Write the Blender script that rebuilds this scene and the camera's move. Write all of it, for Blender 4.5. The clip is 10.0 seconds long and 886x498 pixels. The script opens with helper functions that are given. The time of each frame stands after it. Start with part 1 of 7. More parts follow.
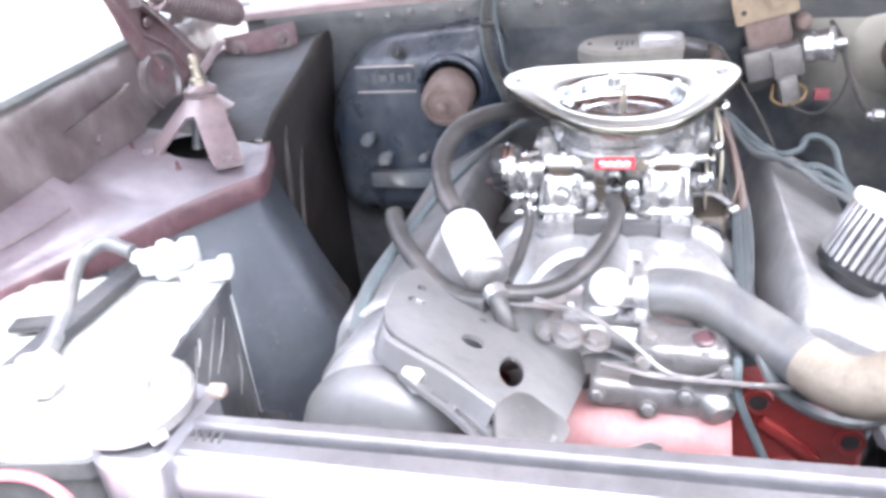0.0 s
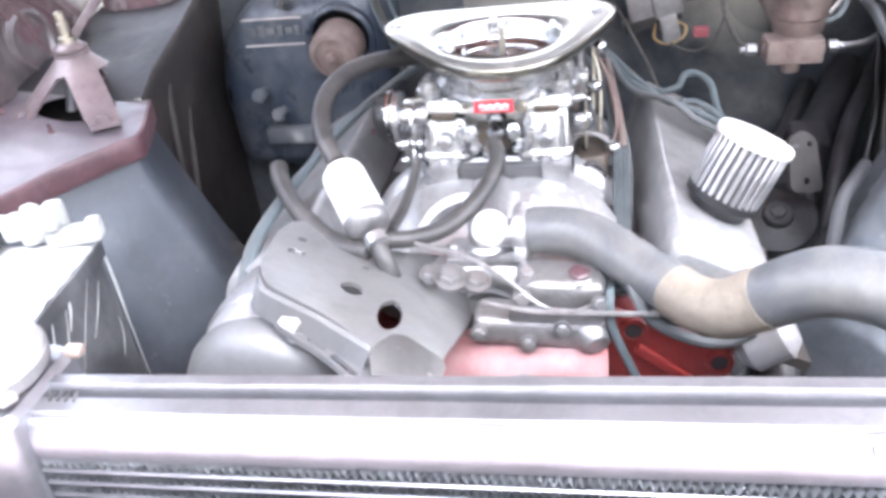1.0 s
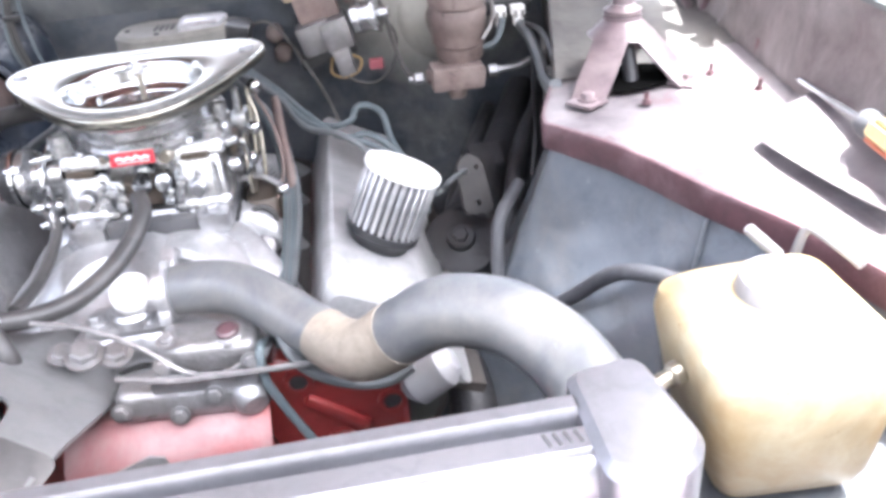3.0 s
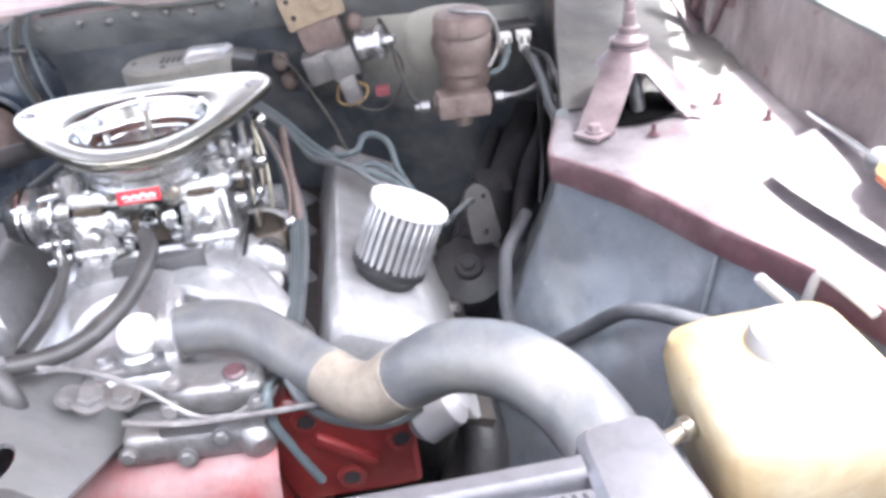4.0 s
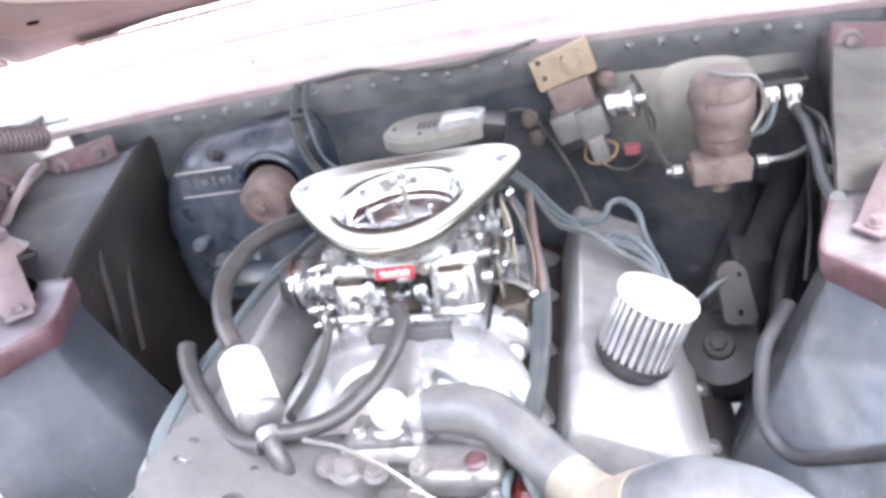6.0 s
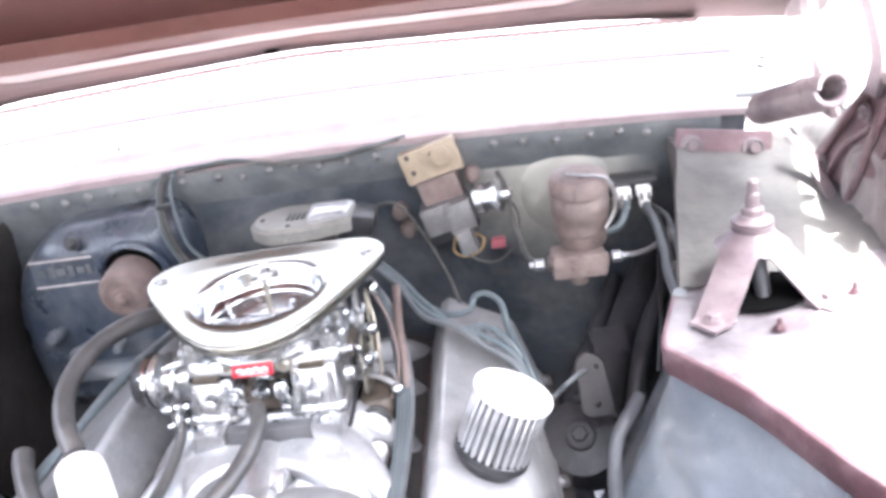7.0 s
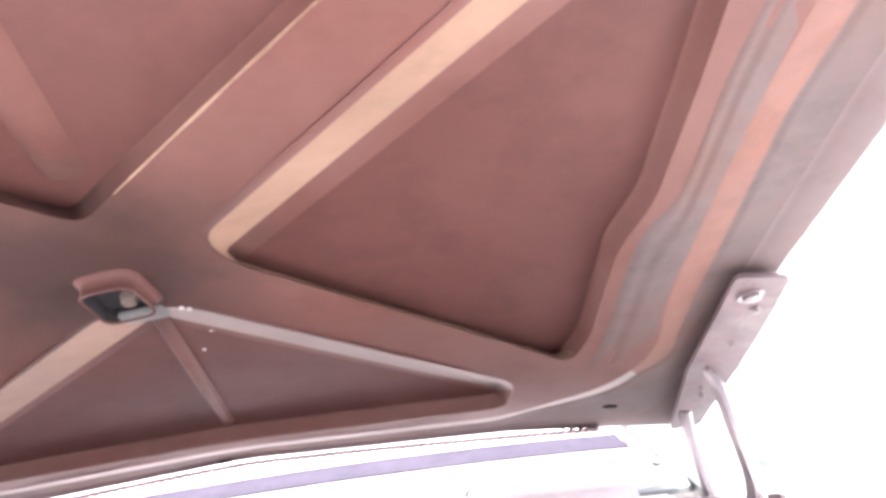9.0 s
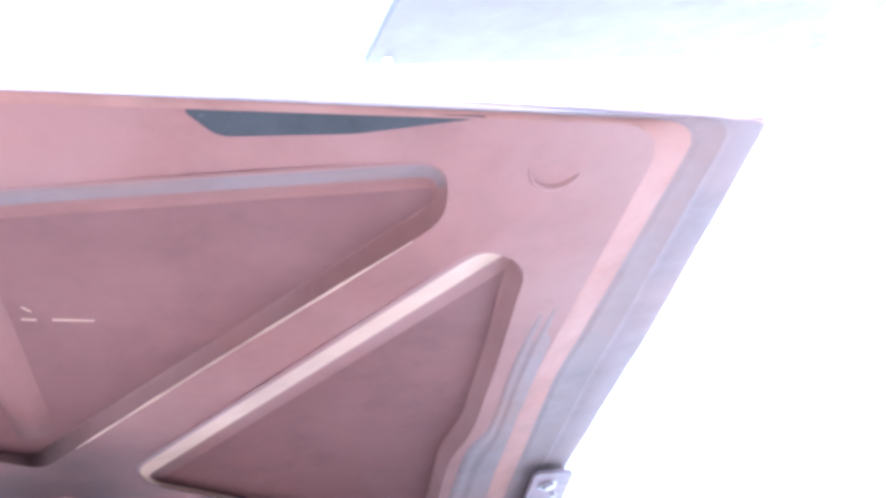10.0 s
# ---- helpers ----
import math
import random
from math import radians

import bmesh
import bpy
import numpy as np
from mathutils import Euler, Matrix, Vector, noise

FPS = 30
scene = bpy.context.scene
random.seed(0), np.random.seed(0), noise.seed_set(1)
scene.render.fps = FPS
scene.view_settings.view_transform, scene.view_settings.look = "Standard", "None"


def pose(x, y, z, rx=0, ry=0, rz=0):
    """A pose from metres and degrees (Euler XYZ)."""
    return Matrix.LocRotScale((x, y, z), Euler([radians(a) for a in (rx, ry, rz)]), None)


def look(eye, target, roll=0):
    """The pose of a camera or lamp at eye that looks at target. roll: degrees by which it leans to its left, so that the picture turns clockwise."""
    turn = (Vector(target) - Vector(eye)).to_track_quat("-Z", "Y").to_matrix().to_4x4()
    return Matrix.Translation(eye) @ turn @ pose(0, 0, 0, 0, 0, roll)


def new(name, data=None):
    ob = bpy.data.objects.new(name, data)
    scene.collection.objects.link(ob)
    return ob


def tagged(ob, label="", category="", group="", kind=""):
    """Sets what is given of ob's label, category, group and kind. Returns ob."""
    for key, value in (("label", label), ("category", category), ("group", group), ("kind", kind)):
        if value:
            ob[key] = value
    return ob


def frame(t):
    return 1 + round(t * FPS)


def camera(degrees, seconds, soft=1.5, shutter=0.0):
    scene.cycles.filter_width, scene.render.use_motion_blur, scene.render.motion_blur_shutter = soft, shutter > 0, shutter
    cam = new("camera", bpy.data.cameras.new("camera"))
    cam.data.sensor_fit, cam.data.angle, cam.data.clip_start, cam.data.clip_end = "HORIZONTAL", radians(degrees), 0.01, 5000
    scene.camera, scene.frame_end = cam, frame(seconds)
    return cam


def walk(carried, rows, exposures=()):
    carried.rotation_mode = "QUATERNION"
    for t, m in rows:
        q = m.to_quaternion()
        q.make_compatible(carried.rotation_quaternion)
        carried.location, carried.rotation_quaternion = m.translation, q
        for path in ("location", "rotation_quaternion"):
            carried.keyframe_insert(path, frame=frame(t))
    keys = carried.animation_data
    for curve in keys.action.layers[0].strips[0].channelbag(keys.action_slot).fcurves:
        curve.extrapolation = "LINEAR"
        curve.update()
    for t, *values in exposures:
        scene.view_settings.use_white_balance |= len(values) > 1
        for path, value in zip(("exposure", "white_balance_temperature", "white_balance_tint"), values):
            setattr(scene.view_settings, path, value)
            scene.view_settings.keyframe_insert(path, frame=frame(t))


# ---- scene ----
cam = camera(59.6, 10.0, soft=3.6)
PATH = [
    (0, (0.042, -0.968, 1.236), (-0.461, 0.732, 0.31), -6.0),
    (0.5, (0.043, -0.977, 1.238), (-0.501, 0.684, 0.266), -5.6),
    (1, (0.1, -0.967, 1.223), (-0.241, 0.709, 0.187), -6.7),
    (1.5, (0.178, -0.944, 1.216), (0.083, 0.75, 0.156), -7.5),
    (2, (0.2, -0.94, 1.212), (0.203, 0.764, 0.165), -6.1),
    (2.5, (0.223, -0.936, 1.204), (0.296, 0.781, 0.181), -4.3),
    (2.7, (0.239, -0.928, 1.199), (0.362, 0.789, 0.182), -4.6),
    (3.8, (0.257, -0.907, 1.21), (0.46, 0.817, 0.216), -5.3),
    (4, (0.257, -0.901, 1.221), (0.407, 0.831, 0.232), -6.0),
    (4.5, (0.26, -0.883, 1.248), (0.248, 0.899, 0.34), -7.7),
    (5, (0.253, -0.865, 1.261), (0.025, 0.901, 0.352), -8.6),
    (5.2, (0.241, -0.864, 1.275), (-0.11, 0.883, 0.367), -11.3),
    (6.3, (0.272, -0.846, 1.306), (-0.178, 0.875, 0.392), -12.9),
    (6.5, (0.281, -0.847, 1.305), (-0.126, 0.89, 0.403), -12.4),
    (7, (0.301, -0.84, 1.315), (0.138, 0.996, 0.539), -8.8),
    (7.5, (0.296, -0.858, 1.325), (0.181, 1.006, 0.609), -7.9),
    (8, (0.292, -0.858, 1.35), (0.312, 1.071, 0.822), -7.8),
    (8.5, (0.273, -0.886, 1.42), (0.409, 1.101, 1.238), -6.9),
    (9, (0.252, -0.958, 1.493), (0.458, 1.031, 1.462), -7.3),
    (9.5, (0.221, -1.126, 1.588), (0.636, 0.824, 1.752), -7.9),
    (9.7, (0.197, -1.192, 1.61), (0.675, 0.738, 1.83), -7.0),
    (10, (0.201, -1.255, 1.631), (0.809, 0.637, 1.853), -7.8),
]
EXPOSURES = [(0.0, 4.58, 6000, 11), (1.0, 4.48, 6000, 11), (2.5, 4.35, 6000, 11), (4.0, 4.25, 6000, 11), (4.5, 4.35, 6000, 11), (7.0, 4.6, 6000, 11), (8.0, 4.25, 6050, 12), (8.5, 3.9, 6200, 12), (9.0, 3.8, 6050, 12), (9.5, 4.28, 4750, -1), (9.7, 4.28, 4550, 1), (10.0, 3.93, 4600, 5)]
walk(cam, [(t, look(eye, target, roll)) for t, eye, target, roll in PATH], EXPOSURES)

# ---- world, sun and exposure ----
world = bpy.data.worlds.new("world")
scene.world = world
world.use_nodes = True
wn, wl = world.node_tree.nodes, world.node_tree.links
sky = wn.new("ShaderNodeTexSky")
sky.sky_type, sky.sun_disc = "NISHITA", False
SUN_UP, SUN_TURN = radians(77), radians(92)
sky.sun_elevation, sky.sun_rotation = SUN_UP, SUN_TURN
sky.air_density, sky.dust_density, sky.ozone_density = 0.5, 8.0, 1.0
haze = wn.new("ShaderNodeHueSaturation")
haze.inputs["Saturation"].default_value = 0.4
wl.new(sky.outputs[0], haze.inputs["Color"])
wl.new(haze.outputs[0], wn["Background"].inputs[0])
wn["Background"].inputs[1].default_value = 0.15
sun = new("sun", bpy.data.lights.new("sun", "SUN"))
sun.data.energy, sun.data.angle, sun.data.color = 2.0, radians(0.6), (1.0, 0.95, 0.88)
SUN_FROM = Vector((math.sin(SUN_TURN) * math.cos(SUN_UP), math.cos(SUN_TURN) * math.cos(SUN_UP), math.sin(SUN_UP)))
sun.matrix_world = look(SUN_FROM * 20, (0, 0, 0))


# ---- materials ----
def material(name, base, rough=0.5, metal=0.0, vary=0.25, scale=14.0, bump=0.1, dust=None, dust_at=0.6, dust_scale=11.0, coat=0.0, spots=None, spots_at=0.66, spots_scale=30.0, spec=0.5, dent=0.0, patch=None):
    """A worn surface: fine and coarse mottling, optional dust and spots of wear, uneven gloss, fine relief."""
    m = bpy.data.materials.new(name)
    m.use_nodes = True
    nodes, links = m.node_tree.nodes, m.node_tree.links
    bsdf = nodes["Principled BSDF"]
    place = nodes.new("ShaderNodeTexCoord").outputs["Object"]

    def noise_at(sc, detail=5.0, rough_=0.6, distort=0.0):
        n = nodes.new("ShaderNodeTexNoise")
        n.inputs["Scale"].default_value, n.inputs["Detail"].default_value = sc, detail
        n.inputs["Roughness"].default_value, n.inputs["Distortion"].default_value = rough_, distort
        links.new(place, n.inputs["Vector"])
        return n.outputs["Fac"]

    def ramp(fac, lo, hi, a=0.0, b=1.0):
        r = nodes.new("ShaderNodeMapRange")
        r.clamp = True
        for key, value in zip(("From Min", "From Max", "To Min", "To Max"), (lo, hi, a, b)):
            r.inputs[key].default_value = value
        links.new(fac, r.inputs["Value"])
        return r.outputs["Result"]

    def mix(fac, a, b):
        x = nodes.new("ShaderNodeMix")
        x.data_type = "RGBA"
        links.new(fac, x.inputs["Factor"])
        for value, sock in ((a, x.inputs["A"]), (b, x.inputs["B"])):
            if isinstance(value, tuple):
                sock.default_value = (*value, 1)
            else:
                links.new(value, sock)
        return x.outputs["Result"]

    dark = tuple(c * (1 - vary) for c in base)
    light = tuple(min(0.95, c * (1 + vary)) for c in base)
    coarse, fine = noise_at(scale), noise_at(scale * 9, 3.0)
    colour = mix(ramp(coarse, 0.3, 0.7), dark, light)
    colour = mix(ramp(fine, 0.55, 0.8, 0.0, 0.5), colour, dark)
    if vary >= 0.12:
        colour = mix(ramp(noise_at(scale * 3.1, 6.0, 0.7, 0.3), 0.46, 0.7, 0.0, 0.6), colour, tuple(c * (1 - vary) * 0.75 for c in base))
    if vary >= 0.2:
        colour = mix(ramp(noise_at(scale * 11, 4.0, 0.7), 0.64, 0.72, 0.0, 0.45), colour, tuple(min(0.9, c * 1.9 + 0.03) for c in base))
    if dust:
        colour = mix(ramp(noise_at(dust_scale, 7.0, 0.65, 0.4), dust_at - 0.14, dust_at + 0.14, 0.0, 0.85), colour, dust)
    if spots:
        colour = mix(ramp(noise_at(spots_scale, 6.0, 0.7, 0.8), spots_at - 0.03, spots_at + 0.03), colour, spots)
    if patch:
        # a soft patch round one place, for dust, stain and painted shade: its centre, its reach and its colour
        away = nodes.new("ShaderNodeVectorMath")
        away.operation = "DISTANCE"
        links.new(place, away.inputs[0])
        away.inputs[1].default_value = patch[0]
        wobble = nodes.new("ShaderNodeMath")
        wobble.operation = "MULTIPLY_ADD"
        links.new(noise_at(14, 5.0, 0.6), wobble.inputs[0])
        wobble.inputs[1].default_value = patch[1] * 0.8
        links.new(away.outputs["Value"], wobble.inputs[2])
        colour = mix(ramp(wobble.outputs[0], patch[1] * 0.75, patch[1] * 1.5, 0.9, 0.0), colour, patch[2])
    links.new(colour, bsdf.inputs["Base Color"])
    swing = 0.12 if rough >= 0.38 else 0.03
    links.new(ramp(coarse, 0.25, 0.75, max(0.02, rough - swing), min(1.0, rough + swing)), bsdf.inputs["Roughness"])
    bsdf.inputs["Metallic"].default_value, bsdf.inputs["Specular IOR Level"].default_value = metal, spec
    bsdf.inputs["Coat Weight"].default_value, bsdf.inputs["Coat Roughness"].default_value = coat, 0.28
    if bump:
        b = nodes.new("ShaderNodeBump")
        b.inputs["Strength"].default_value, b.inputs["Distance"].default_value = bump, 0.004
        links.new(fine, b.inputs["Height"])
        links.new(b.outputs["Normal"], bsdf.inputs["Normal"])
        if dent:
            d = nodes.new("ShaderNodeBump")
            d.inputs["Strength"].default_value, d.inputs["Distance"].default_value = dent, 0.03
            links.new(noise_at(scale * 1.4, 2.0, 0.5), d.inputs["Height"])
            links.new(d.outputs["Normal"], b.inputs["Normal"])
    return m


HEATER = material("navy_blue_paint", (0.03, 0.04, 0.06), 0.28, 0, 0.3, 9, 0.12, dust=(0.13, 0.138, 0.15), dust_at=0.57, dust_scale=8, spots=(0.2, 0.2, 0.2), spots_at=0.76, spots_scale=40, dent=0.2)
# left tower's paint, darker than the right one's: its shade is in the colour
SHADED_TOWER = material("shaded_blue_grey_gloss_paint", (0.075, 0.085, 0.102), 0.24, 0.1, 0.3, 5, 0.05, dust=(0.16, 0.16, 0.165), dust_at=0.64, dust_scale=5, coat=0.5, spec=0.7, spots=(0.3, 0.3, 0.31), spots_at=0.78, spots_scale=26)
GLOSS_APRON = material("glossy_mauve_paint", (0.085, 0.07, 0.083), 0.3, 0, 0.22, 7, 0.12, dust=(0.17, 0.155, 0.17), dust_at=0.54, spots=(0.06, 0.03, 0.034), spots_at=0.68, spots_scale=12, dent=0.25, spec=0.7, coat=0.3)
# left fender wall's paint with the shade of that side mixed in
SHADED_WALL = material("shaded_maroon_brown_gloss_paint", (0.072, 0.056, 0.058), 0.3, 0, 0.3, 7, 0.1, dust=(0.18, 0.158, 0.158), dust_at=0.55, spots=(0.08, 0.03, 0.034), spots_at=0.7, spots_scale=14, dent=0.3, spec=0.7)
FIREWALL = material("dark_blue_paint", (0.05, 0.058, 0.07), 0.33, 0.1, 0.35, 9, 0.15, dust=(0.17, 0.172, 0.172), dust_at=0.56, dust_scale=6, spots=(0.3, 0.3, 0.3), spots_at=0.74, spots_scale=40, dent=0.3, patch=((0.385, 0.32, 0.95), 0.165, (0.36, 0.348, 0.31)))
# paler than the firewall paint: reflected sky put into the ridge's colour, with dust
UPPER_WALL = material("sky_lit_dusty_blue_grey_paint", (0.075, 0.083, 0.09), 0.4, 0.1, 0.3, 9, 0.15, dust=(0.165, 0.167, 0.167), dust_at=0.53, dust_scale=7, spots=(0.07, 0.075, 0.08), spots_at=0.68, spots_scale=18, dent=0.3)
DUSTY_PANEL = material("dusty_grey_paint", (0.07, 0.066, 0.063), 0.7, 0, 0.25, 12, 0.15, dust=(0.125, 0.118, 0.108), dust_at=0.52, spots=(0.09, 0.08, 0.08))
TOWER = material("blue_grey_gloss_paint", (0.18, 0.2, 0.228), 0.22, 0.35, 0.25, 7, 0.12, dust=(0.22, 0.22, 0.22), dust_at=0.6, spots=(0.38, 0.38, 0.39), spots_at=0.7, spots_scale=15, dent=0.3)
DARK_METAL = material("dark_grimy_metal", (0.03, 0.03, 0.034), 0.5, 0.1, 0.35, 16, 0.3, dust=(0.065, 0.062, 0.058), dust_at=0.62)
APRON = material("dusty_mauve_primer", (0.092, 0.08, 0.087), 0.55, 0, 0.2, 8, 0.2, dust=(0.19, 0.176, 0.18), dust_at=0.5, spots=(0.1, 0.05, 0.055), spots_at=0.64, spots_scale=12, dent=0.3)
LIP_RED = material("burgundy_paint", (0.074, 0.035, 0.041), 0.42, 0, 0.3, 14, 0.15, dust=(0.2, 0.13, 0.14), dust_at=0.62)
MAUVE = material("mauve_bracket_paint", (0.138, 0.108, 0.115), 0.36, 0.12, 0.25, 18, 0.15, dust=(0.23, 0.19, 0.19), dust_at=0.56, spots=(0.08, 0.04, 0.038))
BRACE = material("purple_brown_paint", (0.125, 0.079, 0.086), 0.5, 0, 0.3, 14, 0.15, spec=0.3, dust=(0.21, 0.17, 0.17), dust_at=0.62)
# centre patch: a grease smear, deepened for the weaker light there
HOOD_IN = material("red_brown_primer", (0.108, 0.043, 0.036), 0.55, 0, 0.14, 4, 0.08, dust=(0.126, 0.062, 0.054), dust_at=0.54, dust_scale=5, spec=0.28, patch=((-0.02, -0.18, 1.49), 0.21, (0.034, 0.019, 0.017)))
# lavender-grey that carries sky glare and bounced light in its colour
HOOD_RAIL = material("lavender_grey_lit_primer", (0.105, 0.078, 0.078), 0.65, 0, 0.12, 5, 0.06, dust=(0.122, 0.068, 0.058), dust_at=0.56, dust_scale=4, spec=0.1)
# greyer primer: light on the slopes put into the colour, plus one stain
HOOD_TAUPE = material("greyed_lit_stained_primer", (0.16, 0.118, 0.106), 0.5, 0, 0.1, 5, 0.05, spec=0.4, patch=((0.105, -0.12, 1.49), 0.07, (0.11, 0.1, 0.105)))
# paler primer: bounced light on rear-facing slopes put into the colour
HOOD_WALL = material("pale_lit_and_scratched_primer", (0.24, 0.148, 0.108), 0.55, 0, 0.12, 6, 0.06, dust=(0.28, 0.182, 0.136), dust_at=0.55, dust_scale=6, spec=0.2)
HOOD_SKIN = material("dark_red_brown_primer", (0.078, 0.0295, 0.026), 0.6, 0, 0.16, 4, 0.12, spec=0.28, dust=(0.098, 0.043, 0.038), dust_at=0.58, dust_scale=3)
HOOD_SIDE = material("faded_pink_primer", (0.128, 0.098, 0.1), 0.75, 0, 0.15, 4, 0.1, spec=0.08, dust=(0.145, 0.096, 0.09), dust_at=0.56, dust_scale=6)
HOOD_RUST = material("rust_worn_primer", (0.135, 0.054, 0.04), 0.6, 0, 0.18, 6, 0.1, spec=0.25, dust=(0.15, 0.07, 0.055), dust_at=0.52, dust_scale=9)
HOOD_OUT = material("faded_burgundy_paint", (0.3, 0.15, 0.16), 0.35, 0, 0.15, 3, 0.05, dust=(0.42, 0.34, 0.34), dust_at=0.6)
COWL = material("faded_pink_paint", (0.42, 0.33, 0.345), 0.4, 0, 0.12, 5, 0.05, dust=(0.48, 0.42, 0.42), dust_at=0.5)
FENDER = material("chalky_grey_green_paint", (0.08, 0.09, 0.091), 0.5, 0, 0.2, 5, 0.06, dust=(0.145, 0.15, 0.143), dust_at=0.56, spots=(0.2, 0.2, 0.19), spots_at=0.72, spots_scale=20)
CHROME = material("chrome", (0.56, 0.57, 0.58), 0.14, 1.0, 0.06, 20, 0.02)
SATIN = material("dulled_chrome", (0.29, 0.28, 0.24), 0.17, 0.92, 0.06, 12, 0.02, dust=(0.36, 0.24, 0.14), dust_at=0.7, dust_scale=7)
CARB = material("bright_cast_aluminium", (0.53, 0.53, 0.535), 0.26, 0.9, 0.25, 40, 0.25)
GRIME_AND_SHADE = material("brown_grimy_shaded_casting", (0.085, 0.066, 0.05), 0.5, 0.2, 0.3, 22, 0.3, dust=(0.16, 0.132, 0.11), dust_at=0.6)
CAST = material("cast_aluminium", (0.5, 0.5, 0.51), 0.36, 0.8, 0.15, 20, 0.25, dust=(0.4, 0.38, 0.36), dust_at=0.66)
COVER = material("satin_aluminium", (0.42, 0.42, 0.425), 0.36, 0.5, 0.22, 10, 0.12, dent=0.12, dust=(0.28, 0.275, 0.27), dust_at=0.62)
RADIATOR = material("polished_aluminium", (0.235, 0.235, 0.258), 0.33, 0.8, 0.12, 10, 0.05)
FIN = material("dull_fin_aluminium", (0.25, 0.26, 0.28), 0.45, 0.8, 0.25, 40, 0.1)
STEEL = material("grey_steel", (0.25, 0.245, 0.25), 0.42, 0.7, 0.2, 16, 0.2, dust=(0.4, 0.37, 0.35), dust_at=0.64)
ALT_DARK = material("dull_dark_grey_metal", (0.12, 0.12, 0.125), 0.5, 0.2, 0.15, 14, 0.1, dust=(0.12, 0.118, 0.115), dust_at=0.6)
BRACKET = material("dusty_grey_steel_plate", (0.21, 0.208, 0.212), 0.42, 0.5, 0.14, 9, 0.15, dust=(0.24, 0.23, 0.225), dust_at=0.62, spots=(0.1, 0.12, 0.11), spots_at=0.72)
RUBBER = material("grey_black_rubber", (0.05, 0.048, 0.048), 0.42, 0, 0.25, 14, 0.12, dust=(0.12, 0.11, 0.105), dust_at=0.62)
HOSE = material("dusty_coolant_hose_rubber", (0.08, 0.087, 0.098), 0.36, 0, 0.2, 9, 0.12, dust=(0.2, 0.19, 0.176), dust_at=0.52)
TAN = material("dusty_tan_rubber", (0.25, 0.215, 0.175), 0.55, 0, 0.25, 18, 0.2)
RED = material("red_engine_enamel", (0.2, 0.024, 0.023), 0.33, 0, 0.2, 14, 0.12, dust=(0.26, 0.07, 0.06), dust_at=0.64, coat=0.3)
TAG_RED = material("red_foil", (0.5, 0.012, 0.03), 0.35, 0, 0.08, 20, 0.0)
WHITE = material("plain_white", (0.8, 0.79, 0.77), 0.35, 0, 0.05, 10, 0.05, dust=(0.66, 0.63, 0.6), dust_at=0.68)
YELLOWED = material("yellowed_plastic", (0.33, 0.292, 0.2), 0.42, 0, 0.12, 12, 0.06, dust=(0.22, 0.145, 0.06), dust_at=0.5, dust_scale=14, spots=(0.17, 0.1, 0.04), spots_at=0.66, spots_scale=34)
BEIGE = material("dusty_beige_plastic", (0.2, 0.192, 0.172), 0.5, 0, 0.2, 16, 0.15, dust=(0.3, 0.28, 0.25), dust_at=0.66)
BROWN = material("light_brown_painted_metal", (0.31, 0.25, 0.18), 0.55, 0, 0.15, 18, 0.15, dust=(0.26, 0.18, 0.12), dust_at=0.64)
RUST = material("rusty_brown_metal", (0.15, 0.11, 0.098), 0.6, 0.1, 0.32, 18, 0.4, dust=(0.24, 0.195, 0.175), dust_at=0.56, spots=(0.05, 0.035, 0.03), spots_at=0.66, spots_scale=24)
BRASS = material("dull_brass", (0.38, 0.35, 0.29), 0.42, 0.9, 0.2, 30, 0.1)
BLACK = material("black_plastic", (0.02, 0.02, 0.022), 0.4, 0, 0.3, 14, 0.1, dust=(0.09, 0.09, 0.09), dust_at=0.64)
BATTERY = material("scuffed_black_battery_case", (0.045, 0.046, 0.05), 0.42, 0, 0.3, 9, 0.15, dust=(0.13, 0.132, 0.135), dust_at=0.53, dust_scale=12, spots=(0.4, 0.4, 0.4), spots_at=0.74, spots_scale=16)
CABLE = material("grey_wrapped_cloth", (0.055, 0.057, 0.064), 0.65, 0, 0.25, 40, 0.3, dust=(0.11, 0.11, 0.118), dust_at=0.56)
CORRODED = material("white_corrosion", (0.4, 0.41, 0.4), 0.8, 0, 0.1, 40, 0.6, dust=(0.2, 0.2, 0.195), dust_at=0.62, dust_scale=16, spots=(0.06, 0.26, 0.17), spots_at=0.71, spots_scale=14)
WIRE = material("blue_grey_silicone", (0.085, 0.105, 0.113), 0.45, 0, 0.12, 20, 0.05)
WIRE_PALE = material("pale_grey_silicone", (0.105, 0.113, 0.118), 0.45, 0, 0.12, 20, 0.05)
WIRE_DARK = material("dark_wire_cloth", (0.05, 0.048, 0.045), 0.6, 0, 0.3, 30, 0.2, dust=(0.18, 0.17, 0.15), dust_at=0.6)
PINK = material("pink_plastic", (0.27, 0.07, 0.085), 0.5, 0, 0.1, 20, 0.0)
ORANGE = material("orange_wire", (0.3, 0.2, 0.09), 0.5, 0, 0.1, 20, 0.0)
FILTER_MESH = material("dark_pleated_gauze", (0.1, 0.1, 0.108), 0.7, 0.2, 0.3, 60, 0.4)
CONCRETE = material("worn_concrete", (0.36, 0.35, 0.335), 0.85, 0, 0.15, 0.8, 0.2)
PLASTER = material("white_plaster", (0.8, 0.79, 0.78), 0.8, 0, 0.06, 1.0, 0.1)
BLUE_WALL = material("pale_blue_render", (0.16, 0.22, 0.3), 0.8, 0, 0.3, 3.0, 0.2, dust=(0.4, 0.45, 0.5), dust_at=0.5, dust_scale=4)
FRONT_WALL = material("pale_grey_render", (0.44, 0.43, 0.41), 0.8, 0, 0.12, 2.0, 0.15)
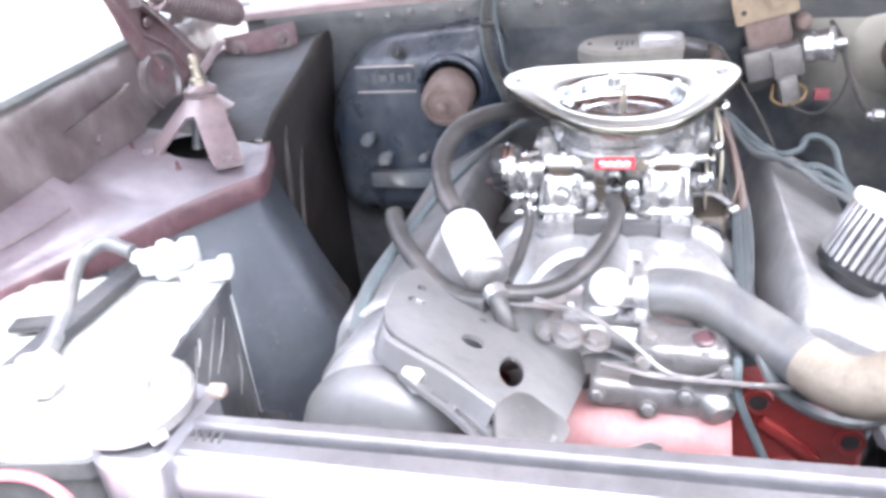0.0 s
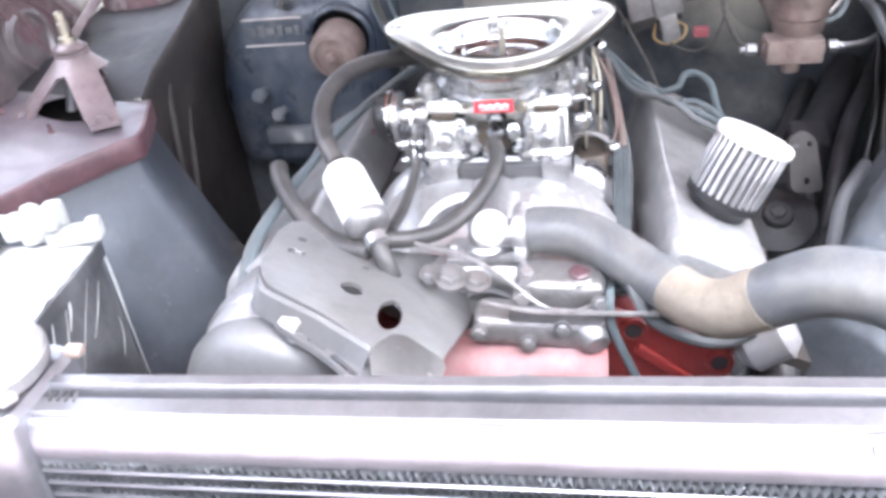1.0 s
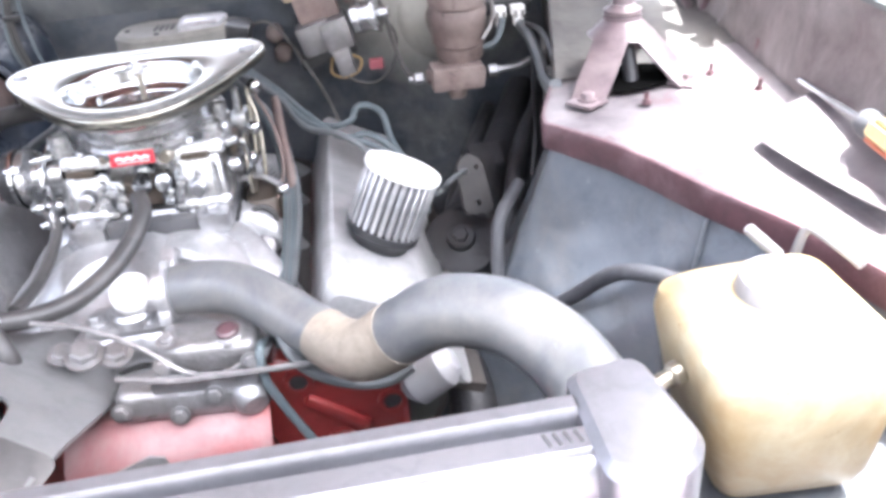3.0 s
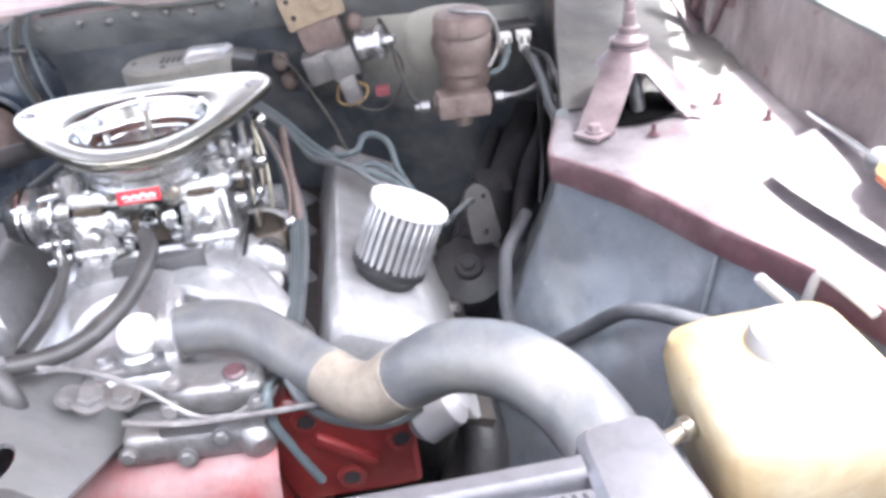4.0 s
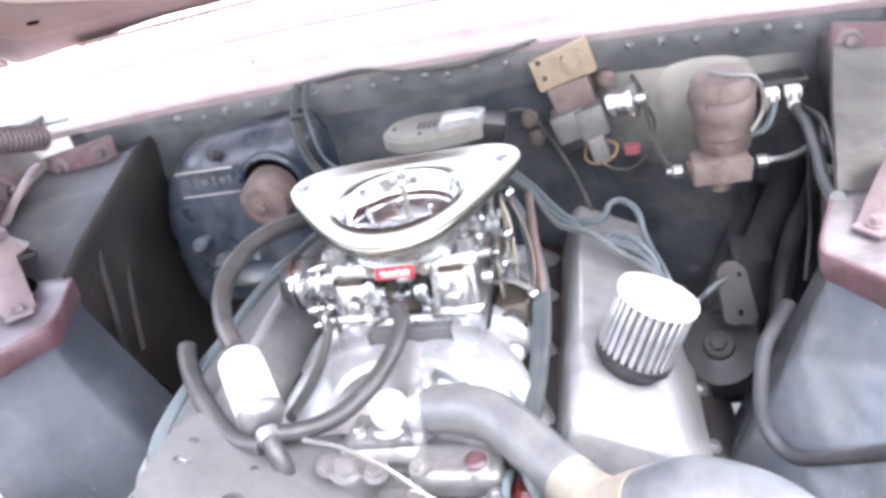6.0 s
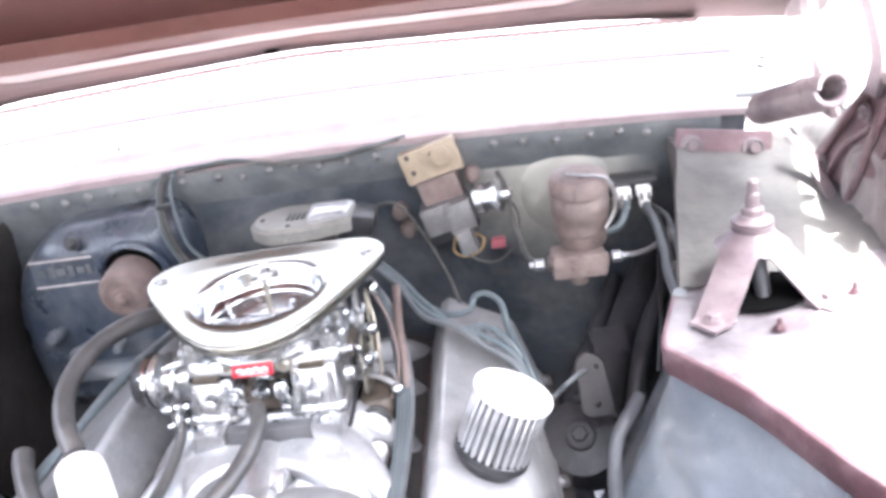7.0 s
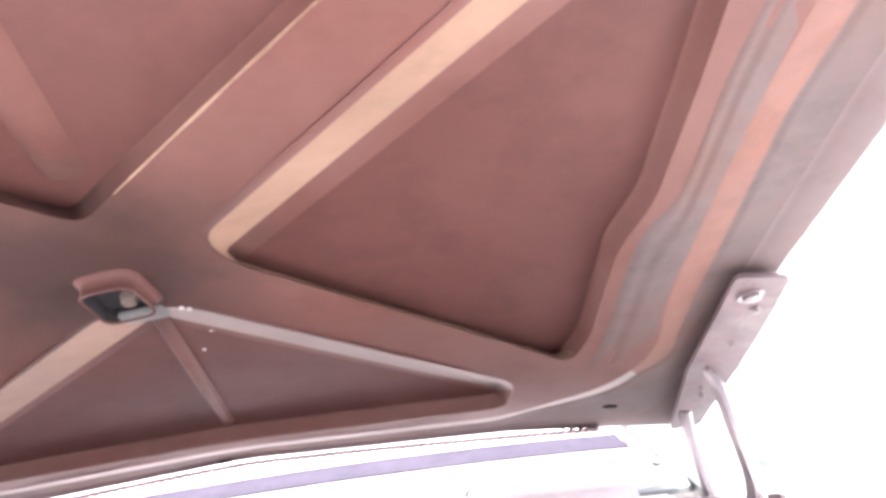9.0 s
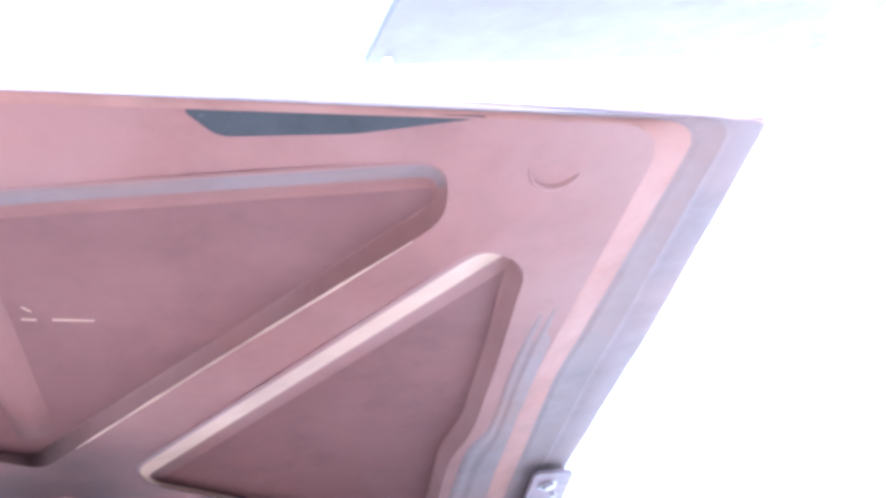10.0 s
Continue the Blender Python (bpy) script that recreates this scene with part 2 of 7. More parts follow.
ROOF = material("grey_sheet_roof", (0.062, 0.046, 0.056), 0.6, 0.0, 0.1, 2.0, 0.05)
TAPE = material("pale_chalk_mark", (0.45, 0.41, 0.4), 0.8, 0, 0.1, 60, 0.0)
INNER_WALL = material("dusty_brown_mauve_paint", (0.11, 0.088, 0.087), 0.5, 0, 0.3, 8, 0.15, dust=(0.25, 0.222, 0.215), dust_at=0.49, spots=(0.1, 0.03, 0.035), spots_at=0.66, spots_scale=14, dent=0.3)
SLOT = material("dark_blue_shadowed_steel", (0.028, 0.026, 0.028), 0.85, 0, 0.2, 14, 0.1, spec=0.1)
PUMP = material("grey_dusty_casting", (0.26, 0.255, 0.26), 0.36, 0.6, 0.3, 22, 0.3, dust=(0.22, 0.205, 0.2), dust_at=0.55, spots=(0.06, 0.05, 0.05), spots_at=0.68)
# the pale haze over the red is put in as mottled colour
RED_HAZY = material("hazy_red_enamel", (0.22, 0.05, 0.05), 0.5, 0, 0.2, 12, 0.12, dust=(0.25, 0.19, 0.19), dust_at=0.47, dust_scale=9)
CAP_GREY = material("greyed_plastic", (0.2, 0.195, 0.205), 0.5, 0, 0.1, 12, 0.05, dust=(0.25, 0.242, 0.245), dust_at=0.6)
INNER_DARK = material("near_black_brown", (0.026, 0.023, 0.022), 0.55, 0, 0.3, 9, 0.2, dust=(0.055, 0.047, 0.042), dust_at=0.56)
# flat black that stands for the shade inside holes and gaps
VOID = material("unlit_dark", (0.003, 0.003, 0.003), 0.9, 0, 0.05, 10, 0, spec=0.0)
LAVENDER = material("lavender_trim_strip", (0.03, 0.026, 0.034), 0.9, 0, 0.15, 7, 0.05, spec=0.0)
TOOL_YELLOW = material("yellow_tool_plastic", (0.3, 0.23, 0.1), 0.35, 0, 0.12, 30, 0.05, dust=(0.24, 0.21, 0.16), dust_at=0.6)
TOOL_ORANGE = material("orange_tool_plastic", (0.36, 0.1, 0.045), 0.35, 0, 0.1, 30, 0.05)


def thing(name, base, label, category, group="", kind=""):
    ob = new(name)
    ob.empty_display_size = 0.05
    ob.location = base
    return tagged(ob, label, category, group, kind)


def mesh_of(name, bm, mat, sharp=38):
    bmesh.ops.recalc_face_normals(bm, faces=bm.faces)
    me = bpy.data.meshes.new(name)
    bm.to_mesh(me)
    bm.free()
    me.materials.append(mat)
    me.polygons.foreach_set("use_smooth", [True] * len(me.polygons))
    me.set_sharp_from_angle(angle=radians(sharp))
    return me


def whole(name, bm, mat, label, category, group="", kind="", sharp=38):
    """A thing of one mesh."""
    return tagged(new(name, mesh_of(name, bm, mat, sharp)), label, category, group, kind)


def part(name, bm, mat, parent, label="", sharp=38):
    ob = new(name, mesh_of(name, bm, mat, sharp))
    ob.parent = parent
    inv = Matrix.Identity(4) if parent.parent else Matrix.Translation(-parent.location)
    ob.matrix_parent_inverse = inv
    return tagged(ob, label)


def box(bm, c, s, bev=0.003, m=None, seg=2):
    made = bmesh.ops.create_cube(bm, size=1.0, matrix=Matrix.Translation(c) @ (m or Matrix.Identity(4)) @ Matrix.Diagonal((*s, 1)))
    if bev:
        edges = {e for v in made["verts"] for e in v.link_edges}
        bmesh.ops.bevel(bm, geom=list(edges), offset=min(bev, min(s) * 0.45), segments=seg, affect="EDGES", profile=0.6)
    return bm


def axis_turn(d):
    return Vector(d).normalized().to_track_quat("Z", "Y").to_matrix().to_4x4()


def lathe(bm, prof, at, d=(0, 0, 1), seg=28, close=True):
    """A turned solid: (radius, height) pairs along the direction d from the point at."""
    m = Matrix.Translation(at) @ axis_turn(d)
    rows = []
    for r, h in prof:
        rows.append([bm.verts.new(m @ Vector((r * math.cos(2 * math.pi * i / seg), r * math.sin(2 * math.pi * i / seg), h))) for i in range(seg)])
    for a, b in zip(rows, rows[1:]):
        for i in range(seg):
            bm.faces.new((a[i], a[(i + 1) % seg], b[(i + 1) % seg], b[i]))
    if close:
        bm.faces.new(rows[0])
        bm.faces.new(rows[-1])
    return bm


def rod(bm, p0, p1, r0, r1=None, seg=16, bev=0.0):
    p0, p1 = Vector(p0), Vector(p1)
    n, r1 = (p1 - p0).length, r0 if r1 is None else r1
    b = min(bev, r0 * 0.5, r1 * 0.5, n * 0.3)
    prof = [(r0 - b, 0), (r0, b), (r1, n - b), (r1 - b, n)] if b else [(r0, 0), (r1, n)]
    return lathe(bm, prof, p0, p1 - p0, seg)


def hexbolt(bm, at, d, r=0.009, h=0.007, washer=True):
    if washer:
        lathe(bm, [(r * 1.45, 0), (r * 1.45, h * 0.25)], at, d, 20)
    lathe(bm, [(r, 0), (r, h * 0.85), (r * 0.85, h)], at, d, 6)
    return bm


def smooth_line(pts, steps=6):
    p = [Vector(q) for q in pts]
    if len(p) < 3:
        return p
    p = [p[0] * 2 - p[1]] + p + [p[-1] * 2 - p[-2]]
    out = []
    for a, b, c, d in zip(p, p[1:], p[2:], p[3:]):
        for i in range(steps):
            t = i / steps
            out.append(0.5 * ((2 * b) + (c - a) * t + (2 * a - 5 * b + 4 * c - d) * t * t + (3 * b - a - 3 * c + d) * t ** 3))
    return out + [p[-2]]


def sweep(bm, pts, r, seg=10, steps=6, flat=1.0):
    """A hose, cable or bar along a smooth line; r may be a list, one radius for each given point."""
    line = smooth_line(pts, steps)
    n = len(line)
    radii = np.interp(np.linspace(0, 1, n), np.linspace(0, 1, len(r)), r) if isinstance(r, (list, tuple)) else [r] * n
    rows, side = [], None
    for i, p in enumerate(line):
        d = (line[min(i + 1, n - 1)] - line[max(i - 1, 0)]).normalized()
        if side is None:
            side = d.orthogonal().normalized()
        side = (side - d * side.dot(d)).normalized()
        up = d.cross(side)
        rows.append([bm.verts.new(p + (side * math.cos(2 * math.pi * k / seg) + up * flat * math.sin(2 * math.pi * k / seg)) * radii[i]) for k in range(seg)])
    for a, b in zip(rows, rows[1:]):
        for k in range(seg):
            bm.faces.new((a[k], a[(k + 1) % seg], b[(k + 1) % seg], b[k]))
    bm.faces.new(rows[0])
    bm.faces.new(rows[-1])
    return bm


def loft(bm, rows, closed=False, cap=False):
    vs = [[bm.verts.new(p) for p in row] for row in rows]
    for a, b in zip(vs, vs[1:]):
        n = len(a)
        for i in range(n if closed else n - 1):
            bm.faces.new((a[i], a[(i + 1) % n], b[(i + 1) % n], b[i]))
    if cap:
        bm.faces.new(vs[0])
        bm.faces.new(vs[-1])
    return bm


def rounded(poly, r, n=4):
    """A polygon with its corners rounded; r may be a list."""
    out, count = [], len(poly)
    for i, p in enumerate(poly):
        p, a, b = Vector(p), Vector(poly[i - 1]), Vector(poly[(i + 1) % count])
        ri = r[i] if isinstance(r, (list, tuple)) else r
        da, db = (a - p), (b - p)
        ri = min(ri, da.length * 0.45, db.length * 0.45)
        if ri < 1e-5:
            out.append(p)
            continue
        s, e = p + da.normalized() * ri, p + db.normalized() * ri
        for k in range(n + 1):
            t = k / n
            out.append(s * (1 - t) ** 2 + p * 2 * t * (1 - t) + e * t * t)
    return out


def inset(poly, d):
    """A convex-ish polygon drawn in by d, or by a list of distances, one for each edge from point i to i + 1."""
    pts, n = [Vector(p) for p in poly], len(poly)
    area = sum(pts[i].x * pts[(i + 1) % n].y - pts[(i + 1) % n].x * pts[i].y for i in range(n))
    sign = 1 if area > 0 else -1
    lines = []
    for i in range(n):
        e = (pts[(i + 1) % n] - pts[i]).normalized()
        nrm = Vector((-e.y, e.x)) * sign
        lines.append((pts[i] + nrm * (d[i] if isinstance(d, (list, tuple)) else d), e))
    out = []
    for i in range(n):
        (p, e), (q, f) = lines[i - 1], lines[i]
        det = e.x * f.y - e.y * f.x
        t = ((q.x - p.x) * f.y - (q.y - p.y) * f.x) / det if abs(det) > 1e-6 else 0
        out.append(p + e * t if abs(det) > 1e-6 else q)
    return out


def circle(c, r, n=16, squash=1.0):
    return [Vector((c[0] + r * math.cos(2 * math.pi * i / n), c[1] + r * squash * math.sin(2 * math.pi * i / n))) for i in range(n)]


def plate(bm, outline, holes, m, th, skin=None, cuts=()):
    """A flat sheet th thick with holes cut through it, in the plane of m; skin(p) may lift each 2D point along the plane's normal."""
    lift = skin or (lambda p: 0.0)
    edges = []
    for loop in [outline, *holes]:
        vs = [bm.verts.new((p[0], p[1], 0)) for p in loop]
        edges += [bm.edges.new((vs[i], vs[(i + 1) % len(vs)])) for i in range(len(vs))]
    faces = [g for g in bmesh.ops.triangle_fill(bm, edges=edges, use_beauty=True, use_dissolve=False)["geom"] if isinstance(g, bmesh.types.BMFace)]
    for x in cuts:
        geom = list({v for f in faces for v in f.verts}) + list({e for f in faces for e in f.edges}) + faces
        bmesh.ops.bisect_plane(bm, geom=geom, plane_co=(x, 0, 0), plane_no=(1, 0, 0))
        faces = list(bm.faces)
    if th:
        more = bmesh.ops.extrude_face_region(bm, geom=faces)["geom"]
        top = [g for g in more if isinstance(g, bmesh.types.BMVert)]
        for v in top:
            v.co.z += th
    verts = {v for f in faces for v in f.verts} | ({v for v in top} if th else set())
    for v in verts:
        v.co = m @ Vector((v.co.x, v.co.y, v.co.z + lift((v.co.x, v.co.y))))
    return bm


def frame_of(o, u, v):
    u, v = Vector(u).normalized(), Vector(v).normalized()
    n = u.cross(v).normalized()
    return Matrix(((u.x, v.x, n.x, o[0]), (u.y, v.y, n.y, o[1]), (u.z, v.z, n.z, o[2]), (0, 0, 0, 1)))


def B():
    return bmesh.new()


CX = 0.01

# ---- surroundings ----
bm = B()
loft(bm, [[(x, y, 0) for x in (-300, -20, -4, 0, 4, 20, 300)] for y in (-300, -20, -4, 0, 4, 20, 300)])
whole("ground", bm, CONCRETE, "pale sunlit concrete ground under the car", "ground", kind="structure")

# made-up backdrop: a pale sunlit wall hides the dark horizon
yard = thing("backdrop_wall", (0, 24, 0), "pale plastered wall added round the yard to whiten the background", "wall", kind="structure")
for c, s in (((0, 24, 2.2), (70, 0.3, 4.4)), ((35, 0, 2.2), (0.3, 48, 4.4)), ((-35, 0, 2.2), (0.3, 48, 4.4)), ((0, -24, 2.2), (70, 0.3, 4.4))):
    bm = B()
    box(bm, c, s, 0.03)
    part("wall_panel", bm, PLASTER, yard)

# unseen wall added behind the camera to steer light from the front
house = thing("house", (-1, -4.5, 0), "unseen pale-rendered wall added to shape the light from the front", "house", kind="structure")
bm = B()
box(bm, (-1.0, -4.6, 1.6), (14, 0.3, 3.2), 0.02)
part("added_front_wall", bm, FRONT_WALL, house)
bm = B()
box(bm, (-1.0, -4.4, 3.25), (14.4, 1.2, 0.12), 0.02)
part("added_front_ledge", bm, FRONT_WALL, house)

bm = B()
box(bm, (3.9, 3.2, 0.28), (3.2, 0.25, 0.56), 0.02)
whole("low_wall", bm, BLUE_WALL, "low pale blue rendered wall in the yard behind the car", "wall", kind="structure")

canopy = thing("patio_roof", (5.5, 8, 0), "grey sheet-metal patio roof far behind the car", "roof", kind="structure")
bm = B()
box(bm, (7.2, 8.0, 5.9), (8.6, 3.6, 0.16), 0.02)
part("roof_sheet", bm, ROOF, canopy)
for x in (3.2, 11.2):
    bm = B()
    rod(bm, (x, 9.5, 0), (x, 9.5, 5.85), 0.06)
    part("post", bm, PLASTER, canopy)


# ---- the car's body round the engine bay ----
car = thing("car_body", (CX, 0, 0), "old saloon car body with an open, dusty engine bay", "car")

bm = B()
plate(bm, rounded([(-0.66, 0.3), (0.68, 0.3), (0.68, 1.0), (0.35, 1.012), (0, 1.018), (-0.35, 1.012), (-0.66, 1.0)], 0.01), [], frame_of((0, 0.325, 0), (1, 0, 0), (0, 0, 1)), 0.006)
firewall = part("firewall", bm, FIREWALL, car, "dark blue-grey painted firewall with dust")
# pressed ridge under the cowl
bm = B()
loft(bm, [[(x, y, z - 0.022 * (x / 0.7) ** 2) for x in np.linspace(-0.62, 0.64, 15)] for y, z in ((0.321, 0.945), (0.319, 0.955), (0.311, 0.972), (0.309, 0.99), (0.309, 1.005), (0.314, 1.018))])
part("ridge", bm, UPPER_WALL, firewall, "dusty blue-grey ridge, paler for reflected sky, with a row of studs")
stud = B()
lathe(stud, [(0.007, 0), (0.0062, 0.004), (0.0035, 0.0065), (0.0005, 0.0075)], (0, 0, 0), (0, -1, 0), 10, close=False)
stud = mesh_of("stud", stud, STEEL)
for i, x in enumerate((-0.44, -0.39, -0.35, -0.309, -0.263, -0.192, -0.134, -0.093, -0.052, -0.009, 0.028, 0.071, 0.119, 0.16, 0.30, 0.345, 0.394, 0.447, 0.49, 0.53)):
    ob = new("stud", stud)
    ob.parent, ob.location = firewall, (x, 0.31, 0.997 - 0.022 * (x / 0.7) ** 2 - 0.004 * (i % 3 == 1))

# shallow round bulge behind the master cylinder, lost in a patch of dust
bm = B()
lathe(bm, [(0.084, -0.002), (0.079, 0.002), (0.07, 0.007), (0.055, 0.011), (0.02, 0.0135), (0.001, 0.014)], (0.405, 0.325, 0.9), (0, -1, 0), 40)
part("pressed_bulge", bm, FIREWALL, firewall, "dusty round pressing in the firewall")

bm = B()
xs = np.linspace(-0.71, 0.712, 25)
loft(bm, [[(x, y, z - 0.024 * (x / 0.7) ** 2) for x in xs] for y, z in
          ((0.318, 1.008), (0.309, 1.010), (0.302, 1.022), (0.305, 1.029), (0.322, 1.036), (0.333, 1.046), (0.342, 1.056), (0.36, 1.060), (0.44, 1.068), (0.447, 1.062), (0.47, 1.062), (0.477, 1.07), (0.62, 1.082), (0.9, 1.11), (0.905, 1.05))])
cowl = part("cowl_panel", bm, COWL, car, "faded pink-white cowl panel, sunlit")
bm = B()
loft(bm, [[(x, y, z - 0.024 * (x / 0.7) ** 2) for x in np.linspace(-0.7, 0.709, 17)] for y, z in ((0.478, 1.06), (0.478, 1.074), (0.56, 1.0805), (0.57, 1.07))])
part("trim_strip", bm, LAVENDER, cowl, "lavender-grey trim strip along the cowl")
clip = B()
sweep(clip, [(0, 0, 0), (0.006, -0.004, 0.012), (0.016, -0.004, 0.016), (0.022, 0.002, 0.012)], 0.0022, 6, 3)
clip = mesh_of("clip", clip, DARK_METAL)
for x, y, z in ((-0.295, 0.345, 1.05), (0.37, 0.35, 1.045)):
    ob = new("clip", clip)
    ob.parent, ob.location = cowl, (x, y, z)


def side_line(sx, pts):
    """Points of the right-hand side, carried over to the left where sx is -1."""
    return [(CX + (x - CX) * sx if sx < 0 else x, y, z) for x, y, z in pts]


LIP = [(0.66, -0.78, 0.885), (0.645, -0.70, 0.885), (0.625, -0.58, 0.885), (0.588, -0.43, 0.885), (0.548, -0.345, 0.886), (0.508, -0.245, 0.887), (0.463, -0.172, 0.888), (0.452, -0.14, 0.888), (0.488, -0.04, 0.892)]
LIP = [tuple(p) for p in smooth_line(LIP, 4)]
WEIGHT = [min(1.0, max(0.12, (p[1] + 0.52) / 0.28)) for p in LIP]


def fender_x(y):
    return float(np.interp(y, (-0.8, -0.6, -0.3, -0.13, 0.02, 0.3, 0.7), (0.64, 0.66, 0.69, 0.715, 0.74, 0.76, 0.78)))


for sx in (1, -1):
    shrink = 0.0 if sx > 0 else -0.035
    edge = lambda y: fender_x(y) + shrink
    bm = B()
    rows = []
    for k in range(9):
        f = k / 8
        row = []
        for x, y, z in LIP:
            xo, zo = edge(y) - 0.012, 0.935 if y < -0.25 else 0.915
            dent = 0.007 * noise.noise((x * 9 + sx, y * 9, f * 2.3)) * math.sin(math.pi * f)
            swage = -0.006 * math.exp(-((f - 0.55) / 0.12) ** 2) * (1 if -0.62 < y < -0.28 else 0)
            row.append((x + (xo - x) * f, y, z + (zo - z) * f ** 1.5 + dent + swage))
        rows.append(side_line(sx, row))
    loft(bm, rows)
    apron = part("apron", bm, APRON if sx > 0 else GLOSS_APRON, car, "dusty mauve inner-fender apron with chipped primer" if sx > 0 else "glossy mauve inner-fender apron")
    # rolled burgundy edge
    bm = B()
    out = [(0.0, 0.0015), (-0.004, 0.001), (-0.006, -0.004), (-0.004, -0.028), (0.002, -0.031), (0.006, -0.028)]
    loft(bm, [side_line(sx, [(x + dx, y - abs(dx) * 0.5, z + dz) for x, y, z in LIP]) for dx, dz in out])
    part("edge_flange", bm, LIP_RED, apron, "burgundy edge flange of the apron")
    # spring tower wall
    bm = B()
    rows = []
    for z, push in ((0.872, -0.006), (0.84, 0.0), (0.78, 0.022), (0.72, 0.046), (0.65, 0.078), (0.57, 0.112), (0.48, 0.15), (0.36, 0.19), (0.2, 0.21)):
        row = []
        for (x, y, _), w in zip(LIP, WEIGHT):
            spread = push * 0.55 * (y + 0.14) * 4 * w
            row.append((x - push * w, y + spread * 0.5, z))
        rows.append(side_line(sx, row))
    loft(bm, rows)
    tower = part("spring_tower", bm, TOWER if sx > 0 else SHADED_TOWER, car, "dusty blue-grey spring tower wall" if sx > 0 else "glossy blue-grey spring tower wall, darkened for the shaded side")
    # overlapping seam down the tower wall
    bm = B()
    sweep(bm, side_line(sx, [(0.549, -0.344, 0.872), (0.5315, -0.348, 0.78), (0.5165, -0.351, 0.72), (0.4965, -0.356, 0.65)]), 0.003, 8, 4)
    part("overlap_seam", bm, TOWER if sx > 0 else SHADED_TOWER, tower)
    # panel between tower and firewall: sloping top and dark inner side
    inner = [(0.49, -0.045, 0.897), (0.505, 0.02, 0.914), (0.53, 0.13, 0.945), (0.56, 0.245, 0.968), (0.562, 0.32, 0.968)]
    if sx < 0:
        inner = [(x + (0.006 if y < 0 else -0.045 * min(1, y / 0.2) + 0.006), y, z) for x, y, z in inner]
    outer = [(edge(y) - 0.012, y, 0.912 + 0.035 * max(0, (y + 0.05) / 0.3)) for x, y, z in inner]
    bm = B()
    loft(bm, [side_line(sx, [(a[0] + (b[0] - a[0]) * f, a[1], a[2] + (b[2] - a[2]) * f - 0.01 * math.sin(math.pi * f)) for a, b in zip(inner, outer)]) for f in (0, 0.06, 0.3, 0.6, 1)])
    # the left panel takes a darker colour than the right
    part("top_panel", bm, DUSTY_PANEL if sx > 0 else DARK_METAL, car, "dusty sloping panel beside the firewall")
    bm = B()
    loft(bm, [side_line(sx, [(x + dx, y, z + dz) for (x, y, z) in inner]) for dx, dz in ((0.0, 0.0), (-0.003, -0.006), (-0.002, -0.02), (0.01, -0.12), (0.02, -0.3), (0.02, -0.6))])
    # slanting stiffener on its inner face
    a, b = side_line(sx, [(0.512, 0.06, 0.88), (0.50, -0.02, 0.62)])
    sweep(bm, [a, b], 0.006, 8, 2)
    a, b = side_line(sx, [(0.526, 0.15, 0.9), (0.512, 0.06, 0.7)])
    sweep(bm, [a, b], 0.005, 8, 2)
    # near-black brown on the left, dusty grey on the right
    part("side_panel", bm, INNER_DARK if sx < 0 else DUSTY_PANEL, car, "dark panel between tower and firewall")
    # bolted strap at the rear of the panel
    bm = B()
    z0 = 0.958
    c = side_line(sx, [(0.628, 0.258, z0)])[0]
    tilt = Matrix.Rotation(radians(9 * sx), 4, "Y") @ Matrix.Rotation(radians(-18), 4, "X")
    box(bm, c, (0.14, 0.008, 0.05), 0.004, tilt)
    strap = part("strap", bm, BRACE, car, "purple-brown strap with two bolts")
    for x, z in ((0.582, 0.966), (0.67, 0.951)):
        bm = B()
        p = side_line(sx, [(x, 0.254, z)])[0]
        lathe(bm, [(0.0165, 0), (0.0165, 0.003), (0.0125, 0.004), (0.0125, 0.002)], p, (0, -1, 0.3), 24)
        hexbolt(bm, Vector(p) + Vector((0, -0.003, 0.001)), (0, -1, 0.3), 0.0085, 0.008, False)
        part("bolt", bm, MAUVE, strap, "mauve bolt with washer")
    # fender: inner wall, rolled lip, outer skin
    ys = np.linspace(-0.85, 0.75, 17)
    bm = B()
    loft(bm, [side_line(sx, [(edge(y) + dx, y, z) for y in ys]) for dx, z in
              ((-0.013, 0.90), (-0.012, 0.93), (0.0, 0.985), (0.0, 1.012), (0.004, 1.02), (0.012, 1.022))])
    part("fender_wall", bm, INNER_WALL if sx > 0 else SHADED_WALL, car, "dusty mauve-brown inner fender wall" if sx > 0 else "glossy maroon-brown inner fender wall, darkened for the shaded side")
    bm = B()
    loft(bm, [side_line(sx, [(edge(y) + dx, y, z) for y in ys]) for dx, z in
              ((0.0, 1.020), (-0.003, 1.026), (0.002, 1.032), (0.03, 1.034), (0.036, 1.028), (0.05, 1.03), (0.1, 1.02), (0.16, 0.985), (0.19, 0.93), (0.2, 0.8), (0.19, 0.5), (0.17, 0.3))])
    part("fender", bm, FENDER, car, "chalky grey-green fender skin")
    # corner panel at the cowl end, with a wiper spindle
    bm = B()
    loft(bm, [side_line(sx, [(x, y, z) for x in (0.665, 0.7, edge(0.3) + 0.01)]) for y, z in ((0.315, 1.006), (0.318, 1.016), (0.34, 1.024), (0.42, 1.04), (0.5, 1.045))])
    corner = part("corner_panel", bm, FENDER, car, "grey-green corner panel by the cowl")
    bm = B()
    p = side_line(sx, [(0.73, 0.405, 1.034)])[0]
    lathe(bm, [(0.016, 0), (0.016, 0.005), (0.011, 0.008), (0.011, 0.016), (0.007, 0.017), (0.007, 0.01)], p, (0, -0.5, 0.85), 20)
    part("wiper_spindle", bm, STEEL, corner, "grey wiper spindle nut")
    # round vent pressing on the inner fender wall, behind the hinge
    bm = B()
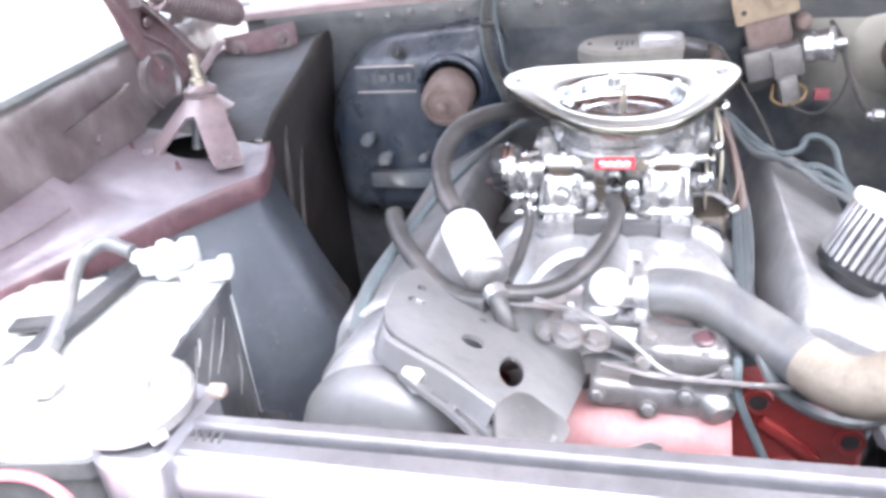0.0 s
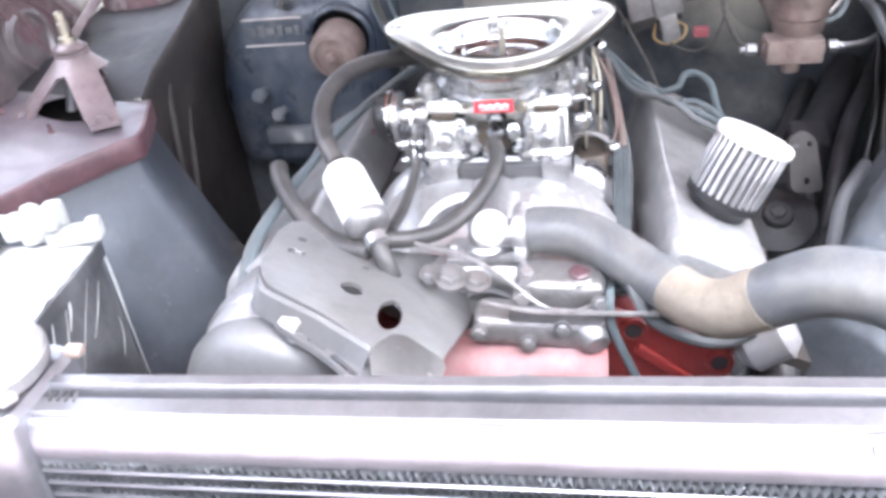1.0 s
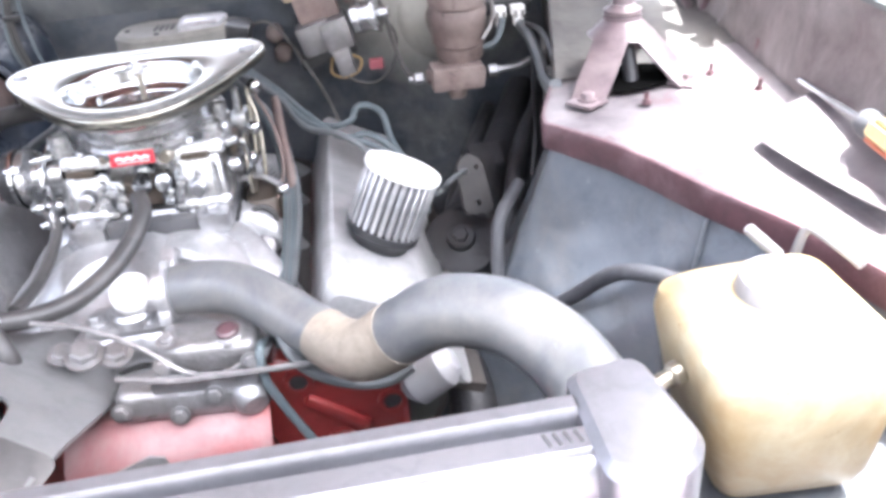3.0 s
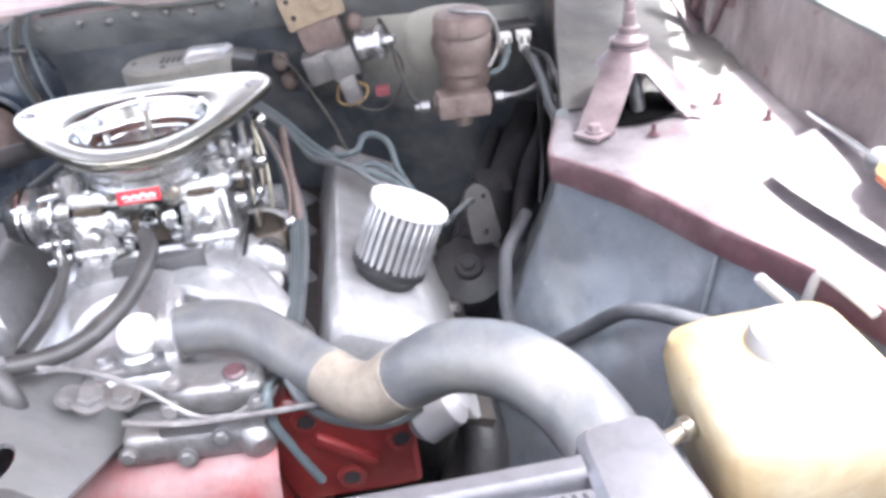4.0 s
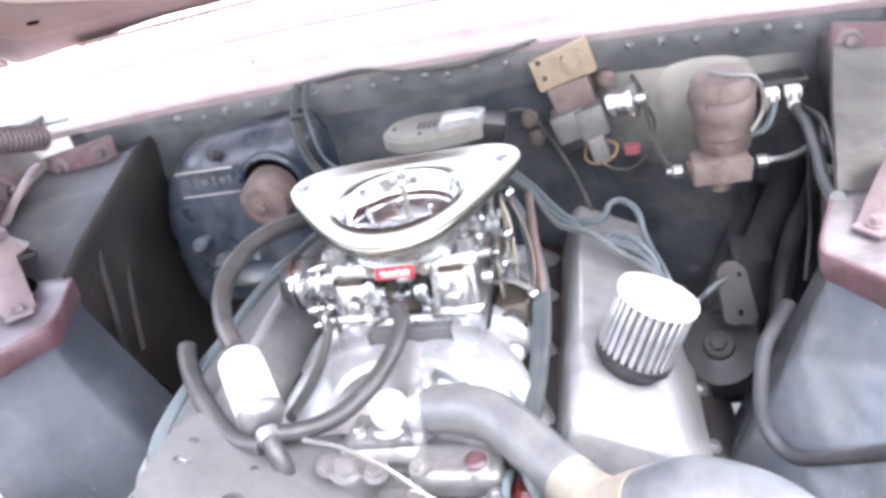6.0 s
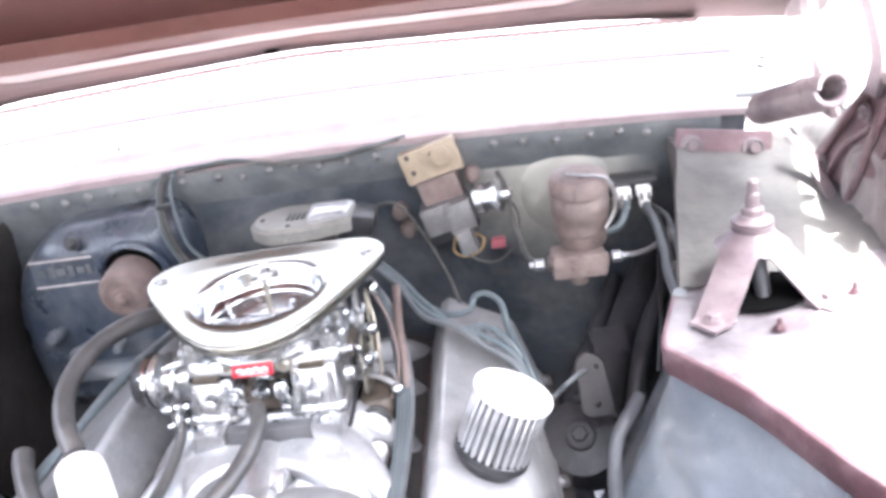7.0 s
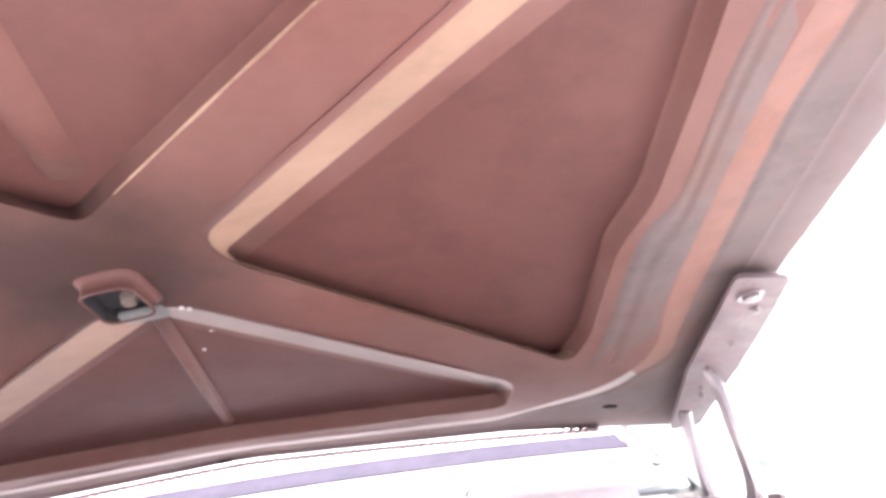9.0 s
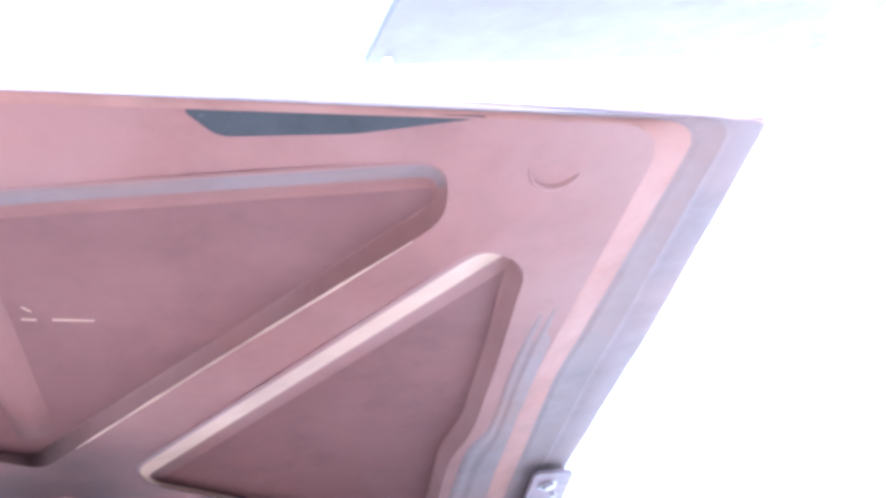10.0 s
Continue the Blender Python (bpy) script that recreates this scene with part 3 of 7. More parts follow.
    p = side_line(sx, [(edge(0.05) - 0.008, 0.05, 0.955)])[0]
    lathe(bm, [(0.055, 0), (0.053, 0.006), (0.042, 0.009), (0.036, 0.004), (0.001, 0.003)], p, (-sx, 0, 0.1), 28)
    part("round_pressing", bm, INNER_WALL if sx > 0 else SHADED_WALL, car)


# swaged panel low on one inner fender wall
bm = B()
swage = rounded([(-0.42, 0.915), (-0.42, 0.945), (-0.235, 0.966), (-0.085, 0.98), (-0.06, 0.99), (-0.055, 0.915)], 0.012)
plate(bm, swage, [], frame_of((-0.649, 0, 0), (0, 1, 0), (0, 0, 1)), 0.006)
part("swaged_panel", bm, SHADED_WALL, car, "purple-brown swaged panel on the inner fender wall")
for y, z in ((-0.3, 0.935), (-0.16, 0.94)):
    bm = B()
    hexbolt(bm, (-0.642, y, z), (1, 0, 0), 0.006, 0.006)
    part("bolt", bm, MAUVE, car)


def tripod(sx):
    """Pressed three-legged mount over the tower with a threaded pin."""
    top = Vector(side_line(sx, [(0.567, -0.052, 0.964)])[0])
    t = thing("tower_mount", (top.x, top.y, 0.895), "mauve pressed-steel tripod mount on the spring tower", "suspension mount", "tower mounts")
    feet = [Vector(p) for p in side_line(sx, [(0.503, -0.128, 0.894), (0.622, -0.12, 0.9), (0.6, 0.02, 0.905)])]
    # one pressed shell: a cone whose skirt is cut back to rounded arches between three feet
    bm = B()
    rows, r0 = [], 0.021
    for i in range(120):
        th = 2 * math.pi * i / 120
        d = Vector((math.cos(th), math.sin(th), 0))
        f = max(feet, key=lambda q: (q - top).to_2d().normalized().dot(d.to_2d()))
        flat = Vector((f.x - top.x, f.y - top.y, 0))
        reach, off = flat.length, flat.normalized().angle(d)
        end = min(reach + 0.004, 0.0205 / max(0.05, math.sin(min(off, math.pi / 2))) if off < math.pi / 2 else 0.0205)
        end = max(end, 0.04)
        outer, inner = [], []
        for k in range(11):
            r = r0 + (end - r0) * k / 10
            q = (r - r0) / (reach - r0)
            z = top.z + (f.z + 0.004 - top.z) * q ** 0.92
            outer.append(Vector((top.x, top.y, z)) + d * r)
            inner.append(Vector((top.x, top.y, z - 0.0025)) + d * (r - 0.003))
        rows.append(outer + inner[::-1])
    loft(bm, rows + rows[:1], closed=True)
    bmesh.ops.remove_doubles(bm, verts=bm.verts, dist=1e-5)
    part("shell", bm, MAUVE, t, "pressed mauve shell with three legs", sharp=50)
    bm = B()
    lathe(bm, [(0.0215, -0.001), (0.0225, 0.0015), (0.0225, 0.004), (0.0195, 0.005), (0.022, 0.0065), (0.022, 0.01), (0.016, 0.0125), (0.014, 0.016), (0.0001, 0.016)], top, (0, 0, 1), 28, close=False)
    part("rubber_washer", bm, MAUVE, t, "stacked mauve washers")
    bm = B()
    lathe(bm, [(0.0125, 0.015), (0.012, 0.023), (0.008, 0.025), (0.0075, 0.04), (0.0062, 0.041), (0.006, 0.053), (0.004, 0.055)], top, (0, 0, 1), 10)
    part("threaded_pin", bm, MAUVE if sx > 0 else BRASS, t, "dusty threaded pin and nut")
    bm = B()
    rod(bm, (top.x, top.y - 0.06, 0.86), (top.x, top.y - 0.004, top.z), 0.0085)
    part("rod", bm, DARK_METAL, t, "dark damper rod")
    # no hole is cut: a black disc gives the opening's shade
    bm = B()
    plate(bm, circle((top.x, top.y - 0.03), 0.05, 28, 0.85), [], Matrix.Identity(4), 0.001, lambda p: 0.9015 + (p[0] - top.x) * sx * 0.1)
    part("tower_opening", bm, VOID, t, "black disc standing for the shaded opening in the tower top")
    for f in feet:
        bm = B()
        box(bm, f + Vector((0, 0, 0.002)), (0.034, 0.034, 0.004), 0.0015, Matrix.Rotation(0.6, 4, "Z"))
        hexbolt(bm, f + Vector((0, 0, 0.004)), (0, 0, 1), 0.0075, 0.009)
        part("foot", bm, MAUVE, t)


tripod(1)
tripod(-1)

# ---- screwdriver left on the apron, against the fender wall ----
tool = thing("screwdriver", (0.66, -0.37, 0.93), "screwdriver with an orange and yellow plastic handle on the apron", "screwdriver")
tip, neck, butt = Vector((0.678, -0.245, 0.936)), Vector((0.661, -0.372, 0.943)), Vector((0.645, -0.47, 0.944))
along = (butt - neck).normalized()
bm = B()
rod(bm, tip, neck, 0.0034, 0.0034, 12, 0.0008)
box(bm, tip, (0.006, 0.012, 0.0012), 0.0003, axis_turn(along) @ Matrix.Rotation(radians(90), 4, "X"))
part("shaft", bm, CHROME, tool, "bright steel shaft")
bm = B()
lathe(bm, [(0.006, -0.002), (0.0115, 0.002), (0.0125, 0.01), (0.0105, 0.018), (0.0095, 0.022)], neck, along, 20)
part("collar", bm, CABLE, tool, "grey-blue collar")
grip = lambda r, n0, n1: lathe(B(), [(r * 0.85, n0), (r, n0 + 0.006), (r * 0.98, n1 - 0.012), (r * 0.8, n1 - 0.003), (r * 0.4, n1)], neck, along, 8)
part("handle", grip(0.0125, 0.02, 0.105), TOOL_YELLOW, tool, "worn yellow plastic handle")
for q in range(4):
    bm = B()
    side = axis_turn(along).to_3x3() @ Vector((math.cos(1.57 * q + 0.4), math.sin(1.57 * q + 0.4), 0))
    rod(bm, neck + along * 0.026 + side * 0.0108, neck + along * 0.09 + side * 0.0108, 0.003, 0.003, 10, 0.001)
    part("stripe", bm, TOOL_ORANGE, tool, "orange stripe along the handle")

# pressed slots in the aprons, and small bolts standing on them
for sx in (1, -1):
    a, b = (Vector(p) for p in side_line(sx, [(0.612, -0.3, 0.909), (0.63, -0.47, 0.912)]))
    bm = B()
    d = (b - a).normalized()
    across = Vector((d.y, -d.x, 0))
    rows = []
    for k in range(15):
        f = k / 14
        w = 0.007 * math.sin(math.pi * (0.06 + 0.88 * f)) ** 0.4
        p = a.lerp(b, f) + Vector((0, 0, 0.0015))
        rows.append([p + across * w * e + Vector((0, 0, h)) for e, h in ((-1.4, -0.001), (-1.0, 0.0008), (-0.6, -0.001), (0, -0.002), (0.6, -0.001), (1.0, 0.0008), (1.4, -0.001))])
    loft(bm, rows)
    part("pressed_slot", bm, APRON if sx > 0 else SHADED_WALL, car, "worn pressed slot in the apron")
    for x, y, z in ((0.65, -0.115, 0.907), (0.56, -0.155, 0.897), (0.668, -0.19, 0.91)):
        bm = B()
        p = side_line(sx, [(x, y, z)])[0]
        hexbolt(bm, p, (0, 0, 1), 0.0045, 0.004)
        rod(bm, p, Vector(p) + Vector((0, 0, 0.012)), 0.0025, None, 10)
        part("bolt", bm, LIP_RED, car)

# ---- the hood, open ----
HO = Vector((0.0148, -0.1837, 1.4971))
HM = frame_of(HO, (1, 0, 0), (0, 0.851, -0.525))


def crown(p):
    return -0.05 * (abs(p[0]) / 0.7) ** 1.4


hood = thing("hood", HM @ Vector((0, 0.6, 0)), "open car hood with a red-brown primed underside and pressed X-shaped ribs", "hood")
half = [(0.575, -0.597), (0.565, -0.2), (0.585, 0.15), (0.612, 0.3), (0.575, 0.42), (0.42, 0.535)]
inner_loop = half + [(0, 0.562)] + [(-x, y) for x, y in reversed(half)] + [(0, -0.622)]
half_o = [(0.68, -0.6), (0.703, -0.25), (0.712, 0.1), (0.73, 0.35), (0.75, 0.672), (0.42, 0.648)]
outer_loop = half_o + [(0, 0.66)] + [(-x, y) for x, y in reversed(half_o)] + [(0, -0.632)]
RAD = [0.05, 0.05, 0.05, 0.06, 0.06, 0.06, 0.05, 0.06, 0.06, 0.06, 0.05, 0.05, 0.05, 0.02]
RADO = [0.02, 0.02, 0.02, 0.02, 0.012, 0.02, 0.02, 0.02, 0.012, 0.02, 0.02, 0.02, 0.02, 0.02]


P1 = [(0.088, -0.06), (0.44, -0.458), (0.497, -0.425), (0.51, -0.22), (0.516, -0.06), (0.5, 0.03), (0.512, 0.25), (0.497, 0.325), (0.108, 0.0)]
P1_IN = [0.082, 0.012, 0.009, 0.009, 0.009, 0.009, 0.006, -0.03, -0.012]
P2 = [(0.0, -0.09), (0.402, -0.498), (0.388, -0.574), (0, -0.55), (-0.388, -0.574), (-0.402, -0.498)]
P2_IN = [0.004, 0.006, 0.058, 0.058, 0.006, -0.02]
P3 = [(0.045, 0.075), (0.43, 0.385), (0.425, 0.49), (0, 0.53), (-0.425, 0.49), (-0.43, 0.385), (-0.045, 0.075)]
P3_IN = [0.085, 0.014, 0.004, 0.004, 0.014, 0.085, 0.05]
trim = lambda poly: [(x, y * 0.975 if y < 0 else y) for x, y in poly]
P1, P2 = trim(P1), trim(P2)
mirror = lambda poly: [(-x, y) for x, y in reversed(poly)]
P1L, P1L_IN = mirror(P1), P1_IN[-2::-1] + [P1_IN[-1]]
opens = [(P1, P1_IN, [0.03, 0.03, 0.03, 0.05, 0.03, 0.03, 0.05, 0.03, 0.02]), (P2, P2_IN, [0.02, 0.03, 0.03, 0.1, 0.03, 0.03]), (P3, P3_IN, [0.03] * 7),
         (P1L, P1L_IN, [0.02, 0.03, 0.05, 0.03, 0.03, 0.05, 0.03, 0.03, 0.03])]
DEPTH = 0.024


def on_hood(p, n):
    return HM @ Vector((p[0], p[1], n + crown(p)))


loops, floors, walls = [], [], []
for poly, ins, rad in opens:
    a = rounded(poly, rad, 5)
    small = inset(poly, ins)
    b = rounded(small, [r * 0.7 for r in rad], 5)
    # both loops have the same count of points, so that the slanting wall joins them one to one
    loops.append(a)
    floors.append(b)
    lip = [p + (q - p) * 0.06 for p, q in zip(a, b)]
    rings = [[on_hood(p + (q - p) * f, h) for p, q in zip(a, b)] for f, h in ((0.0, 0.0), (0.07, 0.0012), (0.16, 0.0045), (0.66, DEPTH - 0.005), (0.85, DEPTH - 0.001), (1.0, DEPTH))]
    walls.append((rings, [(q - p).length > 0.03 for p, q in zip(a, b)]))
bm = B()
plate(bm, rounded(inner_loop, RAD, 5), loops, HM, 0.0, crown, cuts=np.linspace(-0.6, 0.6, 17))
part("inner_frame", bm, HOOD_IN, hood, "red-brown pressed inner frame of the hood")
# side rails of the frame, sky glare put into their lavender-grey, with two pressed lines along the opening
for s in (1, -1):
    bm = B()
    rim = [(0.545, -0.4), (0.536, -0.32), (0.534, -0.22), (0.541, -0.06), (0.526, 0.03), (0.536, 0.25), (0.533, 0.345), (0.52, 0.4)]
    far = [(0.564, -0.41), (0.566, -0.33), (0.566, -0.2), (0.576, 0.0), (0.58, 0.1), (0.59, 0.2), (0.598, 0.3), (0.56, 0.41)]
    mid = smooth_line([Vector((x * s, y, 0)) for x, y in rim], 6), smooth_line([Vector((x * s, y, 0)) for x, y in far], 6)
    # both ends sink into the frame
    rise = [min(1.0, 0.08 * min(i, len(mid[0]) - 1 - i)) for i in range(len(mid[0]))]
    loft(bm, [[on_hood(a.lerp(b, f), 0.001 - (h + 0.001) * up) for a, b, up in zip(*mid, rise)] for f, h in ((-0.15, 0.0), (-0.08, 0.0013), (0.08, 0.0013), (0.16, 0.0004), (0.3, 0.0004), (0.38, 0.0015), (0.5, 0.0015), (0.6, 0.0006), (0.95, 0.0004), (1.0, 0.0))])
    part("side_rail", bm, HOOD_RAIL, hood, "side rail with pressed lines, sky glare in its lavender-grey")
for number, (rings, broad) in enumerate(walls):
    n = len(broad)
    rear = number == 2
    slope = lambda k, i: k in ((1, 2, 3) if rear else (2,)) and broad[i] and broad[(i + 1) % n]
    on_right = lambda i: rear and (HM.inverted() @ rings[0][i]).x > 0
    # broad slope coloured paler for bounced light; steep sides and rounded foot stay plain
    for name, mat, keep, label in (("slanting_wall", HOOD_RAIL if number == 1 else HOOD_WALL, lambda k, i: slope(k, i) and not on_right(i), "slope of a pressed opening, coloured paler for bounced light"),
                                   ("slanting_wall", HOOD_TAUPE, lambda k, i: slope(k, i) and on_right(i), "slope of the rear opening, coloured greyer for its light, with a stain"),
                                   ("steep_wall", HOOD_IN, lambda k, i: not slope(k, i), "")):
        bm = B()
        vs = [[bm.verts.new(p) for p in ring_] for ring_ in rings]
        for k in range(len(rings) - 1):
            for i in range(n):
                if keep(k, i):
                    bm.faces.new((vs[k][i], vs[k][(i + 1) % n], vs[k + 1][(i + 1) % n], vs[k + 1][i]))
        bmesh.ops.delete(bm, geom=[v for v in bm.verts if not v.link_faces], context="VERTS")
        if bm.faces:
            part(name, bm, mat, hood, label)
ra, rb = rounded(inner_loop, RAD, 5), rounded(outer_loop, RADO, 5)


def border(rows_):
    """Rings round the frame: a share of the way from its edge to the hood's edge, plus metres, and a height."""
    out = []
    for share, metres, h in rows_:
        line = []
        for p, q in zip(ra, rb):
            n = (q - p).length
            at = min(0.999, share + metres / max(n, 0.02)) if share < 1 else 1.0
            line.append(on_hood(p + (q - p) * at, h * min(1.0, n / 0.07)))
        out.append(line)
    return out


for name, rows_, mat, label in (("edge_step", ((0, 0, 0.0), (0, 0.006, 0.0006), (0, 0.028, 0.005), (0, 0.036, 0.006)), HOOD_RUST, "rusty orange sloping step round the inner frame"),
                               ("outer_band", ((0, 0.036, 0.006), (0, 0.04, 0.0064), (0, 0.044, 0.0056), (0, 0.048, 0.0064), (0.5, 0.014, 0.0075)), HOOD_RAIL, "lavender-grey band with a raised line"),
                               ("edge_flange", ((0.5, 0.014, 0.0075), (0.52, 0.016, 0.0085), (0.54, 0.018, 0.0075), (0.9, 0, 0.0075), (0.97, 0, 0.012), (1, 0, 0.015), (1, 0, 0.021)), HOOD_SIDE, "faded lavender-grey outer flange")):
    rings = border(rows_)
    # across the rear the step is coloured paler, for light on its rear-facing slope
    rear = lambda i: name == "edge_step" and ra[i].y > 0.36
    for mat_, label_, keep in ((mat, label, lambda i: not rear(i)), (HOOD_TAUPE, "step along the rear edge, coloured paler for bounced light", rear)):
        bm = B()
        vs = [[bm.verts.new(p) for p in ring_] for ring_ in rings]
        for k in range(len(rings) - 1):
            for i in range(len(ra)):
                if keep(i):
                    j = (i + 1) % len(ra)
                    bm.faces.new((vs[k][i], vs[k][j], vs[k + 1][j], vs[k + 1][i]))
        bmesh.ops.delete(bm, geom=[v for v in bm.verts if not v.link_faces], context="VERTS")
        if bm.faces:
            part(name, bm, mat_, hood, label_)
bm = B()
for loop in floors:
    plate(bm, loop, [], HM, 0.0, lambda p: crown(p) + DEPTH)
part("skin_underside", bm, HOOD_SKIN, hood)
bm = B()
vs_ = list(np.linspace(-0.626, 0.62, 26))
rows = []
for v in vs_:
    half_w = float(np.interp(v, [q[1] for q in half_o], [q[0] for q in half_o]))
    rows.append([on_hood((half_w * f * 0.985, v + (0.026 * abs(f) ** 1.5 if v < -0.62 else (0.03 * (1 - abs(f) ** 2) if v > 0.61 else 0))), 0.0225 * min(1.0, max(0.1, (v + 0.632) / 0.04)) + 0.003) for f in np.linspace(-1, 1, 25)])
loft(bm, rows)
part("outer_skin", bm, HOOD_OUT, hood, "faded burgundy outer skin")
# pale line along one side of the front opening
bm = B()
sweep(bm, [on_hood(Vector(P2[0]).lerp(Vector(P2[1]), f), -0.0004) for f in np.linspace(0.1, 0.93, 12)], [0.0006, 0.0014, 0.001, 0.0018, 0.0012, 0.0016, 0.0011, 0.0017, 0.0012, 0.0015, 0.0009, 0.0005], 8, 3)
part("pale_edge", bm, HOOD_WALL, hood, "pale line along the edge of the front opening")
# centre ribs pressed into the skin
for v0, v1, w in ((0.13, 0.497, 0.011), (-0.13, -0.5, 0.02)):
    bm = B()
    loft(bm, [[on_hood((x + 0.001, v), DEPTH - h) for v in np.linspace(v0, v1, 8)] for x, h in ((-w, 0.0), (-w * 0.5, 0.006), (w * 0.5, 0.006), (w, 0.0))])
    part("centre_rib", bm, HOOD_IN, hood)
# scalloped rubber seal along the rear edge
bm = B()
row_a, row_b, row_c = [], [], []
for k in range(0, 241):
    u = -0.6 + 1.2 * k / 240
    tooth = 0.007 * abs(math.sin(math.pi * k / 3))
    v = 0.6515 - 0.03 * (abs(u) / 0.765) ** 2.2
    row_a.append(on_hood((u, v - 0.012), -0.001))
    row_b.append(on_hood((u, v + 0.005 + tooth), -0.001))
    row_c.append(on_hood((u, v + 0.005 + tooth), 0.008))
loft(bm, [row_a, row_b, row_c])
part("rear_seal", bm, HOOD_SIDE, hood, "scalloped seal along the hood's rear edge")
# striker cup: a deep rounded box open downwards, its front wall paler
down = -HM.to_3x3().col[2]
cup = rounded([(-0.037, 0.004), (0.013, -0.002), (0.024, 0.056), (-0.028, 0.066)], 0.014, 5)
mid = sum((Vector(p) for p in cup), Vector((0, 0))) / len(cup)
ring = lambda k, h: [on_hood(mid + (Vector(p) - mid) * k, -h) for p in cup]
bm = B()
loft(bm, [ring(k, h) for k, h in ((1.32, -0.0005), (1.15, 0.002), (1.07, 0.005), (1.05, 0.015), (1.09, 0.017), (1.06, 0.0185), (0.98, 0.0175))], closed=True)
striker = part("striker", bm, HOOD_SKIN, hood, "worn dark red-brown striker cup")
bm = B()
loft(bm, [ring(k, h) for k, h in ((0.98, 0.0175), (0.95, 0.014), (0.9, 0.003), (0.6, 0.002), (0.02, 0.002))], closed=True)
part("cup_inside", bm, SLOT, striker, "dark inside of the cup")
bm = B()
rod(bm, on_hood((0.0, 0.04), 0), on_hood((0.0, 0.04), -0.013), 0.009, 0.0075, 14, 0.002)
box(bm, on_hood((0.004, 0.028), -0.008), (0.014, 0.008, 0.012), 0.002, HM.to_3x3().to_4x4())
part("pin", bm, RUST, striker)
bm = B()
plate(bm, rounded([(-0.016, 0.052), (0.03, 0.045), (0.034, 0.066), (-0.012, 0.073)], 0.004), [], HM, 0.004, lambda p: crown(p) - 0.017)
part("front_plate", bm, BRACKET, striker, "pale grey front plate of the cup")
for uv in ((0.048, 0.185), (0.028, 0.235), (-0.014, 0.09), (0.041, 0.079), (0.048, 0.083)):
    bm = B()
    lathe(bm, [(0.003, 0), (0.0025, 0.0015), (0.001, 0.002)], on_hood(uv, DEPTH - 0.001 if uv[1] > 0.12 else -0.001), down, 10)
    part("rivet", bm, TAPE, hood, "pale rivet")
# drain slots and rubber stop
for uv, rx, ry in (((0.599, 0.536), 0.012, 0.005), ((-0.033, 0.632), 0.012, 0.005), ((-0.599, 0.536), 0.012, 0.005)):
    bm = B()
    plate(bm, [(uv[0] + rx * math.cos(a), uv[1] + ry * math.sin(a)) for a in np.linspace(0, 2 * math.pi, 17)[:-1]], [], HM, 0.001, lambda p: crown(p) + (0.0045 if abs(p[0]) < 0.3 else 0.006))
    part("drain_hole", bm, VOID, hood, "black disc standing for a shaded drain hole")
# thin dark patches drawn for the shade in the front slots
bm = B()
plate(bm, rounded([(0.185, -0.613), (0.21, -0.586), (0.31, -0.588), (0.415, -0.606)], 0.01), [], HM, 0.001, lambda p: crown(p) - 0.0015)
part("front_slot", bm, SLOT, hood, "dark patch standing for the shaded slot at the front edge")
bm = B()
plate(bm, rounded([(-0.185, -0.613), (-0.415, -0.606), (-0.31, -0.588), (-0.21, -0.586)], 0.01), [], HM, 0.001, lambda p: crown(p) - 0.0015)
part("front_slot", bm, SLOT, hood, "dark patch standing for the shaded slot at the front edge")
for s in (1, -1):
    bm = B()
    sweep(bm, [on_hood((0.487 * s + 0.025 * math.cos(a), -0.552 + 0.027 * math.sin(a)), 0.0005) for a in np.linspace(0.35, math.pi - 0.1, 8)], [0.0008, 0.003, 0.0035, 0.0035, 0.0035, 0.003, 0.002, 0.0008], 8, 3)
    part("stop_bead", bm, HOOD_IN, hood, "raised crescent bead")
for x0, y0, x1, y1, w in ((0.0, -0.352, 0.008, -0.349, 0.002), (0.03, -0.347, 0.042, -0.344, 0.001), (0.055, -0.342, 0.09, -0.335, 0.0011), (0.105, -0.33, 0.112, -0.329, 0.001), (0.034, -0.365, 0.04, -0.357, 0.0007)):
    bm = B()
    d = (Vector((x1, y1)) - Vector((x0, y0))).orthogonal().normalized() * w
    plate(bm, [Vector((x0, y0)) - d, Vector((x1, y1)) - d, Vector((x1, y1)) + d, Vector((x0, y0)) + d], [], HM, 0.0006, lambda p: crown(p) + DEPTH - 0.0015)
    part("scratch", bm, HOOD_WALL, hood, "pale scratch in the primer")

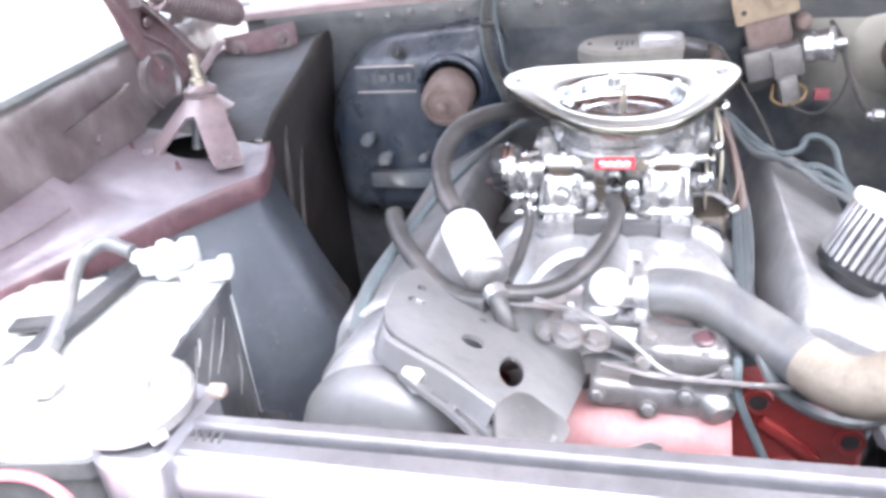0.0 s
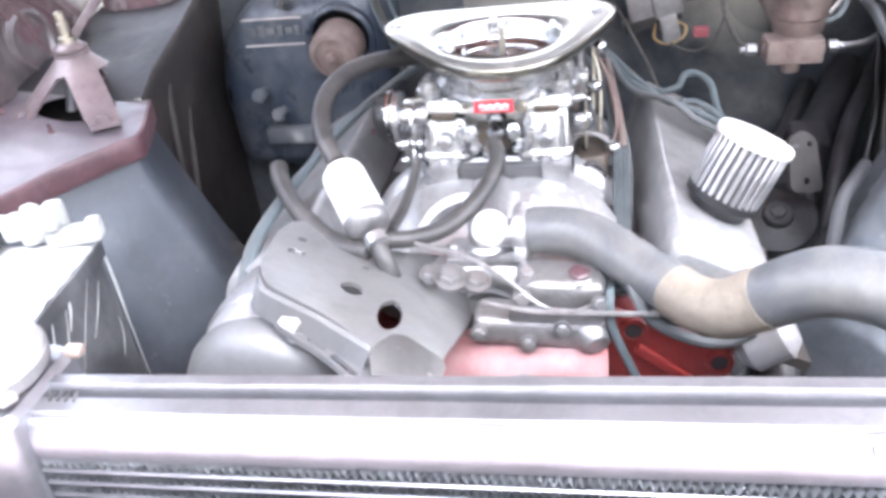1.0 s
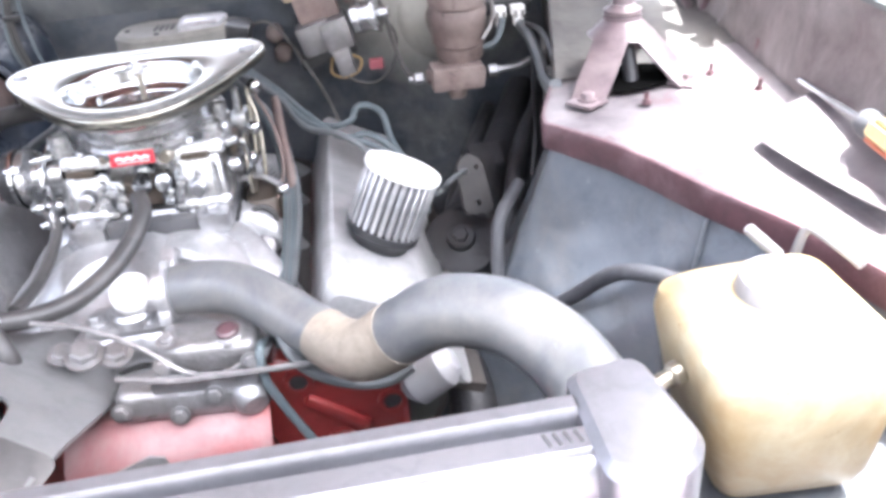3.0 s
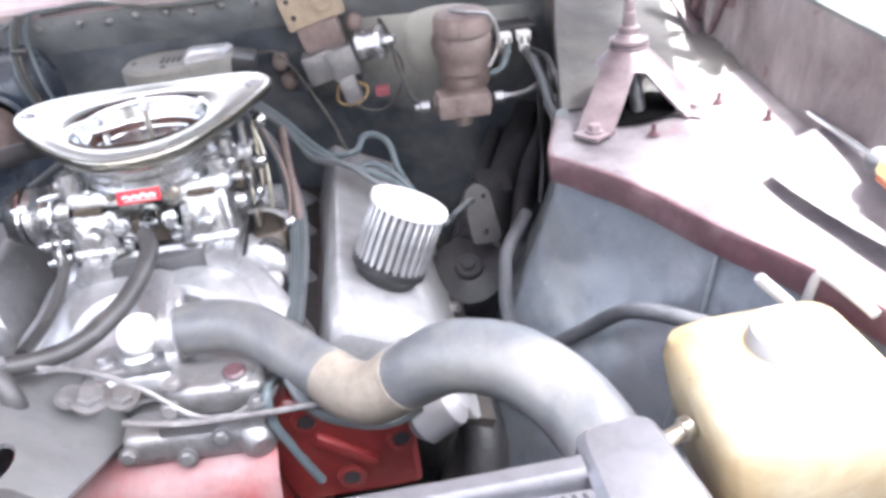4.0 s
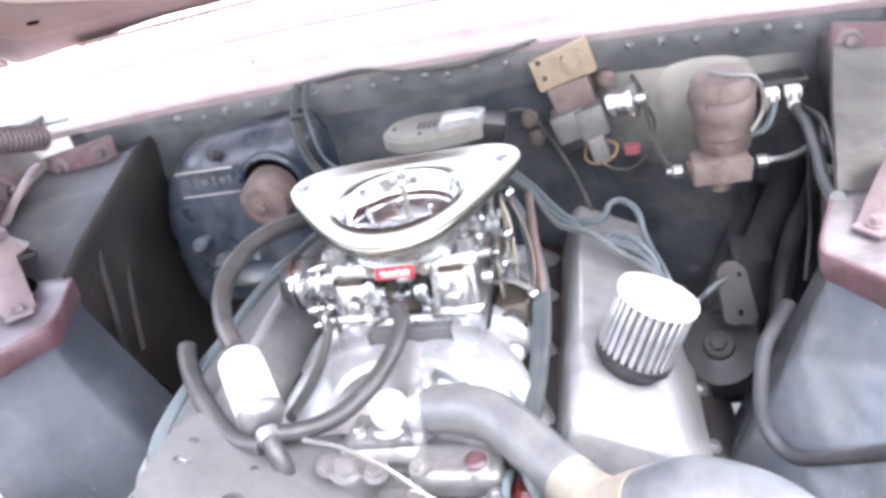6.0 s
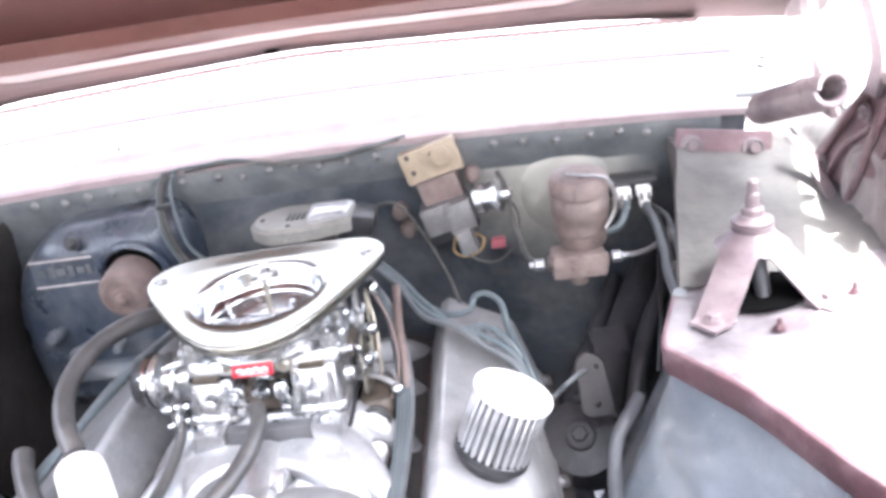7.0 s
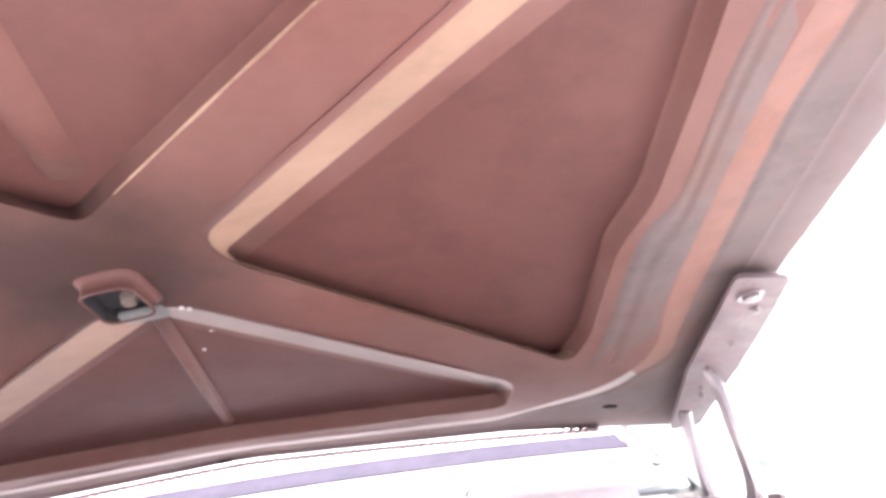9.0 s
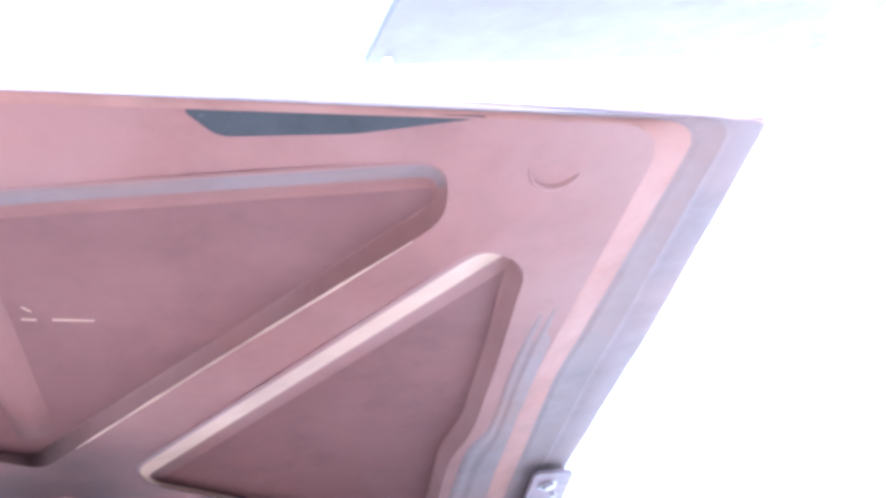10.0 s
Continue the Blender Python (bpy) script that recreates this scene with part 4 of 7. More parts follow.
# ---- hinges ----
for sx in (1, -1):
    S = lambda pts: side_line(sx, [(x - (0.03 if sx < 0 else 0), y, z) for x, y, z in pts])
    # triangular base plate on the fender wall, with pressed ribs and lightening holes
    bm = B()
    q = S([(0.732, 0.0, 0.0)])[0]
    plate(bm, rounded([(-0.04, 1.122), (0.045, 1.09), (0.115, 1.03), (0.205, 0.945), (0.2, 0.905), (0.11, 0.88), (0.045, 0.94), (0.01, 1.01)], 0.012), [circle((0.075, 0.985), 0.013), circle((0.12, 0.93), 0.009)], frame_of((q[0], 0, 0), (0, 1, 0), (0, 0, 1)), 0.006)
    sweep(bm, S([(0.727, -0.025, 1.105), (0.727, 0.025, 1.03), (0.727, 0.075, 0.935), (0.727, 0.11, 0.895)]), 0.005, 8, 4)
    sweep(bm, S([(0.727, 0.03, 1.085), (0.727, 0.1, 1.025), (0.727, 0.185, 0.94)]), 0.005, 8, 4)
    sweep(bm, S([(0.727, 0.035, 1.03), (0.727, 0.1, 0.99), (0.727, 0.16, 0.915)]), 0.004, 8, 4)
    h = part("hood_hinge", bm, BRACE, car, "dark purple-brown steel hood hinge plate")
    a, b = (Vector(p) for p in S([(0.673, 0.012, 1.088), (0.659, 0.195, 1.025)]))
    bm = B()
    turn = axis_turn(b - a)
    n, turns = (b - a).length, 20
    coil = [a + turn.to_3x3() @ Vector((0.0175 * math.cos(k * 2 * math.pi / 12), 0.0175 * math.sin(k * 2 * math.pi / 12), n * k / (12 * turns))) for k in range(12 * turns + 1)]
    rows, prev = [], None
    for k, p in enumerate(coil):
        d = (coil[min(k + 1, len(coil) - 1)] - coil[max(k - 1, 0)]).normalized()
        out = (p - (a + (b - a).normalized() * (p - a).dot((b - a).normalized()))).normalized()
        up = d.cross(out)
        rows.append([p + (out * math.cos(q) + up * math.sin(q)) * 0.0044 for q in (0, 1.05, 2.09, 3.14, 4.19, 5.24)])
    loft(bm, rows, closed=True, cap=True)
    part("spring", bm, MAUVE, h, "mauve coil spring")
    # curved links
    for pts, w in (([(0.705, 0.09, 1.262), (0.72, 0.085, 1.235), (0.726, 0.06, 1.17), (0.728, 0.03, 1.115), (0.724, 0.03, 1.07)], 0.014),
                   ([(0.70, 0.165, 1.185), (0.70, 0.163, 1.165), (0.70, 0.135, 1.115), (0.70, 0.109, 1.075), (0.712, 0.105, 1.03)], 0.011),
                   ([(0.70, 0.2, 0.98), (0.71, 0.13, 0.945), (0.715, 0.08, 0.91)], 0.009)):
        bm = B()
        line = smooth_line(S(pts), 5)
        dy = Vector((0, w, 0))
        dx = Vector((0.004, 0, 0))
        loft(bm, [[p - dy - dx, p + dy - dx, p + dy * 0.9 + dx, p + dx * 3, p - dy * 0.9 + dx] for p in line], closed=True, cap=True)
        part("link", bm, MAUVE, h)
    for y, z in ((0.0, 1.095), (0.1, 0.9), (0.16, 0.955), (0.05, 1.045)):
        bm = B()
        hexbolt(bm, S([(0.728, y, z)])[0], (-sx, 0, 0), 0.008, 0.008)
        part("bolt", bm, MAUVE, h)
    # plate bolted to the hood
    bm = B()
    k = sx
    plate(bm, rounded([(0.64 * k, 0.08), (0.705 * k, 0.085), (0.732 * k, 0.3), (0.76 * k, 0.6), (0.715 * k, 0.62), (0.665 * k, 0.35)][::k], 0.012), [], HM, 0.006, lambda p: crown(p) - 0.012)
    fix = part("hinge_plate", bm, BRACE, hood, "mauve plate bolted to the hood")
    for uv, r in (((0.672, 0.125), 0.011), ((0.69, 0.16), 0.0042), ((0.695, 0.26), 0.0032), ((0.69, 0.34), 0.0032), ((0.7, 0.37), 0.0032), ((0.705, 0.42), 0.003), ((0.715, 0.45), 0.003), ((0.728, 0.58), 0.004)):
        bm = B()
        hexbolt(bm, on_hood((uv[0] * k, uv[1]), -0.012), down, r, 0.006)
        part("bolt", bm, MAUVE, fix)

# ---- floor of the bay and front panel ----
# unseen dark floor, added to keep sunlit ground out of the bay
bm = B()
box(bm, (CX, -0.2, 0.27), (1.36, 1.25, 0.02), 0.005)
box(bm, (CX, -0.1, 0.33), (0.9, 0.1, 0.09), 0.012)
part("added_floor", bm, DARK_METAL, car, "dark floor and crossmember added to close the bay from below")
bm = B()
sup = [(-0.79, 0.84), (-0.78, 0.852), (-0.685, 0.855), (-0.68, 0.848), (-0.68, 0.80)]
loft(bm, [[(x, y, z) for x in (-0.64, -0.45, -0.2, 0.2, 0.45, 0.66)] for y, z in [(-0.8, 0.3)] + sup])
part("radiator_support", bm, COWL, car, "pale painted radiator support panel")
# wheels carry the car
for sx in (1, -1):
    for wy in (-0.05, 2.5):
        bm = B()
        c = (CX + 0.72 * sx, wy, 0.31)
        lathe(bm, [(0.2, -0.09), (0.29, -0.095), (0.31, -0.08), (0.312, 0.0), (0.31, 0.08), (0.29, 0.095), (0.2, 0.09)], c, (1, 0, 0), 40)
        wheel = part("wheel", bm, RUBBER, car, "black tyre on a steel wheel")
        bm = B()
        lathe(bm, [(0.2, -0.07), (0.19, -0.06), (0.1, -0.05), (0.06, -0.07), (0.06, 0.07), (0.1, 0.05), (0.19, 0.06), (0.2, 0.07)], c, (1, 0, 0), 32)
        part("rim", bm, STEEL, wheel)

# ---- heater box and its blower ----
heater = thing("heater_box", (-0.34, 0.3, 0.66), "dark blue heater housing bulging from the firewall", "heater")
bm = B()
outl = [(-0.50, 0.64), (-0.508, 0.82), (-0.475, 0.905), (-0.40, 0.965), (-0.2, 0.978), (-0.185, 0.9), (-0.2, 0.64)]
big = rounded(outl, 0.05, 5)
mid = rounded(inset(outl, 0.006), 0.05, 5)
sm = rounded(inset(outl, 0.04), 0.035, 5)
loft(bm, [[(p[0], y, p[1]) for p in loop] for loop, y in ((big, 0.325), (big, 0.29), (mid, 0.262), (inset(mid, 0.012), 0.243), (sm, 0.228), (inset(sm, 0.01), 0.225))], closed=True, cap=True)
part("housing", bm, HEATER, heater)
bm = B()
plate(bm, rounded([(-0.428, 0.88), (-0.328, 0.88), (-0.328, 0.924), (-0.428, 0.924)], 0.003), [], frame_of((0, 0.2255, 0), (1, 0, 0), (0, 0, 1)), 0.002)
name_plate = part("name_plate", bm, HEATER, heater, "raised plate with a worn line of illegible characters")
for z in (0.881, 0.923):
    bm = B()
    box(bm, (-0.378, 0.222, z), (0.102, 0.002, 0.0026), 0.0008)
    part("border", bm, TAPE, name_plate, "scuffed pale border line")
for i, (x, w, h) in enumerate(((-0.415, 0.012, 0.012), (-0.398, 0.009, 0.018), (-0.383, 0.013, 0.011), (-0.366, 0.008, 0.017), (-0.351, 0.012, 0.01), (-0.338, 0.007, 0.015))):
    bm = B()
    box(bm, (x, 0.2225, 0.903), (w, 0.0016, h), 0.0006)
    part("letter_bar", bm, FIREWALL, name_plate)
bm = B()
hexbolt(bm, (-0.352, 0.226, 0.945), (0, -1, 0.2), 0.008, 0.012)
part("screw", bm, DARK_METAL, heater)
bm = B()
lathe(bm, [(0.056, 0.0), (0.056, 0.014), (0.051, 0.018), (0.047, 0.015), (0.046, 0.002)], (-0.268, 0.235, 0.885), (0, -1, -0.12), 36)
part("motor_ring", bm, HEATER, heater)
# the gap's shade, drawn as a black ring
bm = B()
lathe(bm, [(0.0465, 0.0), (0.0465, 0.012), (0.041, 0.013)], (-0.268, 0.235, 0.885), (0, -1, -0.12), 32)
part("ring_gap", bm, VOID, heater, "black ring standing for the shaded gap round the blower motor")

blower = thing("blower_motor", (-0.27, 0.23, 0.82), "rusty brown cylindrical heater blower motor", "motor")
bm = B()
lathe(bm, [(0.040, 0.0), (0.041, 0.05), (0.040, 0.068), (0.036, 0.076), (0.028, 0.079), (0.027, 0.076), (0.016, 0.078), (0.0155, 0.083), (0.001, 0.084)], (-0.268, 0.245, 0.882), (0, -1, -0.12), 36)
part("can", bm, RUST, blower)
bm = B()
lathe(bm, [(0.009, 0.083), (0.008, 0.09), (0.004, 0.092), (0.001, 0.092)], (-0.268, 0.245, 0.882), (0, -1, -0.12), 16)
part("end_cap", bm, RUST, blower)

# fittings low on the firewall
bm = B()
box(bm, (-0.36, 0.222, 0.728), (0.125, 0.03, 0.03), 0.005)
whole("hose_shelf", bm, TOWER, "blue-grey steel shelf on the lower firewall", "bracket")
for x, z, r in ((-0.417, 0.8, 0.012), (-0.389, 0.766, 0.012), (-0.321, 0.769, 0.008)):
    bm = B()
    lathe(bm, [(r * 0.8, 0), (r * 0.8, 0.03), (r, 0.032), (r, 0.045), (r * 0.7, 0.05), (0.001, 0.05)], (x, 0.24, z), (0, -1, 0.1), 18)
    whole("pipe_stub", bm, TOWER, "dark pipe stub on the firewall", "pipe", "pipe stubs")

# ---- wiper motor ----
wiper = thing("wiper_motor", (0.2, 0.32, 0.85), "dusty wiper motor with a light brown cover on the firewall", "motor")
tw = Matrix.Rotation(radians(-14), 4, "Y")
bm = B()
box(bm, (0.203, 0.29, 0.985), (0.09, 0.022, 0.052), 0.005, tw)
cover = part("cover", bm, BROWN, wiper, "light brown metal cover")
bm = B()
lathe(bm, [(0.017, 0), (0.017, 0.006), (0.011, 0.008), (0.011, 0.005), (0.001, 0.005)], (0.22, 0.279, 0.992), (0, -1, 0), 22)
part("boss", bm, BROWN, cover)
for dx, dz in ((-0.035, 0.01), (-0.028, -0.014), (0.002, 0.012)):
    bm = B()
    lathe(bm, [(0.004, 0), (0.003, 0.003), (0.0005, 0.0035)], (0.203 + dx, 0.279, 0.985 + dz), (0, -1, 0), 10)
    part("screw", bm, DARK_METAL, cover)
bm = B()
box(bm, (0.213, 0.295, 0.935), (0.062, 0.05, 0.055), 0.004, tw)
part("gear_housing", bm, RUST, wiper, "dark brown gear housing")
bm = B()
box(bm, (0.205, 0.275, 0.9), (0.05, 0.05, 0.045), 0.004, tw)
box(bm, (0.237, 0.268, 0.905), (0.042, 0.055, 0.046), 0.004, tw)
part("motor_body", bm, PUMP, wiper, "grey cast motor body")
bm = B()
box(bm, (0.243, 0.25, 0.865), (0.026, 0.03, 0.04), 0.003, tw)
part("plug", bm, PUMP, wiper, "grey connector plug")
bm = B()
box(bm, (0.22, 0.285, 0.868), (0.09, 0.03, 0.018), 0.004, tw)
part("clamp", bm, BLACK, wiper)
bm = B()
lathe(bm, [(0.024, 0), (0.024, 0.012), (0.021, 0.014), (0.024, 0.03), (0.027, 0.032), (0.027, 0.038), (0.01, 0.042), (0.008, 0.054)], (0.266, 0.275, 0.92), (1, -0.3, 0.15), 8)
part("crank", bm, CARB, wiper, "bright metal crank")
for x, z in ((0.142, 0.903), (0.15, 0.872), (0.262, 0.95)):
    bm = B()
    lathe(bm, [(0.013, 0), (0.013, 0.02), (0.009, 0.022), (0.009, 0.026), (0.003, 0.027)], (x, 0.32, z), (0, -1, 0), 18)
    part("grommet", bm, RUST, wiper)
bm = B()
box(bm, (0.29, 0.25, 0.855), (0.022, 0.014, 0.016), 0.003)
part("wire_plug", bm, PINK, wiper, "small pink wire plug")


def cable(name, pts, r, mat, label, category="wire", group="", seg=8, steps=6):
    bm = B()
    sweep(bm, pts, r, seg, steps)
    return whole(name, bm, mat, label, category, group)


cable("wire", [(0.225, 0.27, 0.865), (0.222, 0.25, 0.848), (0.24, 0.24, 0.842), (0.262, 0.24, 0.85), (0.268, 0.255, 0.862), (0.255, 0.265, 0.868)], 0.0022, ORANGE, "thin orange wire below the wiper motor", group="wiper wires")
cable("wire", [(0.23, 0.265, 0.86), (0.25, 0.235, 0.84), (0.285, 0.235, 0.83), (0.315, 0.25, 0.85), (0.325, 0.27, 0.89), (0.3, 0.29, 0.93)], 0.0022, WIRE_DARK, "thin dark wire looping below the wiper motor", group="wiper wires")
cable("wire", [(0.1, 0.3, 0.92), (0.135, 0.29, 0.925), (0.16, 0.28, 0.9), (0.185, 0.26, 0.86), (0.21, 0.22, 0.82), (0.23, 0.15, 0.78)], 0.0025, WIRE_DARK, "dark wire hanging behind the engine", group="wiper wires")

# ---- brake master cylinder ----
brake = thing("master_cylinder", (0.405, 0.22, 0.82), "rust-brown brake master cylinder with a bail wire", "brake cylinder")
bm = B()
lathe(bm, [(0.028, 0), (0.034, 0.008), (0.034, 0.025), (0.038, 0.03), (0.038, 0.052), (0.040, 0.055), (0.040, 0.075), (0.037, 0.08), (0.041, 0.084), (0.041, 0.1), (0.036, 0.108), (0.018, 0.113), (0.001, 0.114)], (0.408, 0.175, 0.868), (0, -0.08, 1), 32)
part("reservoir", bm, RUST, brake)
bm = B()
rod(bm, (0.41, 0.33, 0.90), (0.41, 0.17, 0.88), 0.033, 0.03, 24, 0.003)
box(bm, (0.398, 0.15, 0.855), (0.075, 0.05, 0.034), 0.006)
rod(bm, (0.398, 0.15, 0.85), (0.398, 0.145, 0.822), 0.015, 0.012, 14, 0.002)
rod(bm, (0.355, 0.15, 0.856), (0.44, 0.15, 0.852), 0.011, None, 12, 0.002)
part("cylinder_body", bm, RUST, brake)
bm = B()
sweep(bm, [(0.39, 0.15, 0.985), (0.41, 0.14, 0.982), (0.44, 0.14, 0.975), (0.452, 0.14, 0.95), (0.45, 0.14, 0.925), (0.436, 0.135, 0.905)], 0.0028, 8)
part("bail_wire", bm, STEEL, brake, "bent steel bail wire")
for x, d in ((0.35, -1), (0.445, 1)):
    bm = B()
    lathe(bm, [(0.009, 0), (0.009, 0.012), (0.005, 0.014), (0.005, 0.02)], (x, 0.15, 0.855), (d, 0, 0), 6)
    part("pipe_nut", bm, STEEL, brake)
cable("brake_pipe", [(0.455, 0.15, 0.855), (0.49, 0.155, 0.855), (0.52, 0.17, 0.862), (0.545, 0.18, 0.865)], 0.0042, STEEL, "thin steel brake pipe to the side panel", "pipe", "brake pipes")
cable("brake_pipe", [(0.35, 0.15, 0.857), (0.33, 0.17, 0.86), (0.318, 0.22, 0.89), (0.31, 0.27, 0.93), (0.3, 0.3, 0.95)], 0.0038, WIRE_DARK, "thin dark pipe from the master cylinder", "pipe", "brake pipes")
cable("brake_pipe", [(0.44, 0.19, 0.875), (0.465, 0.19, 0.885), (0.48, 0.21, 0.91)], 0.0055, WIRE, "grey hose from the master cylinder to the plugs", "pipe", "brake pipes")

# wire plugs beside it
for i, x in enumerate((0.478, 0.506)):
    t = thing("wire_plug", (x, 0.235, 0.905), "pale dusty two-way wire plug on the firewall", "plug", "wire plugs")
    bm = B()
    box(bm, (x, 0.226, 0.918), (0.02, 0.02, 0.014), 0.002)
    box(bm, (x, 0.222, 0.906), (0.014, 0.016, 0.02), 0.002)
    part("shell", bm, WHITE, t, "pale plastic shell")
    for dx in (-0.005, 0.005):
        bm = B()
        box(bm, (x + dx, 0.2135, 0.914), (0.004, 0.003, 0.01), 0.0008)
        part("latch", bm, BEIGE, t)
bm = B()
box(bm, (0.492, 0.26, 0.92), (0.075, 0.05, 0.02), 0.003)
whole("plug_bracket", bm, BLACK, "black bracket that holds the wire plugs", "bracket")
cable("taped_harness", [(0.507, 0.22, 0.9), (0.515, 0.19, 0.885), (0.512, 0.12, 0.87), (0.502, 0.05, 0.865), (0.494, -0.03, 0.875), (0.487, -0.055, 0.894)], 0.0085, WIRE_PALE, "pale taped wire harness along the side panel", steps=8)
cable("wire", [(0.515, 0.21, 0.9), (0.525, 0.15, 0.9), (0.513, 0.05, 0.89), (0.5, -0.02, 0.885)], 0.004, BLACK, "black wire along the side panel", group="panel wires")
cable("wire", [(0.512, 0.16, 0.865), (0.5, 0.11, 0.83), (0.49, 0.06, 0.79), (0.478, 0.03, 0.74)], 0.003, BLACK, "black wire hanging down the side panel", group="panel wires")

# ---- harness along the firewall ----
cable("harness", [(-0.24, 0.302, 1.0), (-0.2, 0.298, 1.018), (-0.15, 0.297, 1.022), (-0.1, 0.296, 1.024), (-0.05, 0.298, 1.012), (0.0, 0.3, 1.005), (0.06, 0.3, 1.008), (0.11, 0.299, 1.016), (0.17, 0.297, 1.026)], 0.0026, WIRE, "dark wire harness sagging along the firewall", group="firewall wires")
cable("harness", [(-0.18, 0.299, 1.014), (-0.11, 0.293, 1.02), (-0.06, 0.294, 1.016), (-0.02, 0.297, 1.008), (0.05, 0.297, 1.004), (0.1, 0.296, 1.012), (0.16, 0.295, 1.022)], 0.0022, WIRE_DARK, "dark wire beside the firewall harness", group="firewall wires")
for i, (x0, x1, x2, m) in enumerate(((-0.225, -0.226, -0.236, WIRE), (-0.219, -0.214, -0.222, WIRE_DARK), (-0.205, -0.196, -0.186, WIRE), (-0.223, -0.22, -0.229, WIRE_DARK))):
    cable("wire", [(x0 + 0.01, 0.3, 1.016), (x0 + 0.006, 0.272, 0.995), (x1 + 0.01, 0.24, 0.95), (x1 + 0.02, 0.236, 0.91), (x2 + 0.045, 0.238, 0.87), (x2 + 0.055, 0.25, 0.82)], 0.0028, m, "thin wire hanging down the firewall", group="firewall wires")
bm = B()
box(bm, (-0.208, 0.258, 0.975), (0.024, 0.014, 0.01), 0.003)
whole("wire_clip", bm, BLACK, "black clip round the firewall wires", "clip")

# ---- engine ----
engine = thing("engine", (0, -0.05, 0.36), "red-painted V8 engine with aluminium intake", "engine")
bm = B()
box(bm, (0, -0.05, 0.52), (0.27, 0.5, 0.3), 0.012)
part("block", bm, RED, engine, "red enamelled engine block")
for sx in (1, -1):
    bm = B()
    sec = [(0.10, 0.69), (0.135, 0.738), (0.17, 0.727), (0.261, 0.697), (0.262, 0.6), (0.13, 0.6)]
    a, b = rounded(sec, 0.008, 3), rounded(inset(sec, 0.006), 0.006, 3)
    loft(bm, [[(sx * p[0], y, p[1]) for p in loop] for loop, y in ((b, -0.306), (a, -0.3), (a, 0.2), (b, 0.206))], closed=True, cap=True)
    box(bm, (sx * 0.19, -0.308, 0.668), (0.012, 0.012, 0.075), 0.004, Matrix.Rotation(radians(-52 * sx), 4, "Y"))
    head = part("cylinder_head", bm, RED, engine, "red cylinder head")
    # dark strip added over the head's red edge beside the intake
    bm = B()
    loft(bm, [[(sx * x, y, z) for y in (-0.25, -0.1, 0.05, 0.2)] for x, z in ((0.097, 0.692), (0.131, 0.739), (0.136, 0.742), (0.172, 0.731))])
    part("dark_strip", bm, INNER_DARK, head, "dark strip added beside the intake")
    for x, z in ((0.157, 0.713), (0.246, 0.672), (0.19, 0.63)):
        bm = B()
        lathe(bm, [(0.015, 0), (0.0145, 0.006), (0.0095, 0.0065), (0.0095, -0.004), (0.001, -0.004)], (sx * x, -0.305, z), (0, -1, 0.1), 20, close=False)
        boss = part("bolt_boss", bm, RED, head)
        bm = B()
        lathe(bm, [(0.0092, 0), (0.001, 0.0006)], (sx * x, -0.3085, z), (0, -1, 0.1), 16)
        part("bolt_hole", bm, DARK_METAL, head, "dark bolt hole")

# intake manifold: plenum, runners, water crossover
bm = B()
deck = rounded([(-0.09, -0.125), (0.095, -0.125), (0.095, 0.1), (-0.09, 0.1)], 0.02, 4)
skirt = rounded([(-0.105, -0.15), (0.11, -0.15), (0.12, 0.14), (-0.115, 0.14)], 0.03, 4)
foot = rounded([(-0.17, -0.27), (0.17, -0.27), (0.17, 0.2), (-0.17, 0.2)], 0.03, 4)
loft(bm, [[(p[0], p[1], z) for p in loop] for loop, z in ((deck, 0.8), (deck, 0.793), (skirt, 0.765), ([a.lerp(b, 0.4) for a, b in zip(skirt, foot)], 0.735), (foot, 0.705), (foot, 0.68))], closed=True, cap=True)
part("intake_plenum", bm, CAST, engine, "cast aluminium intake plenum")
for sx in (1, -1):
    for y0, y1 in ((-0.11, -0.2), (-0.05, -0.07), (0.03, 0.06), (0.08, 0.17)):
        bm = B()
        sweep(bm, [(sx * 0.05, y0 * 0.8, 0.77), (sx * 0.09, y0, 0.775), (sx * 0.125, (y0 + y1) / 2, 0.757), (sx * 0.16, y1, 0.712)], [0.021, 0.021, 0.02, 0.02], 14, 5)
        part("runner", bm, COVER, engine, "cast intake runner")
# two broad front runners that part from the middle and fall away to the heads
for sx in (1, -1):
    bm = B()
    line = smooth_line([(sx * 0.004, -0.128, 0.787), (sx * 0.045, -0.135, 0.792), (sx * 0.085, -0.152, 0.779), (sx * 0.122, -0.185, 0.745), (sx * 0.155, -0.215, 0.712)], 6)
    rows = []
    for k, p in enumerate(line):
        d = (line[min(k + 1, len(line) - 1)] - line[max(k - 1, 0)]).normalized()
        side = Vector((d.y, -d.x, 0)).normalized() * sx
        up = Vector((0, 0, 1))
        w = 0.026 + 0.006 * k / len(line)
        rows.append([p + side * w * a + up * b for a, b in ((-1.1, -0.02), (-1.0, 0.004), (-0.6, 0.011), (0.3, 0.011), (0.8, 0.007), (1.0, -0.002), (0.85, -0.014), (0.55, -0.03))])
    loft(bm, rows, closed=True, cap=True)
    part("front_runner", bm, COVER, engine, "smooth cast front runner", sharp=30)
bm = B()
sweep(bm, [(-0.12, -0.25, 0.715), (-0.06, -0.245, 0.73), (0, -0.235, 0.745), (0.06, -0.245, 0.73), (0.13, -0.255, 0.712)], 0.028, 14, 5)
sweep(bm, [(0.0, -0.24, 0.745), (0.005, -0.19, 0.765), (0.0, -0.13, 0.772)], [0.034, 0.03, 0.04], 14, 5)
part("water_crossover", bm, CAST, engine, "cast aluminium water crossover")
